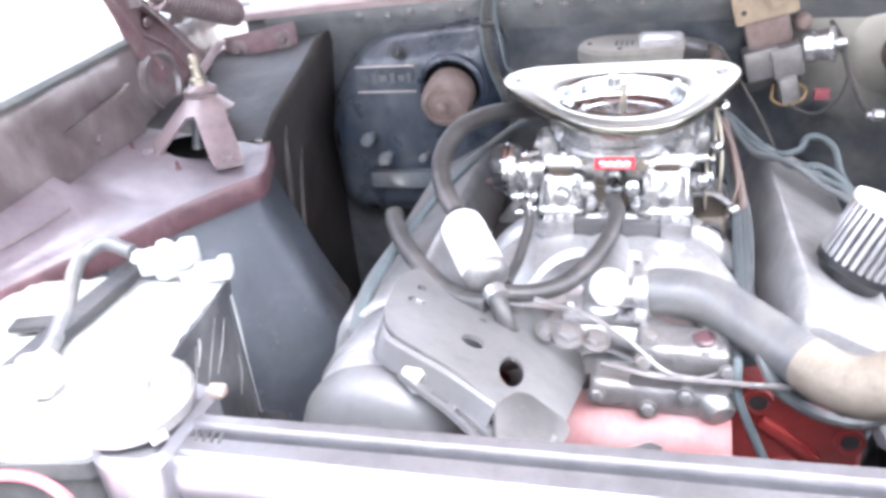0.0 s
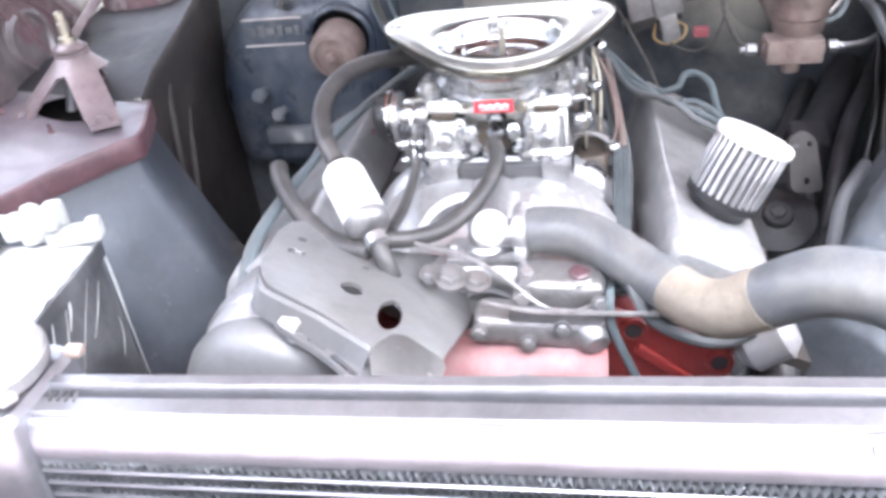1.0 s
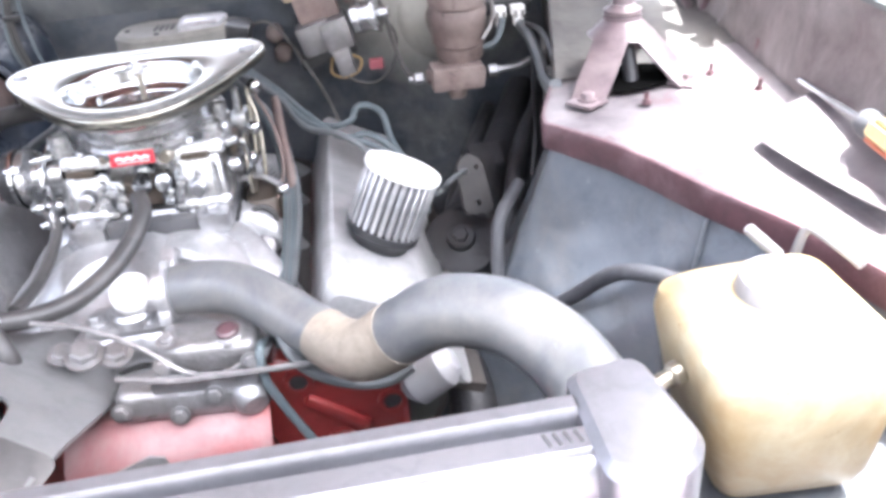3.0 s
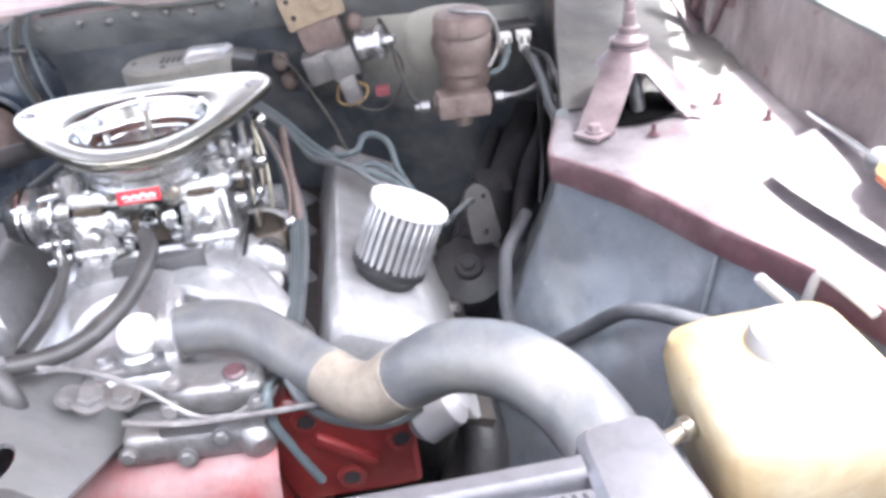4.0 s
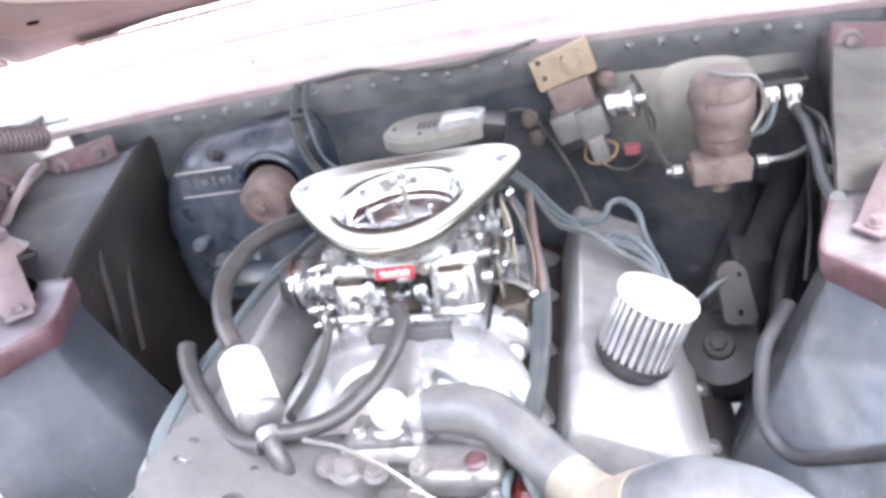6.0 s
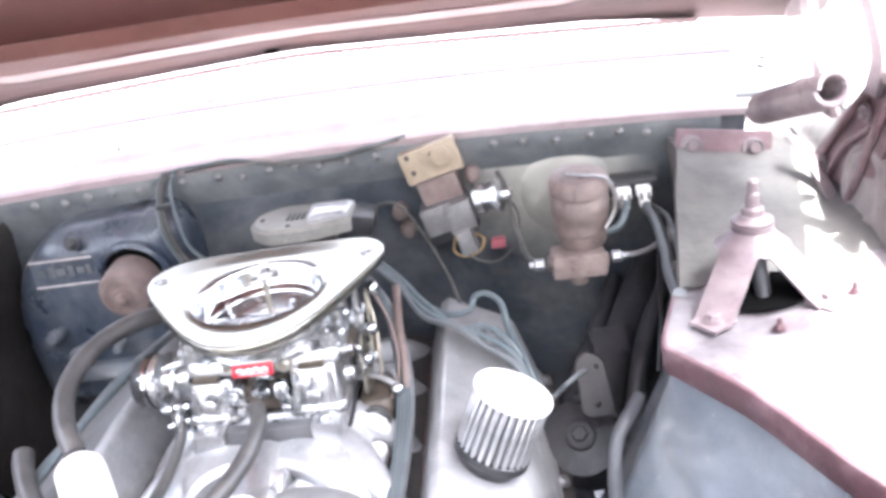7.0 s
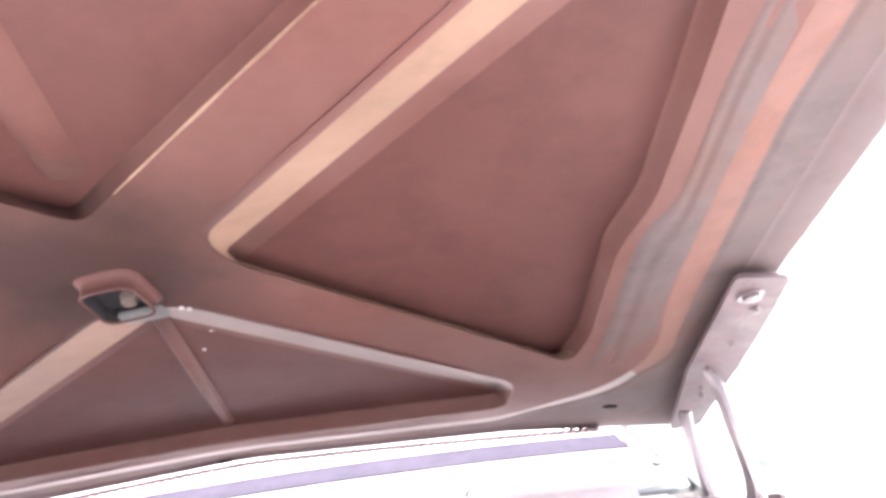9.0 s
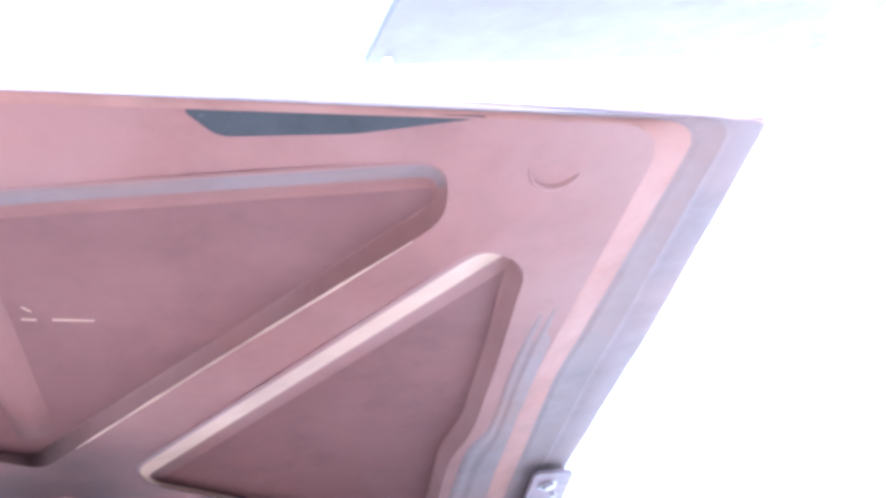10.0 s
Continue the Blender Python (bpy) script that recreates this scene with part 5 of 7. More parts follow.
# water pump and front fittings
bm = B()
box(bm, (0.082, -0.297, 0.764), (0.092, 0.05, 0.034), 0.014, Matrix.Rotation(radians(4), 4, "Y"), 4)
rod(bm, (0.102, -0.3, 0.762), (0.102, -0.303, 0.782), 0.021, 0.018, 22, 0.004)
part("water_pump", bm, PUMP, engine, "grey cast water pump")
bm = B()
box(bm, (0.06, -0.318, 0.73), (0.135, 0.045, 0.036), 0.015, Matrix.Rotation(radians(3), 4, "Y"), 4)
rod(bm, (0.112, -0.325, 0.728), (0.12, -0.345, 0.722), 0.02, 0.017, 20, 0.005)
part("pump_housing", bm, PUMP, engine, "grey cast pump housing")
bm = B()
lathe(bm, [(0.011, 0), (0.011, 0.003), (0.0085, 0.005), (0.0085, 0.003), (0.001, 0.003)], (0.102, -0.303, 0.781), (0, -0.15, 1), 20)
part("red_plug", bm, LIP_RED, engine, "small faded red plug")
bm = B()
loft(bm, [[(x, y, z) for x in (-0.06, 0.0, 0.07, 0.13)] for y, z in ((-0.31, 0.715), (-0.335, 0.712), (-0.362, 0.69), (-0.375, 0.65), (-0.375, 0.5), (-0.31, 0.48))], closed=False)
part("timing_cover", bm, RED_HAZY, engine, "red timing cover with a pale haze put into its colour")
for p, r in (((-0.031, -0.302, 0.776), 0.0125), ((-0.004, -0.3, 0.77), 0.0105), ((-0.052, -0.296, 0.776), 0.0095)):
    bm = B()
    hexbolt(bm, p, (0.2, -0.3, 0.95), r, r * 0.9)
    part("bolt_head", bm, PUMP, engine, "dusty grey bolt head")
for p, d in (((0.05, -0.318, 0.79), (0, -0.3, 1)), ((0.122, -0.332, 0.764), (0.3, -1, 0.3)), ((0.045, -0.331, 0.772), (0, -1, 0.2)), ((0.0, -0.342, 0.735), (0, -1, 0.2)), ((0.05, -0.342, 0.722), (0, -1, 0.2)), ((0.085, -0.342, 0.74), (0, -1, 0.2))):
    bm = B()
    hexbolt(bm, p, d, 0.0065, 0.006)
    part("pump_bolt", bm, STEEL, engine)
bm = B()
plate(bm, rounded([(0.03, 0.748), (0.125, 0.742), (0.128, 0.757), (0.033, 0.764)], 0.006), [], frame_of((0, -0.334, 0), (1, 0, 0), (0, 0, 1)), 0.006)
part("gasket_flange", bm, CAST, engine, "pale flange between pump halves")
bm = B()
rod(bm, (0.262, -0.325, 0.698), (0.31, -0.33, 0.73), 0.024, 0.022, 24, 0.013)
part("dust_cap", bm, CAP_GREY, engine, "greyish plastic cap by the red cylinder head")

# fan, at rest
fan = thing("cooling_fan", (0.03, -0.48, 0.4), "grey cooling fan between engine and radiator", "fan")
bm = B()
lathe(bm, [(0.05, 0), (0.05, 0.02), (0.035, 0.03), (0.02, 0.035), (0.001, 0.035)], (0.03, -0.44, 0.57), (0, -1, 0), 24)
rod(bm, (0.03, -0.34, 0.57), (0.03, -0.44, 0.57), 0.025)
part("hub", bm, STEEL, fan)
for k in range(5):
    a = radians(22 + 72 * k)
    bm = B()
    d, s = Vector((math.cos(a), 0, math.sin(a))), Vector((-math.sin(a), 0, math.cos(a)))
    rows = []
    for f, w, tw_ in ((0.04, 0.025, 0.7), (0.1, 0.045, 0.6), (0.15, 0.055, 0.5), (0.19, 0.05, 0.45), (0.198, 0.04, 0.45)):
        c = Vector((0.03, -0.462, 0.57)) + d * f
        q = (s * math.cos(tw_) + Vector((0, -1, 0)) * math.sin(tw_)) * w
        up = Vector((0, 0.0015, 0))
        rows.append([c - q, c + q, c + q + up, c - q + up])
    loft(bm, rows, closed=True, cap=True)
    part("blade", bm, STEEL, fan)

# ---- valve covers ----
SEC = [(0.156, 0.706), (0.168, 0.716), (0.195, 0.8), (0.206, 0.808), (0.29, 0.764), (0.3, 0.75), (0.328, 0.66), (0.336, 0.65)]
for sx in (1, -1):
    vc = thing("valve_cover", (sx * 0.24, -0.05, 0.66), "tall satin aluminium valve cover", "valve cover", "valve covers")
    bm = B()
    rows = []
    for y, k in ((-0.28, 0.86), (-0.276, 0.96), (-0.27, 0.985), (-0.256, 1.0), (-0.14, 1.0), (-0.134, 0.985), (0.17, 0.985), (0.186, 0.965), (0.19, 0.93)):
        mx, mz = 0.243, 0.675
        rows.append([(sx * (mx + (x - mx) * (0.6 + 0.4 * k)), y, mz + (z - mz) * k) for x, z in [tuple(p) for p in rounded(SEC, 0.005, 3)]])
    loft(bm, rows, closed=True, cap=True)
    part("cover_shell", bm, COVER, vc, sharp=16)
    bm = B()
    lo = [(0.146, 0.714), (0.15, 0.722), (0.35, 0.642), (0.346, 0.63)]
    loft(bm, [[(sx * x, y, z) for x, z in lo] for y in (-0.272, 0.198)], closed=True, cap=True)
    part("flange", bm, INNER_DARK, vc, "dark flange")
    for y in (-0.16, -0.06, 0.05, 0.17):
        bm = B()
        hexbolt(bm, (sx * 0.336, y, 0.65), (sx * 0.4, 0, 0.9), 0.007, 0.008)
        part("bolt", bm, STEEL, vc)

# breather filter on one of them
ax = Vector((0.42, 0.1, 0.9)).normalized()
base = Vector((0.257, -0.172, 0.789))
breather = thing("breather_filter", base, "small round chrome-topped breather filter on the valve cover", "air filter")
bm = B()
lathe(bm, [(0.03, -0.012), (0.036, 0.0), (0.041, 0.004), (0.0415, 0.012), (0.038, 0.014)], base, ax, 32)
part("boot", bm, BLACK, breather, "black rubber boot")
bm = B()
lathe(bm, [(0.036, 0.01), (0.036, 0.078)], base, ax, 48)
part("gauze", bm, FILTER_MESH, breather, "dark pleated gauze")
# white colour stands for the sky reflected in the polished cap
bm = B()
lathe(bm, [(0.041, 0.074), (0.0425, 0.076), (0.0425, 0.081), (0.041, 0.0835), (0.033, 0.084), (0.001, 0.0845)], base, ax, 40)
part("cap", bm, WHITE, breather, "polished cap, its sky reflection put in as white")
rib = B()
box(rib, (0.0375, 0, 0.043), (0.006, 0.0052, 0.064), 0.001, None, 1)
rib = mesh_of("pleat", rib, CAST)
for k in range(28):
    ob = new("pleat", rib)
    ob.parent = breather
    ob.matrix_local = axis_turn(ax) @ Matrix.Rotation(2 * math.pi * k / 28, 4, "Z")

# ---- distributor behind the carburettor ----
dist = thing("distributor", (0, 0.2, 0.78), "dusty beige distributor cap with a coil cover", "distributor")
bm = B()
lathe(bm, [(0.03, -0.12), (0.035, -0.04), (0.055, -0.02), (0.058, 0.0), (0.056, 0.03)], (0.0, 0.205, 0.885), (0, 0, 1), 28)
part("body", bm, BLACK, dist, "black distributor body")
bm = B()
cont = [(-0.064, 0.185), (-0.06, 0.235), (-0.02, 0.262), (0.075, 0.25), (0.1, 0.225), (0.1, 0.18), (0.07, 0.165), (0.03, 0.15), (-0.03, 0.148)]
c0, c1 = rounded(cont, 0.02, 4), rounded(inset(cont, 0.006), 0.018, 4)
loft(bm, [[(p[0], p[1], z) for p in loop] for loop, z in ((c0, 0.932), (c0, 0.948), (c1, 0.953))], closed=True, cap=True)
part("cap", bm, BEIGE, dist)
bm = B()
top = [(0.028, 0.166), (0.082, 0.176), (0.09, 0.226), (0.024, 0.23)]
t0, t1 = rounded(top, 0.006, 3), rounded(inset(top, 0.005), 0.005, 3)
loft(bm, [[(p[0], p[1], z) for p in loop] for loop, z in ((t0, 0.952), (t0, 0.958), (t1, 0.962))], closed=True, cap=True)
part("coil_cover", bm, COVER, dist, "paler raised coil cover")
for i in range(4):
    bm = B()
    box(bm, (0.006 + i * 0.0075 - 0.012, 0.2, 0.9535), (0.0038, 0.026, 0.0018), 0.0005)
    part("slot", bm, DARK_METAL, dist, "dark vent slot")
for x, y in ((-0.045, 0.2), (0.0, 0.165), (0.085, 0.235)):
    bm = B()
    lathe(bm, [(0.004, 0), (0.003, 0.002), (0.0005, 0.0022)], (x, y, 0.953), (0, 0, 1), 10)
    part("screw", bm, DARK_METAL, dist)
bm = B()
box(bm, (0.102, 0.203, 0.936), (0.034, 0.06, 0.03), 0.006, Matrix.Rotation(0.25, 4, "Y"))
part("connector", bm, BLACK, dist, "black connector at the end of the cap")

# ---- carburettor ----
carb = thing("carburettor", (0.004, -0.02, 0.79), "bright polished four-barrel carburettor", "carburettor")


def slotted_screw(bm, at, d, r=0.005, h=0.0035):
    """A cheese-head screw with a slot across it."""
    at, d = Vector(at), Vector(d).normalized()
    lathe(bm, [(r, 0), (r, h * 0.7), (r * 0.86, h), (0.0004, h)], at, d, 14)
    box(bm, at + d * h, (r * 0.35, r * 1.5, r * 0.16), 0, axis_turn(d) @ Matrix.Rotation(at.x * 90, 4, "Z"))
    return bm


def tapered(bm, lo, hi, z0, z1, r=0.006, tip=0.0025):
    """An upright casting between two outlines, with rounded corners and a softened top."""
    a, b = rounded(lo, r, 3), rounded(hi, r, 3)
    c = rounded(inset(hi, tip), r * 0.8, 3)
    loft(bm, [[(p[0], p[1], z) for p in lp] for lp, z in ((a, z0), (a, z0 + 0.002), (b, z1 - tip), (c, z1))], closed=True, cap=True)
    return bm


def nipple(bm, at, d, r=0.0035, n=0.016):
    lathe(bm, [(r * 1.5, 0), (r * 1.5, n * 0.25), (r, n * 0.3), (r, n * 0.6), (r * 1.25, n * 0.7), (r, n * 0.95), (r * 0.5, n)], at, d, 12)
    return bm


# insulator, throttle body and its corner feet
bm = B()
tapered(bm, [(-0.092, -0.108), (0.098, -0.108), (0.098, 0.075), (-0.092, 0.075)], [(-0.092, -0.108), (0.098, -0.108), (0.098, 0.075), (-0.092, 0.075)], 0.79, 0.797, 0.02, 0.001)
part("gasket", bm, BLACK, carb, "dark gasket under the throttle body")
bm = B()
tapered(bm, [(-0.085, -0.1), (0.09, -0.1), (0.09, 0.068), (-0.085, 0.068)], [(-0.08, -0.094), (0.084, -0.094), (0.084, 0.062), (-0.08, 0.062)], 0.797, 0.816, 0.012)
for x, y in ((-0.076, -0.096), (0.08, -0.096), (-0.076, 0.06), (0.08, 0.06)):
    tapered(bm, circle((x, y), 0.0155, 8), circle((x, y), 0.0145, 8), 0.797, 0.811, 0.002, 0.001)
for x in (-0.05, -0.012, 0.02, 0.055):
    rod(bm, (x, -0.094, 0.806), (x, -0.1, 0.806), 0.0055, 0.0045, 12, 0.001)
base = part("throttle_body", bm, CAST, carb, "grey throttle body")
for x, y in ((-0.076, -0.096), (0.08, -0.096), (-0.076, 0.06), (0.08, 0.06)):
    bm = B()
    hexbolt(bm, (x, y, 0.811), (0, 0, 1), 0.0075, 0.007)
    rod(bm, (x, y, 0.815), (x, y, 0.826), 0.0038, 0.0034, 10, 0.0008)
    part("stud_nut", bm, CHROME, base)
# main casting: waist, two front bowls with stepped noses, two rear lobes
bm = B()
tapered(bm, [(-0.055, -0.07), (0.06, -0.07), (0.06, 0.055), (-0.055, 0.055)], [(-0.05, -0.062), (0.055, -0.062), (0.055, 0.05), (-0.05, 0.05)], 0.814, 0.888, 0.01)
part("main_body", bm, CARB, carb)
for s, x0, x1, top in ((-1, -0.089, -0.027, 0.866), (1, 0.033, 0.096, 0.874)):
    bm = B()
    xm = (x0 + x1) / 2
    tapered(bm, [(x0, -0.098), (x1, -0.098), (x1, -0.02), (x0, -0.02)], [(x0 + 0.005, -0.089), (x1 - 0.004, -0.089), (x1 - 0.004, -0.02), (x0 + 0.005, -0.02)], 0.818, top, 0.008)
    tapered(bm, [(x0 - 0.003, -0.102), (x1 + 0.002, -0.102), (x1 + 0.002, -0.02), (x0 - 0.003, -0.02)], [(x0 - 0.003, -0.101), (x1 + 0.002, -0.101), (x1 + 0.002, -0.02), (x0 - 0.003, -0.02)], 0.816, 0.827, 0.012, 0.003)
    for k in range(3):
        x = x0 + 0.012 + (x1 - x0 - 0.024) * k / 2
        tapered(bm, circle((x, -0.094), 0.0045, 8), circle((x, -0.091), 0.0038, 8), 0.826, top - 0.006 - 0.008 * (k == 1), 0.001, 0.001)
    rod(bm, (xm, -0.09, 0.842), (xm, -0.108, 0.842), 0.011, 0.0095, 20, 0.002)
    box(bm, (xm - s * 0.02, -0.098, 0.84), (0.01, 0.014, 0.03), 0.003, Matrix.Rotation(0.25 * s, 4, "Y"))
    bowl = part("float_bowl", bm, CARB, carb)
    bm = B()
    slotted_screw(bm, (xm, -0.108, 0.842), (0, -1, 0), 0.0068, 0.003)
    part("bowl_plug", bm, STEEL, bowl, "slotted plug")
    bm = B()
    tapered(bm, [(x0 + 0.004, -0.02), (x1 - 0.004, -0.02), (x1 - 0.004, 0.062), (x0 + 0.004, 0.062)], [(x0 + 0.009, -0.02), (x1 - 0.009, -0.02), (x1 - 0.009, 0.056), (x0 + 0.009, 0.056)], 0.816, 0.88, 0.01)
    for k in range(4):
        y = -0.01 + 0.02 * k
        xx = x0 + 0.003 if s < 0 else x1 - 0.003
        tapered(bm, circle((xx, y), 0.005, 8), circle((xx - s * 0.003, y), 0.004, 8), 0.82, 0.85 + 0.008 * (k % 2), 0.001, 0.001)
    part("rear_lobe", bm, CARB, carb)
# dark blocks stand for the shade in gaps between the castings
for c, s_ in (((0.003, -0.076, 0.838), (0.05, 0.03, 0.03)), ((-0.058, -0.092, 0.872), (0.03, 0.012, 0.008)), ((0.066, -0.09, 0.8765), (0.03, 0.012, 0.006)), ((-0.093, 0.0, 0.86), (0.008, 0.05, 0.02)), ((0.1, -0.02, 0.862), (0.008, 0.045, 0.018))):
    bm = B()
    box(bm, c, s_, 0.003)
    part("recess", bm, GRIME_AND_SHADE, carb, "dark block standing for a shaded gap")
# air horn: a flat lid with bosses, and the round neck
bm = B()
lid = [(-0.086, -0.088), (-0.03, -0.092), (0.036, -0.092), (0.098, -0.086), (0.102, -0.03), (0.092, 0.05), (0.05, 0.064), (-0.045, 0.064), (-0.084, 0.045), (-0.09, -0.03)]
tapered(bm, lid, inset(lid, 0.003), 0.874, 0.889, 0.012)
lathe(bm, [(0.07, 0), (0.07, 0.006), (0.066, 0.01), (0.066, 0.016), (0.0635, 0.018), (0.0635, 0.034)], (0.006, -0.035, 0.886), (0, 0, 1), 48)
horn = part("air_horn", bm, CARB, carb)
for x, y, r, h in ((-0.078, -0.068, 0.015, 0.024), (-0.082, -0.03, 0.011, 0.016), (0.086, -0.066, 0.014, 0.018), (0.092, -0.03, 0.01, 0.026), (-0.072, 0.03, 0.013, 0.018), (0.08, 0.026, 0.013, 0.02)):
    bm = B()
    lathe(bm, [(r, 0), (r * 0.94, h * 0.6), (r * 0.8, h * 0.62), (r * 0.74, h), (r * 0.4, h), (r * 0.38, h * 0.8), (0.0004, h * 0.8)], (x, y, 0.887), (0, 0, 1), 18)
    part("boss", bm, CARB, horn)
for x, y in ((-0.055, -0.083), (-0.03, -0.086), (0.036, -0.086), (0.062, -0.082), (-0.086, -0.048), (0.097, -0.048), (0.094, 0.0), (-0.086, 0.005), (-0.05, 0.056), (0.055, 0.056)):
    bm = B()
    slotted_screw(bm, (x, y, 0.8885), (0, 0, 1), 0.0052, 0.004)
    part("screw", bm, CHROME, horn)
# black disc in place of the shade down the barrels
bm = B()
lathe(bm, [(0.06, 0), (0.06, 0.001), (0.0004, 0.0012)], (0.006, -0.035, 0.9), (0, 0, 1), 40)
part("throat", bm, BLACK, horn, "black disc standing for the shaded barrels of the carburettor")
for x, y in ((-0.018, -0.058), (0.03, -0.058), (-0.02, -0.01), (0.032, -0.01)):
    bm = B()
    lathe(bm, [(0.022, -0.002), (0.022, 0.007), (0.019, 0.008), (0.0175, 0.003), (0.017, -0.001)], (x, y, 0.902), (0, 0, 1), 28, close=False)
    lathe(bm, [(0.0075, 0.002), (0.0075, 0.009), (0.006, 0.009), (0.0055, 0.002)], (x, y, 0.902), (0, 0, 1), 16, close=False)
    box(bm, (x, y, 0.906), (0.036, 0.004, 0.004), 0.001)
    part("booster", bm, CAST, horn, "bright booster ring in a barrel")
bm = B()
box(bm, (0.006, -0.062, 0.914), (0.1, 0.03, 0.0016), 0.0006, Matrix.Rotation(radians(12), 4, "X"))
part("choke_plate", bm, STEEL, horn, "grey choke plate")
for x, y, h in ((-0.035, -0.03, 0.034), (0.044, -0.034, 0.03)):
    bm = B()
    rod(bm, (x, y, 0.902), (x, y + 0.001, 0.902 + h), 0.0042, 0.0036, 12, 0.001)
    part("vent_post", bm, CHROME, horn, "bright vent tube")
# dull spacer and two square feet where the body stands on the intake
bm = B()
box(bm, (0.01, -0.117, 0.808), (0.1, 0.016, 0.02), 0.002)
part("spacer", bm, ALT_DARK, carb, "dull grey spacer plate")
for x in (-0.058, 0.077):
    bm = B()
    box(bm, (x, -0.118, 0.809), (0.034, 0.024, 0.022), 0.003)
    hexbolt(bm, (x, -0.12, 0.82), (0, 0, 1), 0.0075, 0.008)
    part("foot", bm, CAST, carb)
# badge, inlet and the small plugs round it
bm = B()
box(bm, (0.006, -0.103, 0.89), (0.045, 0.016, 0.013), 0.002, Matrix.Rotation(-0.35, 4, "X"))
part("badge_boss", bm, CARB, carb)
bm = B()
box(bm, (0.006, -0.1115, 0.89), (0.0465, 0.002, 0.0148), 0.0008, Matrix.Rotation(-0.35, 4, "X"))
badge = part("badge", bm, TAG_RED, carb, "red foil badge with a white illegible mark")
bm = B()
sweep(bm, [(-0.0115 + 0.0044 * k, -0.1127 + 0.0003 * (k % 2), 0.8902 + (0.0009 if k % 2 else -0.0009) + (0.001 if k in (0, 5) else 0)) for k in range(9)], 0.0019, 6, 4)
box(bm, (0.007, -0.1142, 0.8865), (0.034, 0.0008, 0.0011), 0)
part("badge_mark", bm, WHITE, badge, "white mark")
bm = B()
rod(bm, (0.036, -0.086, 0.882), (0.036, -0.1, 0.882), 0.0095, 0.0075, 16, 0.002)
part("idle_plug", bm, BRASS, carb, "dull brass plug")
bm = B()
rod(bm, (-0.03, -0.086, 0.885), (-0.03, -0.096, 0.885), 0.0055, 0.005, 6, 0.001)
part("brass_jet", bm, BRASS, carb, "dull brass jet")
bm = B()
lathe(bm, [(0.013, 0), (0.013, 0.009), (0.0115, 0.011)], (0.004, -0.074, 0.862), (0.02, -1, -0.35), 6)
lathe(bm, [(0.008, 0.01), (0.008, 0.02), (0.0105, 0.022), (0.0105, 0.03), (0.006, 0.032)], (0.004, -0.074, 0.862), (0.02, -1, -0.35), 18)
part("fuel_inlet", bm, CHROME, carb, "bright fuel inlet nut")
for x, z, r, d in ((-0.026, 0.849, 0.0085, (-0.2, -1, 0.1)), (-0.022, 0.832, 0.007, (0, -1, -0.2)), (0.026, 0.85, 0.0085, (0.2, -1, 0.1)), (0.03, 0.834, 0.0075, (0.1, -1, -0.2)), (-0.008, 0.825, 0.006, (0, -1, 0))):
    bm = B()
    lathe(bm, [(r * 1.2, -0.012), (r * 1.2, 0), (r, 0.001), (r, 0.008), (r * 0.8, 0.009)], (x, -0.096, z), d, 6)
    slotted_screw(bm, Vector((x, -0.096, z)) + Vector(d).normalized() * 0.009, d, r * 0.75, 0.004)
    part("mixture_screw", bm, CHROME if x > -0.02 else CARB, carb)
for at, d in (((-0.045, -0.1, 0.812), (-0.3, -1, 0)), ((0.012, -0.1, 0.808), (0, -1, -0.1)), ((0.05, -0.1, 0.81), (0.3, -1, 0)), ((-0.092, -0.06, 0.835), (-1, -0.4, 0))):
    bm = B()
    nipple(bm, at, d, 0.0042, 0.018)
    part("vacuum_nipple", bm, BLACK if at[0] == 0.012 else CARB, carb)
# electric choke on the side
bm = B()
lathe(bm, [(0.015, -0.034), (0.017, -0.004), (0.031, 0.0), (0.0315, 0.008)], (-0.113, -0.078, 0.869), (-1, 0, 0), 30)
for a in (0.4, 2.5, 4.6):
    box(bm, (-0.117, -0.078 + 0.032 * math.cos(a), 0.869 + 0.032 * math.sin(a)), (0.01, 0.014, 0.01), 0.003, Matrix.Rotation(a, 4, "X"))
box(bm, (-0.094, -0.07, 0.855), (0.04, 0.022, 0.02), 0.004)
part("choke_housing", bm, CARB, carb)
bm = B()
lathe(bm, [(0.029, 0), (0.029, 0.016), (0.026, 0.022), (0.011, 0.0235), (0.009, 0.027), (0.0004, 0.027)], (-0.121, -0.078, 0.869), (-1, 0, 0), 30)
choke = part("choke_cap", bm, BLACK, carb, "black ribbed choke cap")
for k in range(10):
    a = 0.63 * k
    bm = B()
    box(bm, (-0.132, -0.078 + 0.0285 * math.cos(a), 0.869 + 0.0285 * math.sin(a)), (0.014, 0.003, 0.003), 0.0008, Matrix.Rotation(a, 4, "X"))
    part("rib", bm, BLACK, choke)
bm = B()
lathe(bm, [(0.0255, 0), (0.0335, 0), (0.0335, 0.0045), (0.0295, 0.006), (0.0255, 0.004)], (-0.123, -0.078, 0.869), (-1, 0, 0), 32)
part("retaining_ring", bm, CHROME, choke, "bright choke retaining ring")
for a in (0.4, 2.5, 4.6):
    bm = B()
    slotted_screw(bm, (-0.125, -0.078 + 0.031 * math.cos(a), 0.869 + 0.031 * math.sin(a)), (-1, 0, 0), 0.005, 0.005)
    part("clamp_screw", bm, CHROME, choke)
bm = B()
box(bm, (-0.148, -0.082, 0.852), (0.012, 0.004, 0.008), 0.001)
part("wire_tip", bm, LIP_RED, choke, "tiny red wire tip")
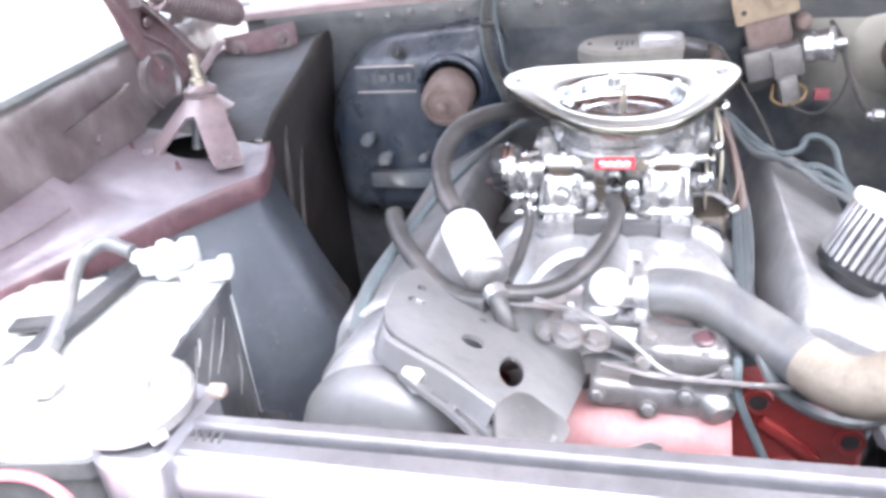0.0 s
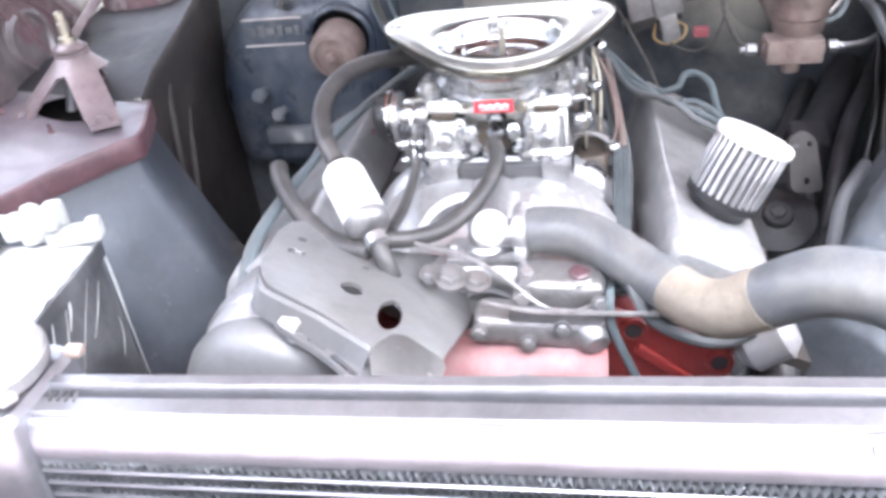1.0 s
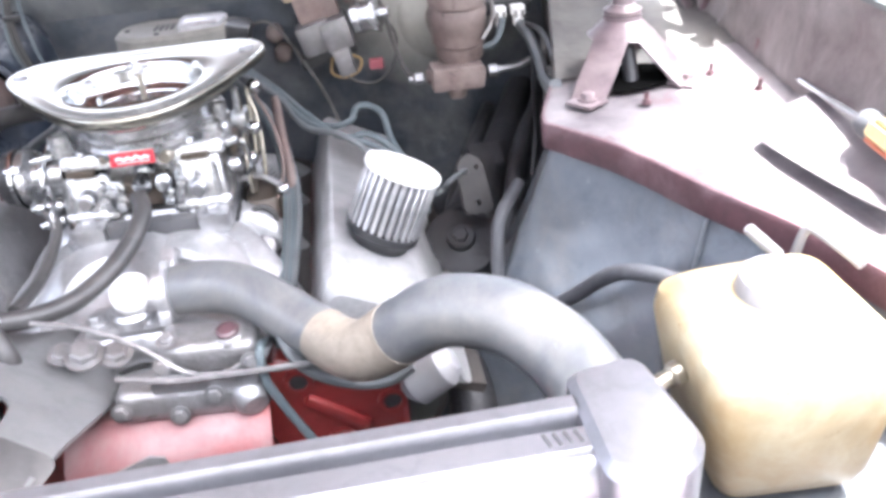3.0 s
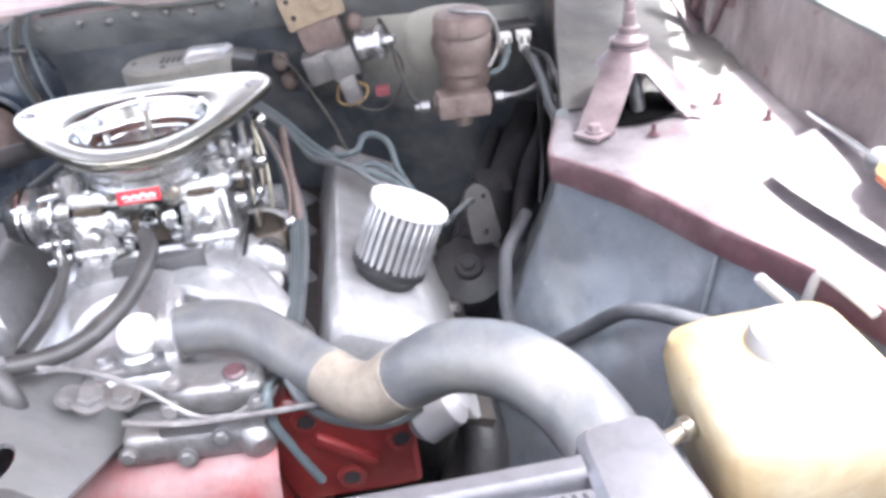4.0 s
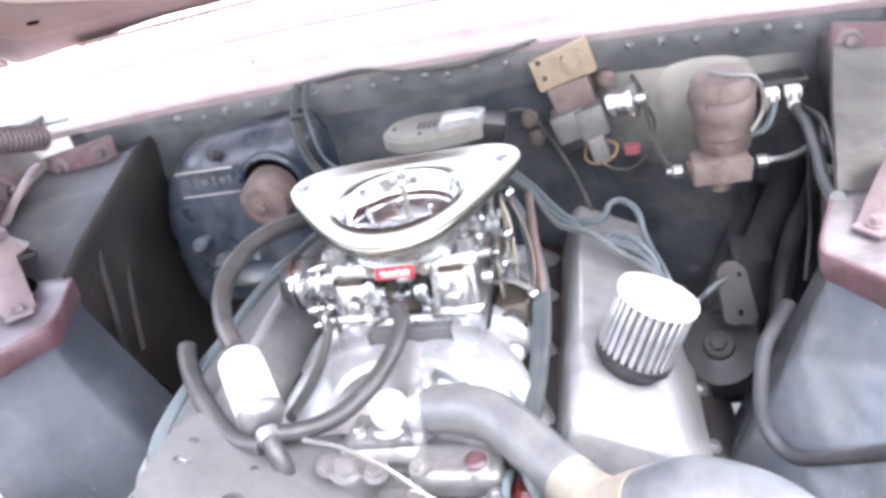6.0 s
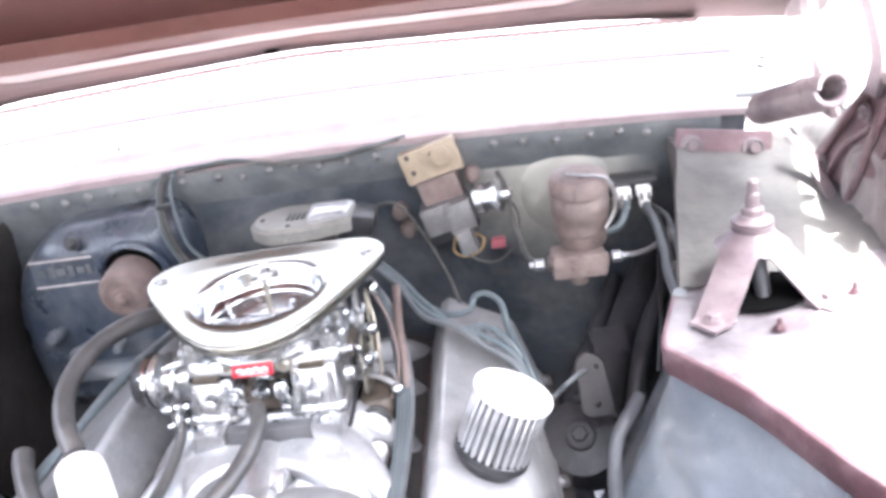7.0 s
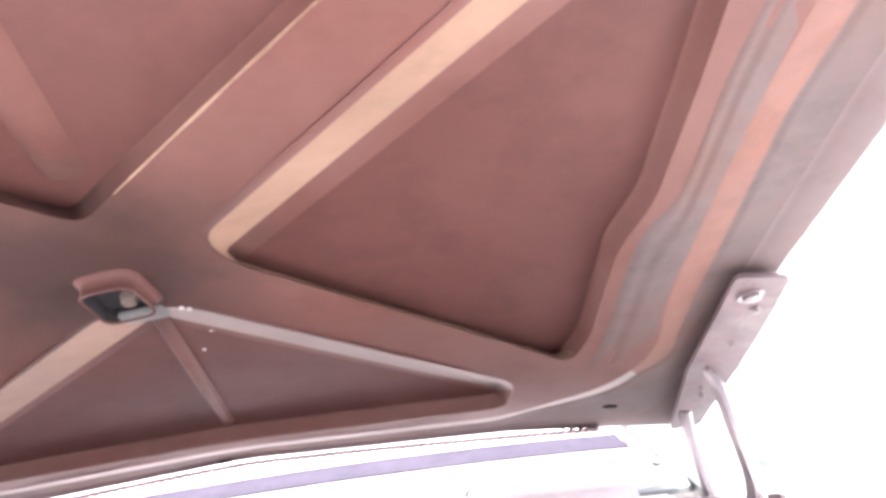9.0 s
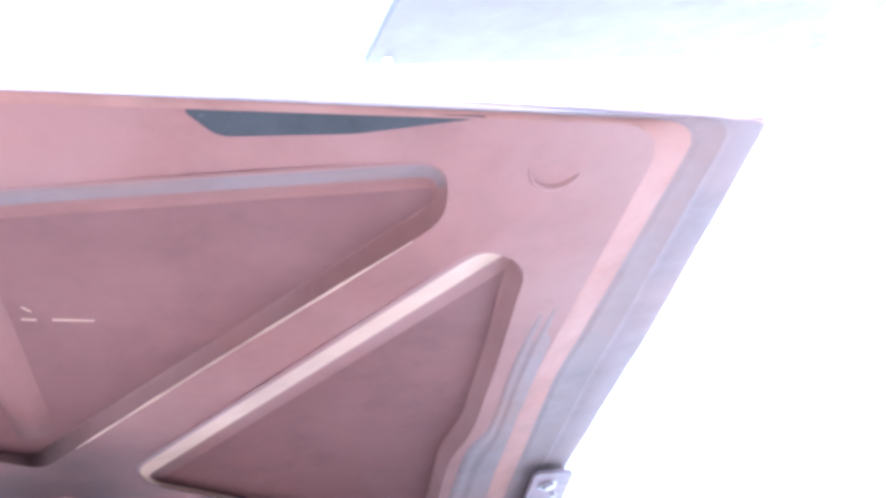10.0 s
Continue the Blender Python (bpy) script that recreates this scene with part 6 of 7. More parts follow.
# links and cams between choke and body
bm = B()
sweep(bm, [(-0.104, -0.1, 0.836), (-0.1, -0.106, 0.85), (-0.096, -0.1, 0.875), (-0.09, -0.075, 0.9), (-0.082, -0.06, 0.906)], 0.0022, 8, 4)
part("choke_rod", bm, CHROME, carb)
for pts, th in (([(-0.118, 0.812), (-0.082, 0.808), (-0.072, 0.826), (-0.085, 0.846), (-0.112, 0.838)], 0.003), ([(-0.1, 0.85), (-0.068, 0.846), (-0.06, 0.868), (-0.088, 0.876)], 0.003)):
    bm = B()
    plate(bm, rounded(pts, 0.007, 3), [circle((sum(p[0] for p in pts) / len(pts), sum(p[1] for p in pts) / len(pts)), 0.0045, 10)], frame_of((-0.1 + th, 0, 0), (0, 1, 0), (0, 0, 1)), th)
    part("choke_lever", bm, CARB, carb, "bright choke lever")
for p0, p1, r in (((-0.118, -0.09, 0.836), (-0.09, -0.084, 0.834), 0.0075), ((-0.112, -0.098, 0.818), (-0.09, -0.09, 0.82), 0.0055), ((-0.11, -0.045, 0.85), (-0.085, -0.045, 0.85), 0.006), ((-0.102, -0.09, 0.892), (-0.085, -0.08, 0.892), 0.0045)):
    bm = B()
    rod(bm, p0, p1, r, None, 14, 0.0015)
    slotted_screw(bm, p0, Vector(p0) - Vector(p1), r * 0.7, 0.004)
    part("spindle", bm, CHROME, carb)
# throttle linkage on the other side
bm = B()
plate(bm, rounded([(-0.055, 0.805), (-0.02, 0.79), (0.006, 0.81), (0.0, 0.852), (-0.02, 0.872), (-0.046, 0.85)], 0.008), [circle((-0.025, 0.83), 0.007, 12), circle((-0.01, 0.85), 0.003, 8)], frame_of((0.112, 0, 0), (0, 1, 0), (0, 0, 1)), 0.0028)
linkage = part("throttle_lever", bm, BRASS, carb, "dull yellow-plated throttle lever")
bm = B()
plate(bm, rounded([(-0.02, 0.84), (0.012, 0.835), (0.022, 0.87), (0.016, 0.915), (0.002, 0.918), (-0.004, 0.88)], 0.006), [circle((0.008, 0.905), 0.003, 8)], frame_of((0.122, 0, 0), (0, 1, 0), (0, 0, 1)), 0.0028)
part("pump_lever", bm, BRASS, linkage, "dull yellow-plated pump lever")
for pts, r, m in (([(0.124, 0.0, 0.908), (0.13, -0.006, 0.885), (0.132, -0.02, 0.85), (0.13, -0.03, 0.815)], 0.0026, BRASS), ([(0.1, -0.028, 0.815), (0.125, -0.03, 0.815), (0.148, -0.034, 0.8)], 0.0045, STEEL), ([(0.128, 0.03, 0.9), (0.146, 0.01, 0.862), (0.152, -0.02, 0.82), (0.14, -0.042, 0.788)], 0.0022, RUST),
                  ([(0.108, -0.06, 0.88), (0.118, -0.062, 0.872), (0.12, -0.058, 0.845), (0.112, -0.05, 0.828)], 0.0022, CHROME)):
    bm = B()
    sweep(bm, pts, r, 8, 4)
    part("link_rod", bm, m, linkage)
# the return spring
a, b = Vector((0.125, 0.0, 0.822)), Vector((0.152, -0.03, 0.79))
bm = B()
turn = axis_turn(b - a).to_3x3()
sweep(bm, [a + turn @ Vector((0.0042 * math.cos(1.05 * k), 0.0042 * math.sin(1.05 * k), (b - a).length * k / 60)) for k in range(61)], 0.0011, 5, 1)
part("return_spring", bm, STEEL, linkage, "small steel return spring")
for p in ((0.149, -0.038, 0.798), (0.126, -0.012, 0.872), (0.117, -0.03, 0.84), (0.132, 0.012, 0.915)):
    bm = B()
    lathe(bm, [(0.006, -0.008), (0.0085, -0.004), (0.0095, 0), (0.0085, 0.004), (0.004, 0.0075), (0.0005, 0.008)], p, (1, -0.4, 0.2), 16)
    part("ball_joint", bm, CHROME, linkage, "bright ball joint")
bm = B()
box(bm, (0.108, 0.014, 0.87), (0.02, 0.036, 0.036), 0.005)
rod(bm, (0.108, 0.014, 0.886), (0.108, 0.014, 0.915), 0.006, 0.005, 12, 0.001)
part("accelerator_pump", bm, CARB, carb)
bm = B()
rod(bm, (0.1, -0.085, 0.858), (0.112, -0.085, 0.858), 0.009, 0.008, 14, 0.002)
rod(bm, (0.098, -0.07, 0.88), (0.112, -0.072, 0.882), 0.006, 0.005, 12, 0.001)
part("side_plug", bm, CARB, carb)

# brown things on that side: cable strap, fitting with a knob
cable("throttle_strap", [(0.143, 0.12, 0.86), (0.147, 0.08, 0.852), (0.152, 0.03, 0.838), (0.158, -0.01, 0.815), (0.16, -0.035, 0.795)], 0.006, RUST, "brown sleeved throttle cable beside the carburettor", "cable", "", 10)
t_ = thing("vacuum_fitting", (0.118, -0.02, 0.74), "brown grimy vacuum fitting beside the carburettor base", "fitting")
bm = B()
tapered(bm, [(0.098, -0.065), (0.145, -0.06), (0.142, 0.02), (0.098, 0.02)], [(0.1, -0.055), (0.14, -0.052), (0.138, 0.015), (0.1, 0.015)], 0.745, 0.793, 0.012)
part("casting", bm, GRIME_AND_SHADE, t_)
# the bore's shade, put in as a shallow dark disc
bm = B()
lathe(bm, [(0.019, 0), (0.019, 0.006), (0.014, 0.007), (0.014, -0.004), (0.0005, -0.005)], (0.12, -0.062, 0.772), (0.1, -1, 0.35), 24)
part("dark_bore", bm, INNER_DARK, t_, "dark disc standing for the shaded bore of the fitting")
bm = B()
lathe(bm, [(0.0165, 0), (0.0175, 0.008), (0.013, 0.014), (0.0125, 0.022), (0.0005, 0.024)], (0.118, -0.085, 0.742), (0.2, -0.7, 0.6), 20)
hexbolt(bm, (0.135, -0.07, 0.735), (0.3, -0.6, 0.7), 0.008, 0.008)
part("knob", bm, PUMP, t_, "dusty tan knob")

# ---- open air-cleaner base on top ----
scoop = thing("air_cleaner_base", (0.01, -0.04, 0.905), "chrome triangular air cleaner base without its lid, with faint rust", "air cleaner")
CIRC = ((Vector((-0.084, 0.014)), 0.062), (Vector((0.1, 0.03)), 0.056), (Vector((0.02, -0.098)), 0.083))
MID = Vector((0.01, -0.042))
# the convex outline round three corner circles
hull = []
for i in range(720):
    d = Vector((math.cos(math.pi * i / 360), math.sin(math.pi * i / 360)))
    reach = [((q[0] - MID).dot(d) + q[1]) for q in CIRC]
    # the sides bulge: a soft maximum over the three circles
    soft = math.log(sum(math.exp(v * 38) for v in reach)) / 38
    share = [math.exp((v - soft) * 38) for v in reach]
    hull.append(MID + sum(((q[0] - MID + d * q[1]) * w for q, w in zip(CIRC, share)), Vector((0, 0))))
NS = 144
cum = [0.0]
for a, b in zip(hull, hull[1:] + hull[:1]):
    cum.append(cum[-1] + (b - a).length)
loop = []
for i in range(NS):
    s = cum[-1] * i / NS
    k = max(j for j in range(len(hull)) if cum[j] <= s)
    loop.append(hull[k].lerp(hull[(k + 1) % len(hull)], (s - cum[k]) / max(1e-9, cum[k + 1] - cum[k])))
ths = [math.atan2(p.y - MID.y, p.x - MID.x) for p in loop]
R_ = lambda k: [MID + (p - MID) * k for p in loop]
C_ = lambda rx, ry: [MID + Vector((rx * math.cos(t), ry * math.sin(t))) for t in ths]
mixl = lambda a, b, f: [p.lerp(q, f) for p, q in zip(a, b)]
# collar with two steps, the bowl's underside, the rolled rim, the gently dished top, the lip and the inner cup
back = lambda line, d: [p + Vector((-0.003, d)) for p in line]
rows = [(back(C_(0.064, 0.064), 0.016), 0.896), (back(C_(0.0645, 0.0645), 0.016), 0.909), (back(C_(0.0675, 0.0675), 0.016), 0.9105), (back(C_(0.0685, 0.0685), 0.015), 0.9165), (back(C_(0.073, 0.073), 0.013), 0.918), (back(C_(0.0745, 0.0745), 0.012), 0.923), (mixl(C_(0.08, 0.08), R_(0.95), 0.3), 0.928), (mixl(C_(0.086, 0.088), R_(0.96), 0.62), 0.9345), (mixl(C_(0.086, 0.088), R_(0.975), 0.9), 0.942),
        (R_(0.985), 0.9455), (R_(0.997), 0.9495), (R_(1.0), 0.9525), (R_(0.996), 0.9555), (R_(0.984), 0.9572), (R_(0.968), 0.957), (mixl(C_(0.078, 0.082), R_(0.95), 0.65), 0.9545), (mixl(C_(0.078, 0.082), R_(0.93), 0.3), 0.9525), (C_(0.079, 0.083), 0.9528),
        (C_(0.0765, 0.0805), 0.9535)]
bm = B()
loft(bm, [[(p.x, p.y, z) for p in line] for line, z in rows], closed=True)
part("pan", bm, SATIN, scoop, sharp=60)
rows = [(C_(0.0765, 0.0805), 0.9536), (C_(0.0745, 0.0785), 0.9525), (C_(0.073, 0.077), 0.948), (C_(0.0715, 0.0755), 0.936), (C_(0.069, 0.073), 0.928), (C_(0.0655, 0.069), 0.9245), (C_(0.063, 0.0655), 0.9235), (C_(0.062, 0.064), 0.918)]
bm = B()
loft(bm, [[(p.x, p.y, z) for p in line] for line, z in rows], closed=True)
part("inner_cup", bm, CHROME, scoop, "mirror-bright inner cup", sharp=60)
for x, y in ((-0.127, 0.01), (0.13, 0.03)):
    bm = B()
    lathe(bm, [(0.0095, 0), (0.0085, 0.0016), (0.005, 0.0018), (0.0045, 0.0004), (0.0005, 0.0004)], (x, y, 0.9552), (0, 0, 1), 20)
    part("stud_hole", bm, STEEL, scoop, "grey stud hole")
for a in (3.35, 0.5, 1.75):
    bm = B()
    c = Vector((MID.x + 0.073 * math.cos(a), MID.y + 0.077 * math.sin(a), 0.951))
    box(bm, c, (0.014, 0.011, 0.004), 0.001, Matrix.Rotation(a, 4, "Z"))
    box(bm, c + Vector((-0.008 * math.cos(a), -0.008 * math.sin(a), -0.006)), (0.003, 0.01, 0.014), 0.001, Matrix.Rotation(a, 4, "Z"))
    slotted_screw(bm, c + Vector((0, 0, 0.002)), (0, 0, 1), 0.004, 0.003)
    part("clip", bm, CHROME, scoop, "bright spring clip")
bm = B()
rod(bm, (0.012, -0.022, 0.905), (0.012, -0.018, 0.962), 0.0034, None, 12)
part("centre_stud", bm, BRASS, scoop, "brass centre stud")
bm = B()
lathe(bm, [(0.0075, 0), (0.0075, 0.006), (0.005, 0.009), (0.0005, 0.0095)], (0.012, -0.018, 0.955), (0, 0, 1), 6)
box(bm, (0.012, -0.018, 0.962), (0.026, 0.004, 0.006), 0.0018)
part("wing_nut", bm, CARB, scoop, "pale wing nut")
bm = B()
box(bm, (0.01, -0.04, 0.921), (0.13, 0.007, 0.004), 0.0015)
part("cross_bar", bm, CHROME, scoop)

# ---- thermostat housing and coolant hose ----
thermo = thing("thermostat_housing", (0.003, -0.235, 0.745), "bright aluminium thermostat housing", "thermostat")
bm = B()
box(bm, (0.0, -0.238, 0.768), (0.085, 0.045, 0.012), 0.004)
lathe(bm, [(0.024, 0), (0.0235, 0.01), (0.02, 0.014)], (0.002, -0.24, 0.77), (0, 0, 1), 26)
rod(bm, (0.002, -0.24, 0.792), (0.05, -0.245, 0.797), 0.0155, 0.0155, 22, 0.002)
part("housing", bm, CAST, thermo, "pale cast housing")
bm = B()
lathe(bm, [(0.0215 * math.cos(a), 0.0215 * math.sin(a)) for a in np.linspace(-1.2, 1.52, 12)], (0.008, -0.243, 0.8), (-0.2, -0.3, 1), 26)
part("dome", bm, WHITE, thermo, "round white dome")
for x in (-0.034, 0.036):
    bm = B()
    hexbolt(bm, (x, -0.243, 0.774), (0, 0, 1), 0.0075, 0.008)
    part("bolt", bm, CAST, thermo)
clamp = thing("hose_clamp", (0.043, -0.243, 0.77), "bright worm-drive clamp on the coolant hose", "clamp")
bm = B()
lathe(bm, [(0.0268, 0), (0.0292, 0.0008), (0.0292, 0.0135), (0.0268, 0.0142)], (0.036, -0.243, 0.797), (1, -0.08, 0.1), 36)
lathe(bm, [(0.0295, 0.003), (0.0302, 0.0035), (0.0302, 0.0105), (0.0295, 0.011)], (0.036, -0.243, 0.797), (1, -0.08, 0.1), 36)
part("band", bm, CAST, clamp, "bright slotted steel band")
bm = B()
box(bm, (0.046, -0.226, 0.824), (0.014, 0.024, 0.012), 0.003, Matrix.Rotation(0.5, 4, "X"))
rod(bm, (0.046, -0.247, 0.83), (0.046, -0.206, 0.818), 0.0042, None, 12)
lathe(bm, [(0.0062, 0), (0.0062, 0.006), (0.005, 0.007)], (0.046, -0.206, 0.818), (0, 1, -0.3), 6)
part("screw_housing", bm, CAST, clamp, "bright screw housing")
bm = B()
box(bm, (0.041, -0.268, 0.786), (0.012, 0.016, 0.02), 0.003, Matrix.Rotation(-0.4, 4, "X"))
part("band_tail", bm, CAST, clamp, "loose tail of the band")
hose = thing("coolant_hose", (0.2, -0.35, 0.76), "thick grey-black rubber coolant hose in an S bend", "hose")
bm = B()
sweep(bm, [(0.042, -0.243, 0.797), (0.08, -0.246, 0.799), (0.115, -0.256, 0.795), (0.15, -0.285, 0.787), (0.185, -0.325, 0.782), (0.225, -0.37, 0.781)], [0.0255, 0.0262, 0.0262, 0.0258, 0.0255, 0.0255], 26, 8)
part("engine_end", bm, HOSE, hose)
bm = B()
sweep(bm, [(0.192, -0.333, 0.782), (0.206, -0.352, 0.782), (0.23, -0.378, 0.792), (0.26, -0.4, 0.822)], [0.0261, 0.0264, 0.0274, 0.0284], 26, 6)
part("sleeve", bm, TAN, hose, "dusty tan joining sleeve")
bm = B()
sweep(bm, [(0.206, -0.352, 0.782), (0.23, -0.378, 0.792), (0.26, -0.4, 0.822), (0.296, -0.42, 0.85), (0.336, -0.447, 0.858), (0.364, -0.482, 0.854), (0.379, -0.52, 0.848), (0.384, -0.57, 0.846)], [0.0255, 0.026, 0.0276, 0.0288, 0.029, 0.029, 0.0288, 0.0285], 26, 8)
part("radiator_end", bm, HOSE, hose)

# ---- fuel filter and fuel hoses ----
filt = thing("fuel_filter", (-0.135, -0.25, 0.81), "white fuel filter canister with steel ends", "fuel filter")
a, b = Vector((-0.163, -0.205, 0.862)), Vector((-0.112, -0.284, 0.822))
d, n = (b - a).normalized(), (b - a).length
bm = B()
lathe(bm, [(0.008, 0.0), (0.017, 0.004), (0.0235, 0.012), (0.0245, 0.02), (0.0245, n - 0.018), (0.022, n - 0.012)], a, d, 28)
part("canister", bm, WHITE, filt)
bm = B()
lathe(bm, [(0.0252, n - 0.02), (0.0252, n - 0.012), (0.02, n - 0.004), (0.01, n)], a, d, 28)
part("end_fitting", bm, STEEL, filt, "grey steel end fitting")
bm = B()
lathe(bm, [(0.0125, -0.006), (0.0125, 0.006)], b + d * 0.012, d, 20)
part("clamp", bm, CAST, filt, "bright hose clamp")
cable("fuel_hose", [(0.0045, -0.125, 0.85), (0.011, -0.15, 0.842), (0.002, -0.185, 0.827), (-0.016, -0.22, 0.815), (-0.041, -0.255, 0.809), (-0.07, -0.278, 0.811), (-0.1, -0.288, 0.815)], 0.0098, RUBBER, "black rubber fuel hose from filter to carburettor", "hose", "fuel hoses", 14, 8)
cable("fuel_hose", [(-0.166, -0.2, 0.865), (-0.186, -0.17, 0.886), (-0.195, -0.13, 0.905), (-0.188, -0.08, 0.918), (-0.165, -0.035, 0.922), (-0.13, 0.0, 0.918), (-0.09, 0.04, 0.905)], 0.0112, RUBBER, "black rubber hose arching from the filter towards the carburettor", "hose", "fuel hoses", 14, 8)
cable("fuel_hose", [(-0.255, -0.156, 0.842), (-0.248, -0.175, 0.834), (-0.225, -0.21, 0.822), (-0.19, -0.25, 0.812), (-0.15, -0.285, 0.806), (-0.115, -0.295, 0.806)], 0.0112, RUBBER, "short black rubber hose with an open end", "hose", "fuel hoses", 14, 8)
cable("fuel_hose", [(-0.11, -0.288, 0.818), (-0.101, -0.301, 0.808), (-0.093, -0.31, 0.792), (-0.09, -0.312, 0.765)], 0.0105, RUBBER, "black rubber hose running down under the bracket", "hose", "fuel hoses", 14, 8)
cable("thin_pipe", [(-0.064, -0.305, 0.821), (-0.018, -0.312, 0.812), (0.026, -0.325, 0.793), (0.063, -0.335, 0.765), (0.094, -0.335, 0.757), (0.119, -0.33, 0.763)], 0.0026, PUMP, "thin grey steel pipe across the front of the engine", "pipe", "front pipes")
cable("thin_pipe", [(0.005, -0.34, 0.772), (0.04, -0.345, 0.767), (0.067, -0.345, 0.763), (0.13, -0.345, 0.762), (0.2, -0.34, 0.758)], 0.003, PUMP, "thin grey steel pipe above the water pump", "pipe", "front pipes")
cable("vent_tube", [(-0.104, -0.245, 0.8), (-0.104, -0.215, 0.795), (-0.101, -0.18, 0.795), (-0.098, -0.14, 0.803), (-0.096, -0.11, 0.818), (-0.105, -0.095, 0.835)], 0.0065, RUBBER, "thin black vacuum tube beside the filter", "tube")

# ---- alternator and its bracket ----
alt = thing("alternator", (-0.195, -0.36, 0.65), "grey alternator with a fluted aluminium case", "alternator")
c = Vector((-0.195, -0.465, 0.735))
bm = B()
lathe(bm, [(0.045, 0.0), (0.05, 0.0), (0.053, 0.004), (0.066, 0.01), (0.077, 0.02), (0.08, 0.03), (0.08, 0.075), (0.083, 0.077), (0.083, 0.098), (0.08, 0.1), (0.078, 0.15), (0.07, 0.175), (0.05, 0.185)], c, (0, 1, 0), 44)
part("case", bm, CAST, alt)
# darker than the case: weak light on the front face put into the colour
bm = B()
lathe(bm, [(0.047, -0.002), (0.056, 0.001), (0.069, 0.008), (0.079, 0.02), (0.082, 0.034), (0.0815, 0.04)], c, (0, 1, 0), 44, close=False)
part("front_cover", bm, ALT_DARK, alt, "front cover, coloured darker for its shaded face")
bm = B()
lathe(bm, [(0.046, 0.005), (0.046, -0.004), (0.042, -0.008), (0.036, -0.003), (0.036, -0.012), (0.02, -0.014), (0.02, -0.03), (0.001, -0.03)], c, (0, 1, 0), 36)
part("pulley", bm, ALT_DARK, alt, "dark grey pulley")
bm = B()
rod(bm, (-0.215, -0.33, 0.8), (-0.235, -0.37, 0.79), 0.011, 0.009, 12, 0.002)
part("lug", bm, CAST, alt)

BM_ = frame_of((-0.095, -0.355, 0.797), (0.928, 0, -0.372), (-0.073, 0.981, -0.181))
brk = thing("alternator_bracket", (-0.05, -0.35, 0.76), "dusty grey steel alternator bracket plate with oval holes", "bracket")
bm = B()
outl = [(-0.12, 0.058), (-0.108, 0.1), (-0.09, 0.104), (0.0, 0.094), (0.045, 0.125), (0.07, 0.132), (0.106, 0.073), (0.089, -0.02), (0.068, -0.122), (0.026, -0.14), (0.012, -0.11), (-0.04, -0.085), (-0.098, -0.066), (-0.114, -0.03)]
holes = [circle((0.019, -0.05), 0.012, 18, 2.5), circle((-0.023, -0.022), 0.0115, 16, 1.1), circle((-0.02, 0.032), 0.0048, 12), circle((0.011, 0.041), 0.0075, 14, 1.2), circle((-0.091, 0.018), 0.008, 14, 0.8), circle((-0.092, 0.052), 0.006, 12), circle((-0.045, 0.07), 0.0045, 12)]
plate(bm, rounded(outl, [0.015, 0.015, 0.01, 0.02, 0.02, 0.012, 0.02, 0.05, 0.012, 0.012, 0.02, 0.04, 0.015, 0.02], 4), holes, BM_, 0.005, lambda p: -1.6 * max(0.0, p[0] - 0.045) ** 2 * 6 - 0.5 * max(0.0, -0.09 - p[1]) ** 1.2 - 0.35 * max(0.0, -0.104 - p[1]))
part("plate", bm, BRACKET, brk)
# dark sheet laid over the bent tip in place of its shade
bm = B()
plate(bm, rounded([(0.012, -0.112), (0.025, -0.144), (0.072, -0.127), (0.083, -0.09), (0.03, -0.083)], 0.01, 4), [], BM_, 0.001, lambda p: 0.0065 - 1.6 * max(0.0, p[0] - 0.045) ** 2 * 6 - 0.5 * max(0.0, -0.09 - p[1]) ** 1.2 - 0.35 * max(0.0, -0.104 - p[1]))
part("tip_shade", bm, RUBBER, brk, "dark sheet for the shade on the plate's bent tip")
# the fold faces forward; its shade is put in as darker metal
bm = B()
rib_ = [(-0.112, -0.03), (-0.098, -0.068), (-0.04, -0.088), (0.012, -0.113)]
line = smooth_line([BM_ @ Vector((x, y, 0.003)) for x, y in rib_], 6)
nrm = BM_.to_3x3().col[2]
fwd = -BM_.to_3x3().col[1]
loft(bm, [[p, p + fwd * 0.004 - nrm * 0.003, p + fwd * 0.006 - nrm * 0.026, p + fwd * 0.002 - nrm * 0.026] for p in line], closed=True, cap=True)
part("folded_edge", bm, ALT_DARK, brk, "folded front edge, coloured darker for its shade")
bm = B()
arm = [(-0.09, -0.066), (-0.078, -0.058), (-0.03, -0.078), (0.018, -0.112), (0.026, -0.138), (0.014, -0.146), (-0.03, -0.112), (-0.08, -0.088)]
slots = [rounded([(-0.048, -0.09), (-0.03, -0.097), (-0.032, -0.104), (-0.05, -0.097)], 0.003), rounded([(-0.022, -0.103), (0.012, -0.128), (0.008, -0.135), (-0.026, -0.11)], 0.003)]
AM = BM_ @ Matrix.Translation((0.006, -0.002, -0.024))
plate(bm, rounded(arm, 0.01, 4), slots, AM, 0.005)
part("slotted_arm", bm, ALT_DARK, brk, "slotted adjusting arm")
bm = B()
p = AM @ Vector((-0.065, -0.072, 0.004))
hexbolt(bm, p, (-0.1, -0.75, 0.65), 0.0125, 0.016)
rod(bm, p, p + Vector((0.006, 0.05, -0.04)), 0.007)
part("clamp_bolt", bm, STEEL, brk, "grey hexagon clamp bolt")
for x, y in ((-0.091, 0.018), (0.06, 0.11)):
    bm = B()
    hexbolt(bm, BM_ @ Vector((x + 0.004, y, 0.003)), nrm, 0.006, 0.006)
    part("bolt", bm, STEEL, brk)

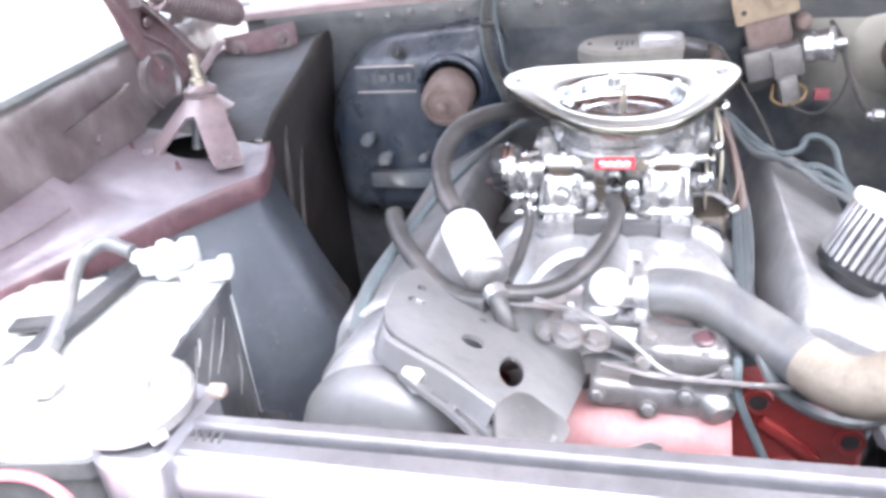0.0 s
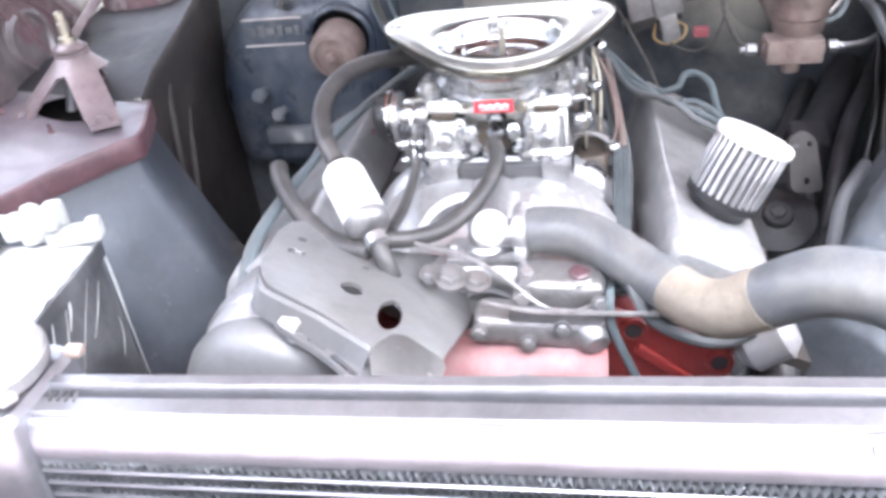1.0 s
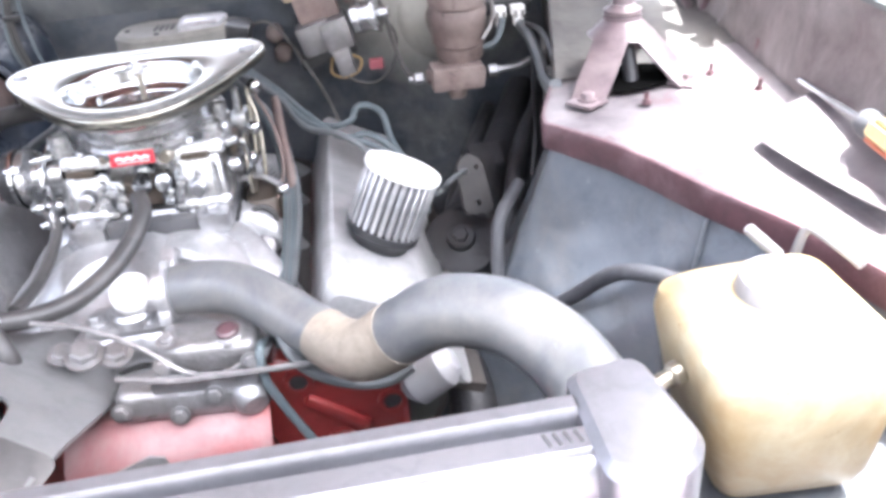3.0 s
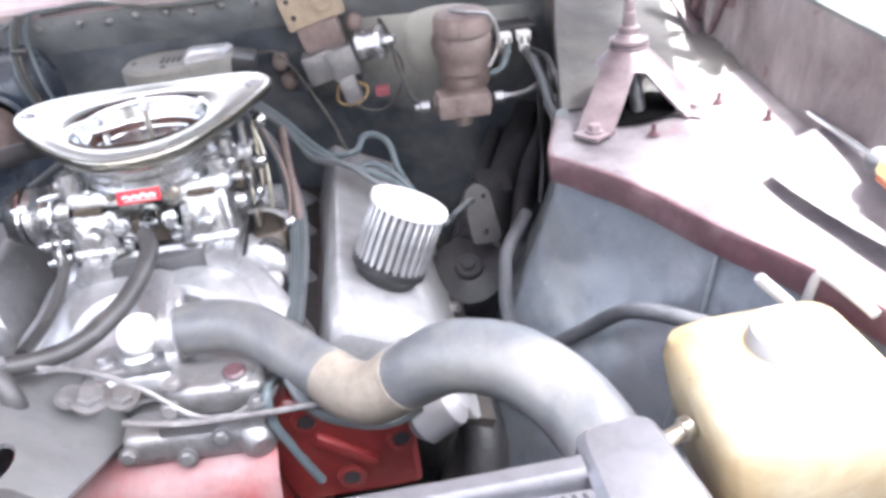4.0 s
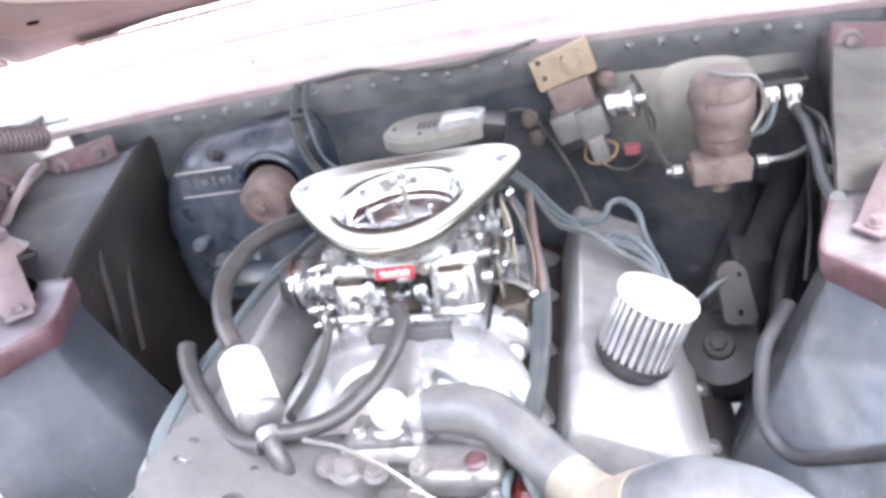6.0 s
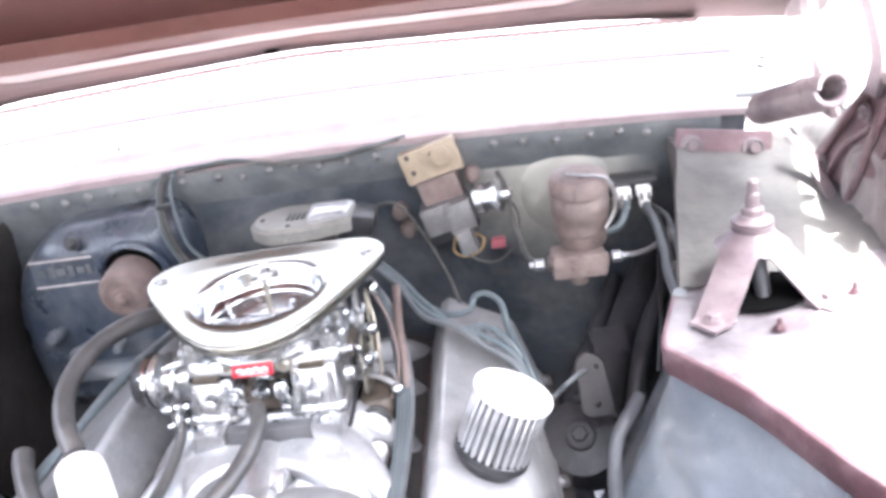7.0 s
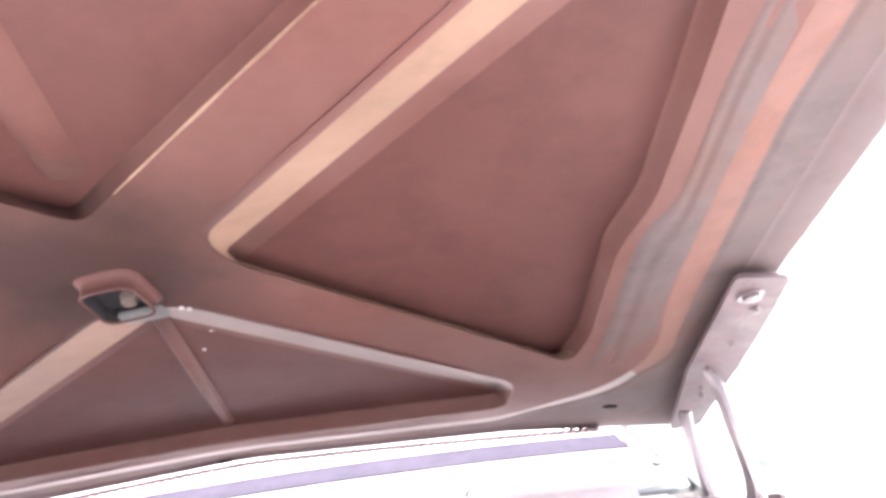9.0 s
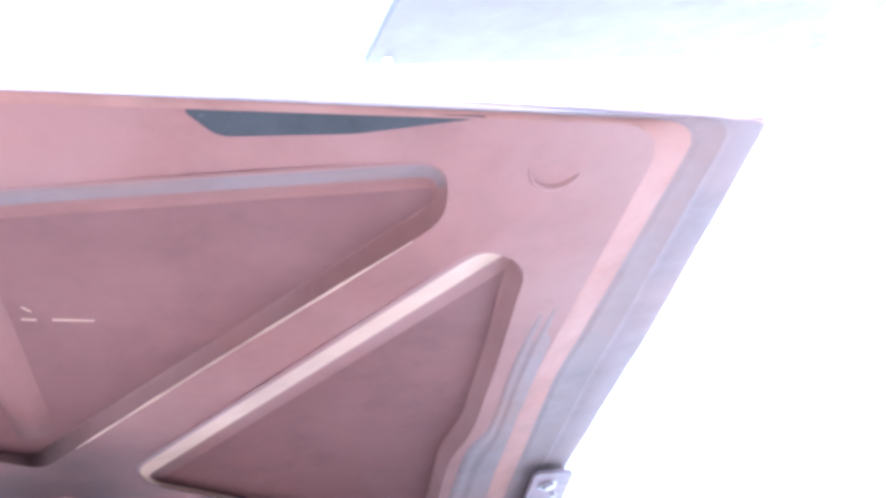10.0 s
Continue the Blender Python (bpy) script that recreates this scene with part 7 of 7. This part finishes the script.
# ---- radiator ----
rad = thing("radiator", (0.045, -0.63, 0.45), "polished aluminium radiator with side tanks", "radiator")
X0, X1 = -0.252, 0.348
bm = B()
# the section runs from the rear edge (0) to the front lip (1); the radiator stands slightly askew
sec = [(0, 0.86), (0, 0.9), (0.05, 0.903), (0.23, 0.903), (0.27, 0.9), (0.275, 0.888), (0.4, 0.888), (0.405, 0.897), (0.45, 0.8995), (0.74, 0.8995), (0.77, 0.898), (0.78, 0.895), (0.81, 0.894), (0.83, 0.8955), (0.87, 0.8945), (0.92, 0.8905), (0.96, 0.885), (0.99, 0.877), (1.0, 0.869), (0.99, 0.867), (0.95, 0.867)]
rear = lambda x: -0.604 + 0.012 * (x - X0) / (X1 - X0)
front = lambda x: -0.6495 + 0.003 * (x - X0) / (X1 - X0)
loft(bm, [[(x, rear(x) + (front(x) - rear(x)) * f, z + 0.0007 * noise.noise((x * 9, f * 3, 2.0))) for f, z in sec] for x in np.linspace(X0, X1, 31)])
top_bar = part("top_channel", bm, RADIATOR, rad, "bright folded top channel")
for x in (-0.186, 0.264):
    bm = B()
    lathe(bm, [(0.0075, 0), (0.0075, 0.0015), (0.005, 0.0018), (0.004, 0.0005), (0.0005, 0.0005)], (x, -0.6425, 0.893), (0, -0.6, 0.8), 16)
    part("rivet", bm, STEEL, top_bar, "grey rivet")
for x in (X0 + 0.016, X1 - 0.013):
    for k in range(4):
        bm = B()
        box(bm, (x + k * 0.0058 - 0.009, -0.6235, 0.8995), (0.0022, 0.01, 0.0016), 0.0005, Matrix.Rotation(0.25, 4, "Z"))
        part("slit", bm, DARK_METAL, top_bar, "dark slit showing the fins")
bm = B()
box(bm, ((X0 + X1) / 2, -0.618, 0.665), (X1 - X0, 0.05, 0.41), 0.002)
part("core", bm, DARK_METAL, rad, "dark radiator core")
tube = B()
box(tube, (0, 0, 0), (X1 - X0, 0.01, 0.0028), 0.0012, None, 1)
tube = mesh_of("tube", tube, RADIATOR)
fin = B()
N = 210
zig = [(X0 + (X1 - X0) * k / N - (X0 + X1) / 2, 0.0034 if k % 2 else -0.0034) for k in range(N + 1)]
loft(fin, [[(x, y, z) for x, z in zig] for y in (-0.004, 0.006)])
fin = mesh_of("fin_strip", fin, FIN, 20)
for k in range(32):
    z = 0.8585 - 0.0115 * k
    ob = new("tube", tube)
    ob.parent, ob.matrix_parent_inverse, ob.location = rad, Matrix.Translation(-rad.location), ((X0 + X1) / 2, -0.647, z)
    ob = new("fin_strip", fin)
    ob.parent, ob.matrix_parent_inverse, ob.location = rad, Matrix.Translation(-rad.location), ((X0 + X1) / 2, -0.647, z + 0.0057)
for x0, x1, label in ((X1, 0.407, ""), (-0.325, X0, "")):
    bm = B()
    o = [(x0, -0.664), (x1, -0.664), (x1, -0.568), (x0, -0.568)]
    if x0 > 0:
        o = [(x0, -0.66), (x0 + 0.04, -0.664), (x1, -0.645), (x1 - 0.01, -0.568), (x0, -0.575)]
    else:
        o = [(x1, -0.66), (x1, -0.575), (x0 + 0.01, -0.568), (x0, -0.635), (x0 + 0.03, -0.664)]
    a, b = rounded(o, 0.012, 4), rounded(inset(o, 0.005), 0.01, 4)
    loft(bm, [[(p[0], p[1], z) for p in lp] for lp, z in ((a, 0.46), (a, 0.9), (b, 0.906))], closed=True, cap=True)
    part("side_tank", bm, RADIATOR, rad, "brushed aluminium side tank")
bm = B()
rod(bm, (0.384, -0.58, 0.846), (0.384, -0.545, 0.846), 0.028, None, 22, 0.001)
part("hose_neck", bm, RADIATOR, rad)
bm = B()
lathe(bm, [(0.008, 0), (0.008, 0.006), (0.0055, 0.008), (0.0055, 0.018), (0.0075, 0.02), (0.0075, 0.026)], (0.4, -0.575, 0.878), (1, 0.3, 0.25), 12)
part("drain_fitting", bm, BRASS, rad, "small brass fitting")
bm = B()
box(bm, (-0.252, -0.582, 0.904), (0.014, 0.011, 0.008), 0.003)
part("lug", bm, RUST, rad, "small rusty lug")

# ---- battery ----
batt = thing("battery", (-0.45, -0.49, 0.7), "old black battery with scuffed sides and a corroded white top", "battery")
o = [(-0.363, -0.374), (-0.338, -0.628), (-0.57, -0.665), (-0.595, -0.405)]
bm = B()
a, b = rounded(o, 0.008, 3), rounded(inset(o, -0.004), 0.008, 3)
s_ = rounded(inset(o, 0.008), 0.008, 3)
loft(bm, [[(p[0], p[1], z) for p in lp] for lp, z in ((s_, 0.68), (a, 0.69), (a, 0.853), (b, 0.855), (b, 0.87))], closed=True, cap=True)
part("case", bm, BATTERY, batt, "black scuffed plastic case")
counts = [max(1, int((Vector(a[(i + 1) % len(a)]) - Vector(p)).length / 0.007)) for i, p in enumerate(a)]
finer = lambda lp: [Vector(p).lerp(Vector(lp[(i + 1) % len(lp)]), q / n) for i, (p, n) in enumerate(zip(lp, counts)) for q in range(n)]
bm = B()
rows = []
for k, (lp, z) in enumerate(((a, 0.868), (a, 0.872), (s_, 0.877), (rounded(inset(o, 0.02), 0.01, 3), 0.88), (rounded(inset(o, 0.06), 0.01, 3), 0.884))):
    rows.append([(p[0] + 0.005 * noise.noise((p[0] * 60, p[1] * 60, k * 0.4)), p[1] + 0.005 * noise.noise((p[0] * 60, p[1] * 60, k * 0.4 + 9)), z + 0.005 * noise.noise((p[0] * 50, p[1] * 50, k * 0.3))) for p in finer(lp)])
loft(bm, rows, closed=True, cap=True)
part("lid", bm, CORRODED, batt, "white corroded lid with greenish stains")
bar0, bar1 = Vector((-0.443, -0.39, 0.894)), Vector((-0.446, -0.596, 0.894))
bm = B()
dd = (bar1 - bar0)
box(bm, (bar0 + bar1) / 2, (0.024, dd.length, 0.01), 0.003, Matrix.Rotation(math.atan2(-dd.x, dd.y), 4, "Z"))
part("hold_down_bar", bm, DARK_METAL, batt, "dark steel hold-down bar")
bm = B()
box(bm, (-0.475, -0.5, 0.893), (0.05, 0.02, 0.006), 0.002, Matrix.Rotation(0.25, 4, "Z"))
part("bar_tab", bm, DARK_METAL, batt, "dark tab of the hold-down bar")
for x, y in ((-0.413, -0.392), (-0.424, -0.594)):
    bm = B()
    lathe(bm, [(0.012, 0), (0.011, 0.02), (0.009, 0.024), (0.001, 0.025)], (x, y, 0.884), (0, 0, 1), 18)
    box(bm, (x - 0.006, y + 0.005, 0.898), (0.045, 0.03, 0.02), 0.006, Matrix.Rotation(0.5, 4, "Z"))
    box(bm, (x + 0.02, y + 0.012, 0.902), (0.018, 0.02, 0.03), 0.005, Matrix.Rotation(0.2, 4, "Z"))
    terminal = part("terminal", bm, CORRODED, batt, "white-crusted terminal and clamp")
    for q in range(7):
        bm = B()
        r = 0.007 + 0.006 * random.random()
        at = (x + random.uniform(-0.035, 0.03), y + random.uniform(-0.02, 0.025), 0.888 + random.uniform(0, 0.022))
        lathe(bm, [(r * 0.6, -r * 0.7), (r, 0), (r * 0.7, r * 0.7), (0.001, r)], at, (random.uniform(-1, 1), random.uniform(-1, 1), 1), 8)
        part("crust", bm, CORRODED, terminal)
bm = B()
for at, size in (((-0.372, -0.388, 0.887), (0.05, 0.022, 0.016)), ((-0.352, -0.385, 0.893), (0.014, 0.016, 0.02))):
    box(bm, at, size, 0.005, Matrix.Rotation(0.3, 4, "Z"))
part("corner_crust", bm, CORRODED, batt, "lumps of white corrosion on the lid's corner")
# sunlight on the case's upright corner, drawn as a white line
bm = B()
sweep(bm, [(-0.3615, -0.3745, 0.86), (-0.361, -0.3745, 0.82), (-0.3615, -0.3745, 0.77), (-0.361, -0.3745, 0.7)], [0.0012, 0.0016, 0.0006, 0.0005], 6, 4)
part("lit_edge", bm, CORRODED, batt, "white line for the sunlit corner of the case")
# slanting white scuffs and dribbles on the case's side
for f, g, z0, z1, r in ((0.1, 0.25, 0.84, 0.8, 0.0009), (0.16, 0.4, 0.853, 0.78, 0.0006), (0.3, 0.36, 0.862, 0.83, 0.0022), (0.34, 0.6, 0.85, 0.74, 0.001), (0.42, 0.55, 0.862, 0.81, 0.0014), (0.5, 0.62, 0.84, 0.77, 0.0007), (0.06, 0.12, 0.79, 0.75, 0.0008)):
    at = lambda k: Vector((-0.363 + 0.025 * k + 0.0015, -0.374 - 0.254 * k))
    p, q = at(f), at(g)
    bm = B()
    sweep(bm, [(p.x, p.y, z0), ((p.x + q.x) / 2 + 0.0004, (p.y + q.y) / 2 + random.uniform(-0.004, 0.004), (z0 + z1) / 2), (q.x, q.y, z1)], [r * 0.3, r * 0.6, r * 0.2], 6, 4)
    part("scuff", bm, CORRODED, batt, "white scuff on the battery's side")
cable("battery_cable", [(-0.445, -0.395, 0.91), (-0.475, -0.395, 0.918), (-0.49, -0.415, 0.91), (-0.475, -0.455, 0.9), (-0.455, -0.49, 0.897), (-0.432, -0.54, 0.896), (-0.42, -0.585, 0.9)], 0.0075, HOSE, "dusty grey battery cable across the battery", "cable", "", 10, 8)
# the radiator's filler cap, on the side tank
bm = B()
lathe(bm, [(0.03, -0.002), (0.03, 0.006), (0.04, 0.006), (0.042, 0.008), (0.043, 0.018), (0.041, 0.021), (0.034, 0.0225), (0.032, 0.0215), (0.015, 0.0215), (0.013, 0.024), (0.001, 0.0245)], (-0.295, -0.616, 0.906), (0.05, -0.03, 1), 40)
filler = part("filler_cap", bm, STEEL, rad, "broad pale radiator filler cap")
for k in (1, -1):
    bm = B()
    box(bm, (-0.295 + 0.044 * k * 0.8, -0.616 - 0.044 * k * 0.6, 0.915), (0.014, 0.012, 0.006), 0.002, Matrix.Rotation(-0.64, 4, "Z"))
    part("ear", bm, STEEL, filler)
cable("wire", [(-0.46, -0.69, 0.865), (-0.41, -0.672, 0.88), (-0.36, -0.664, 0.886), (-0.32, -0.672, 0.88), (-0.298, -0.69, 0.862)], 0.004, PINK, "pinkish red wire by the radiator support", group="front wires")
bm = B()
loft(bm, [[(x, y, z) for x in (-0.62, -0.5, -0.34)] for y, z in ((-0.36, 0.69), (-0.365, 0.675), (-0.61, 0.675), (-0.615, 0.69))])
box(bm, (-0.48, -0.49, 0.5), (0.2, 0.2, 0.35), 0.01)
whole("battery_tray", bm, DARK_METAL, "dark steel battery tray on its bracket", "tray")

# ---- coolant overflow bottle ----
bott = thing("overflow_bottle", (0.53, -0.56, 0.75), "yellowed white plastic overflow bottle with a round cap", "bottle")
o = [(0.42, -0.612), (0.548, -0.618), (0.55, -0.494), (0.426, -0.499)]
bm = B()
rows = []
for ins, z in ((0.03, 0.775), (0.012, 0.78), (0.003, 0.79), (0.0, 0.805), (0.0, 0.85), (0.001, 0.895), (0.004, 0.909), (0.012, 0.917), (0.028, 0.921)):
    low = max(0.0, 0.9 - z) / 0.12
    rows.append([(p[0] + 0.03 * low * (0.55 - p[0]) / 0.13, p[1] + 0.02 * low * (-0.495 - p[1]) / 0.12, z) for p in rounded(inset(o, ins), 0.02, 5)])
loft(bm, rows, closed=True, cap=True)
part("tank", bm, YELLOWED, bott)
bm = B()
lathe(bm, [(0.0275, 0), (0.0275, 0.002), (0.0265, 0.004), (0.0265, 0.011), (0.025, 0.013), (0.001, 0.014)], (0.493, -0.552, 0.919), (0, 0, 1), 40)
part("cap", bm, CAP_GREY, bott, "greyish white screw cap")
bm = B()
rod(bm, (0.511, -0.516, 0.922), (0.49, -0.509, 0.943), 0.0042, 0.0038, 14, 0.001)
part("vent_spout", bm, CAP_GREY, bott, "short grey vent tube")
bm = B()
sweep(bm, [(0.538, -0.492, 0.905), (0.541, -0.495, 0.926), (0.545, -0.503, 0.928), (0.548, -0.535, 0.928), (0.55, -0.545, 0.926)], 0.0035, 8, 3)
part("edge_strap", bm, CAP_GREY, bott, "grey strap over the bottle's edge")
bm = B()
box(bm, (0.52, -0.56, 0.765), (0.22, 0.14, 0.02), 0.004)
box(bm, (0.6, -0.56, 0.6), (0.06, 0.1, 0.33), 0.006)
whole("bottle_shelf", bm, FIREWALL, "dark blue steel shelf under the overflow bottle", "shelf")

# ---- ignition wires ----
for k, (off, m) in enumerate(((0.0, WIRE), (0.008, WIRE), (-0.007, WIRE_PALE))):
    cable("ignition_wire", [(0.09 + off, 0.17, 0.9), (0.145, 0.13 + off, 0.865 + off * 0.4), (0.18, 0.09 + off, 0.836 + off), (0.225, 0.06 + off, 0.82 - off * 0.6), (0.262, 0.045 + off * 2, 0.808 + off), (0.295, 0.02 + off * 2, 0.79 + off * 0.5), (0.325, -0.01 + off * 2, 0.73)], 0.0046, m, "blue-grey ignition wire over the valve cover", group="ignition wires", steps=7)
cable("ignition_wire", [(0.16, 0.14, 0.83), (0.21, 0.1, 0.82), (0.24, 0.095, 0.826), (0.25, 0.108, 0.838), (0.268, 0.112, 0.838), (0.285, 0.1, 0.826), (0.292, 0.07, 0.8), (0.31, 0.02, 0.775), (0.325, -0.02, 0.73)], 0.0046, WIRE, "blue-grey ignition wire in a loop over the valve cover", group="ignition wires", steps=7)
for k in range(4):
    o_ = 0.0085 * k
    pts = [(0.09, 0.16, 0.88), (0.13 + o_ * 0.3, 0.08, 0.85), (0.148 + o_ * 0.5, 0.0, 0.81), (0.15 + o_ * 0.6, -0.08, 0.775 + o_ * 0.3), (0.145 + o_ * 0.5, -0.18, 0.757), (0.137 + o_ * 0.5, -0.27, 0.75)]
    pts += [(0.132, -0.325, 0.772), (0.133, -0.338, 0.745), (0.145, -0.34, 0.711), (0.165, -0.342, 0.665)] if k == 0 else [(0.14 + o_ * 0.5, -0.285, 0.742)]
    cable("ignition_wire", pts, 0.0046, WIRE_PALE if k % 2 else WIRE, "blue-grey ignition wire running down beside the intake", group="ignition wires", steps=7)
cable("ignition_wire", [(0.15, -0.3, 0.79), (0.156, -0.325, 0.772), (0.172, -0.335, 0.748), (0.206, -0.338, 0.728), (0.242, -0.338, 0.722), (0.27, -0.335, 0.733)], 0.0062, WIRE_PALE, "pale ignition wire across the red cylinder head", group="ignition wires", steps=7)
cable("ignition_wire", [(0.152, -0.29, 0.785), (0.16, -0.315, 0.768), (0.176, -0.325, 0.752), (0.206, -0.328, 0.737), (0.239, -0.328, 0.731), (0.262, -0.325, 0.738)], 0.0055, WIRE_PALE, "pale ignition wire across the red cylinder head", group="ignition wires", steps=7)
for k in range(3):
    o_ = 0.0095 * k
    cable("ignition_wire", [(-0.06, 0.19, 0.89), (-0.12 - o_ * 0.3, 0.13, 0.868), (-0.17 - o_ * 0.5, 0.07 - o_, 0.848), (-0.205 - o_ * 0.5, -0.02, 0.835), (-0.225 - o_ * 0.4, -0.1, 0.826 - o_ * 0.2), (-0.243 - o_ * 0.4, -0.18, 0.812), (-0.262 - o_ * 0.5, -0.25, 0.785), (-0.268 - o_ * 0.5, -0.3, 0.74)], 0.0046, (WIRE, WIRE, WIRE_PALE)[k % 3], "blue-grey ignition wire over the far valve cover", group="ignition wires", steps=7)

# ---- dark things low in the bay ----
col = thing("steering_column", (0.39, 0.2, 0.5), "dark grimy steering column and gearbox", "steering")
bm = B()
rod(bm, (0.53, 0.32, 0.765), (0.42, 0.1, 0.7), 0.026, 0.026, 22, 0.004)
rod(bm, (0.435, 0.13, 0.709), (0.385, 0.03, 0.68), 0.034, 0.036, 22, 0.006)
part("shaft_tube", bm, DARK_METAL, col)
bm = B()
lathe(bm, [(0.055, -0.05), (0.058, 0.0), (0.05, 0.02), (0.02, 0.026), (0.018, 0.034), (0.001, 0.035)], (0.37, 0.01, 0.655), (-0.1, -0.6, 0.8), 28)
part("gearbox", bm, DARK_METAL, col)
bm = B()
hexbolt(bm, (0.366, -0.012, 0.683), (-0.1, -0.6, 0.8), 0.011, 0.01)
part("adjusting_nut", bm, DARK_METAL, col)
bm = B()
plate(bm, rounded([(-0.02, -0.04), (0.02, -0.04), (0.017, 0.03), (0.0, 0.042), (-0.017, 0.03)], 0.012), [circle((0.0, -0.025), 0.004, 10), circle((0.008, 0.022), 0.003, 10)], frame_of((0.388, -0.0, 0.752), (1, 0.05, 0), (-0.1, 0.45, 0.89)), 0.014)
part("pump_arm", bm, INNER_DARK, col, "grey rounded arm with two small holes")
bm = B()
box(bm, (0.43, 0.125, 0.735), (0.05, 0.05, 0.012), 0.003, Matrix.Rotation(0.3, 4, "X"))
part("clamp", bm, DARK_METAL, col)
cable("wire", [(0.335, -0.05, 0.77), (0.345, -0.03, 0.765), (0.355, -0.035, 0.778), (0.37, -0.02, 0.78), (0.38, -0.005, 0.775)], 0.0032, WIRE_PALE, "pale wire over the steering column", group="low wires")
cable("dark_hose", [(0.57, 0.31, 0.79), (0.53, 0.22, 0.765), (0.49, 0.14, 0.75), (0.46, 0.07, 0.72), (0.44, 0.02, 0.66), (0.43, 0.0, 0.58)], 0.013, DARK_METAL, "black hose curving beside the firewall", "hose", "", 14)
cable("dark_hose", [(0.47, 0.31, 0.74), (0.43, 0.22, 0.72), (0.38, 0.12, 0.68), (0.35, 0.06, 0.6)], 0.012, DARK_METAL, "black hose low in the engine bay", "hose", "", 14)
cable("wrapped_cable", [(0.43, -0.1, 0.795), (0.398, -0.14, 0.775), (0.389, -0.16, 0.745), (0.387, -0.17, 0.71), (0.393, -0.185, 0.687), (0.412, -0.22, 0.687), (0.441, -0.28, 0.746), (0.466, -0.35, 0.815), (0.51, -0.39, 0.822), (0.545, -0.41, 0.812)], 0.0078, CABLE, "grey wrapped cable along the spring tower", "cable", "", 12, 8)
bm = B()
lathe(bm, [(0.032, 0), (0.03, 0.012), (0.02, 0.016), (0.018, 0.01), (0.001, 0.01)], (-0.412, -0.07, 0.66), (1, -0.2, 0.3), 24)
lathe(bm, [(0.02, -0.004), (0.02, 0.03)], (-0.412, -0.07, 0.66), (1, -0.2, 0.3), 20)
whole("rubber_buffer", bm, RUBBER, "round dusty rubber buffer on the spring tower", "buffer")
for sx, y0 in ((1, -0.3), (-1, -0.3)):
    bm = B()
    sweep(bm, [(sx * 0.33, 0.15, 0.6), (sx * 0.35, 0.0, 0.58), (sx * 0.345, -0.15, 0.58), (sx * 0.34, -0.22, 0.54), (sx * 0.33, -0.25, 0.45)], 0.03, 14, 5)
    whole("exhaust_manifold", bm, DARK_METAL, "dark sooty exhaust manifold beside the engine", "exhaust", "exhaust manifolds")
# black disc drawn for the shade behind the buffer
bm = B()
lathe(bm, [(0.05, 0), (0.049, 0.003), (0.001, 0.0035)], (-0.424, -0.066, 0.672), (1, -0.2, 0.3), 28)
whole("buffer_recess", bm, VOID, "black disc standing for the shaded recess behind the rubber buffer", "recess")
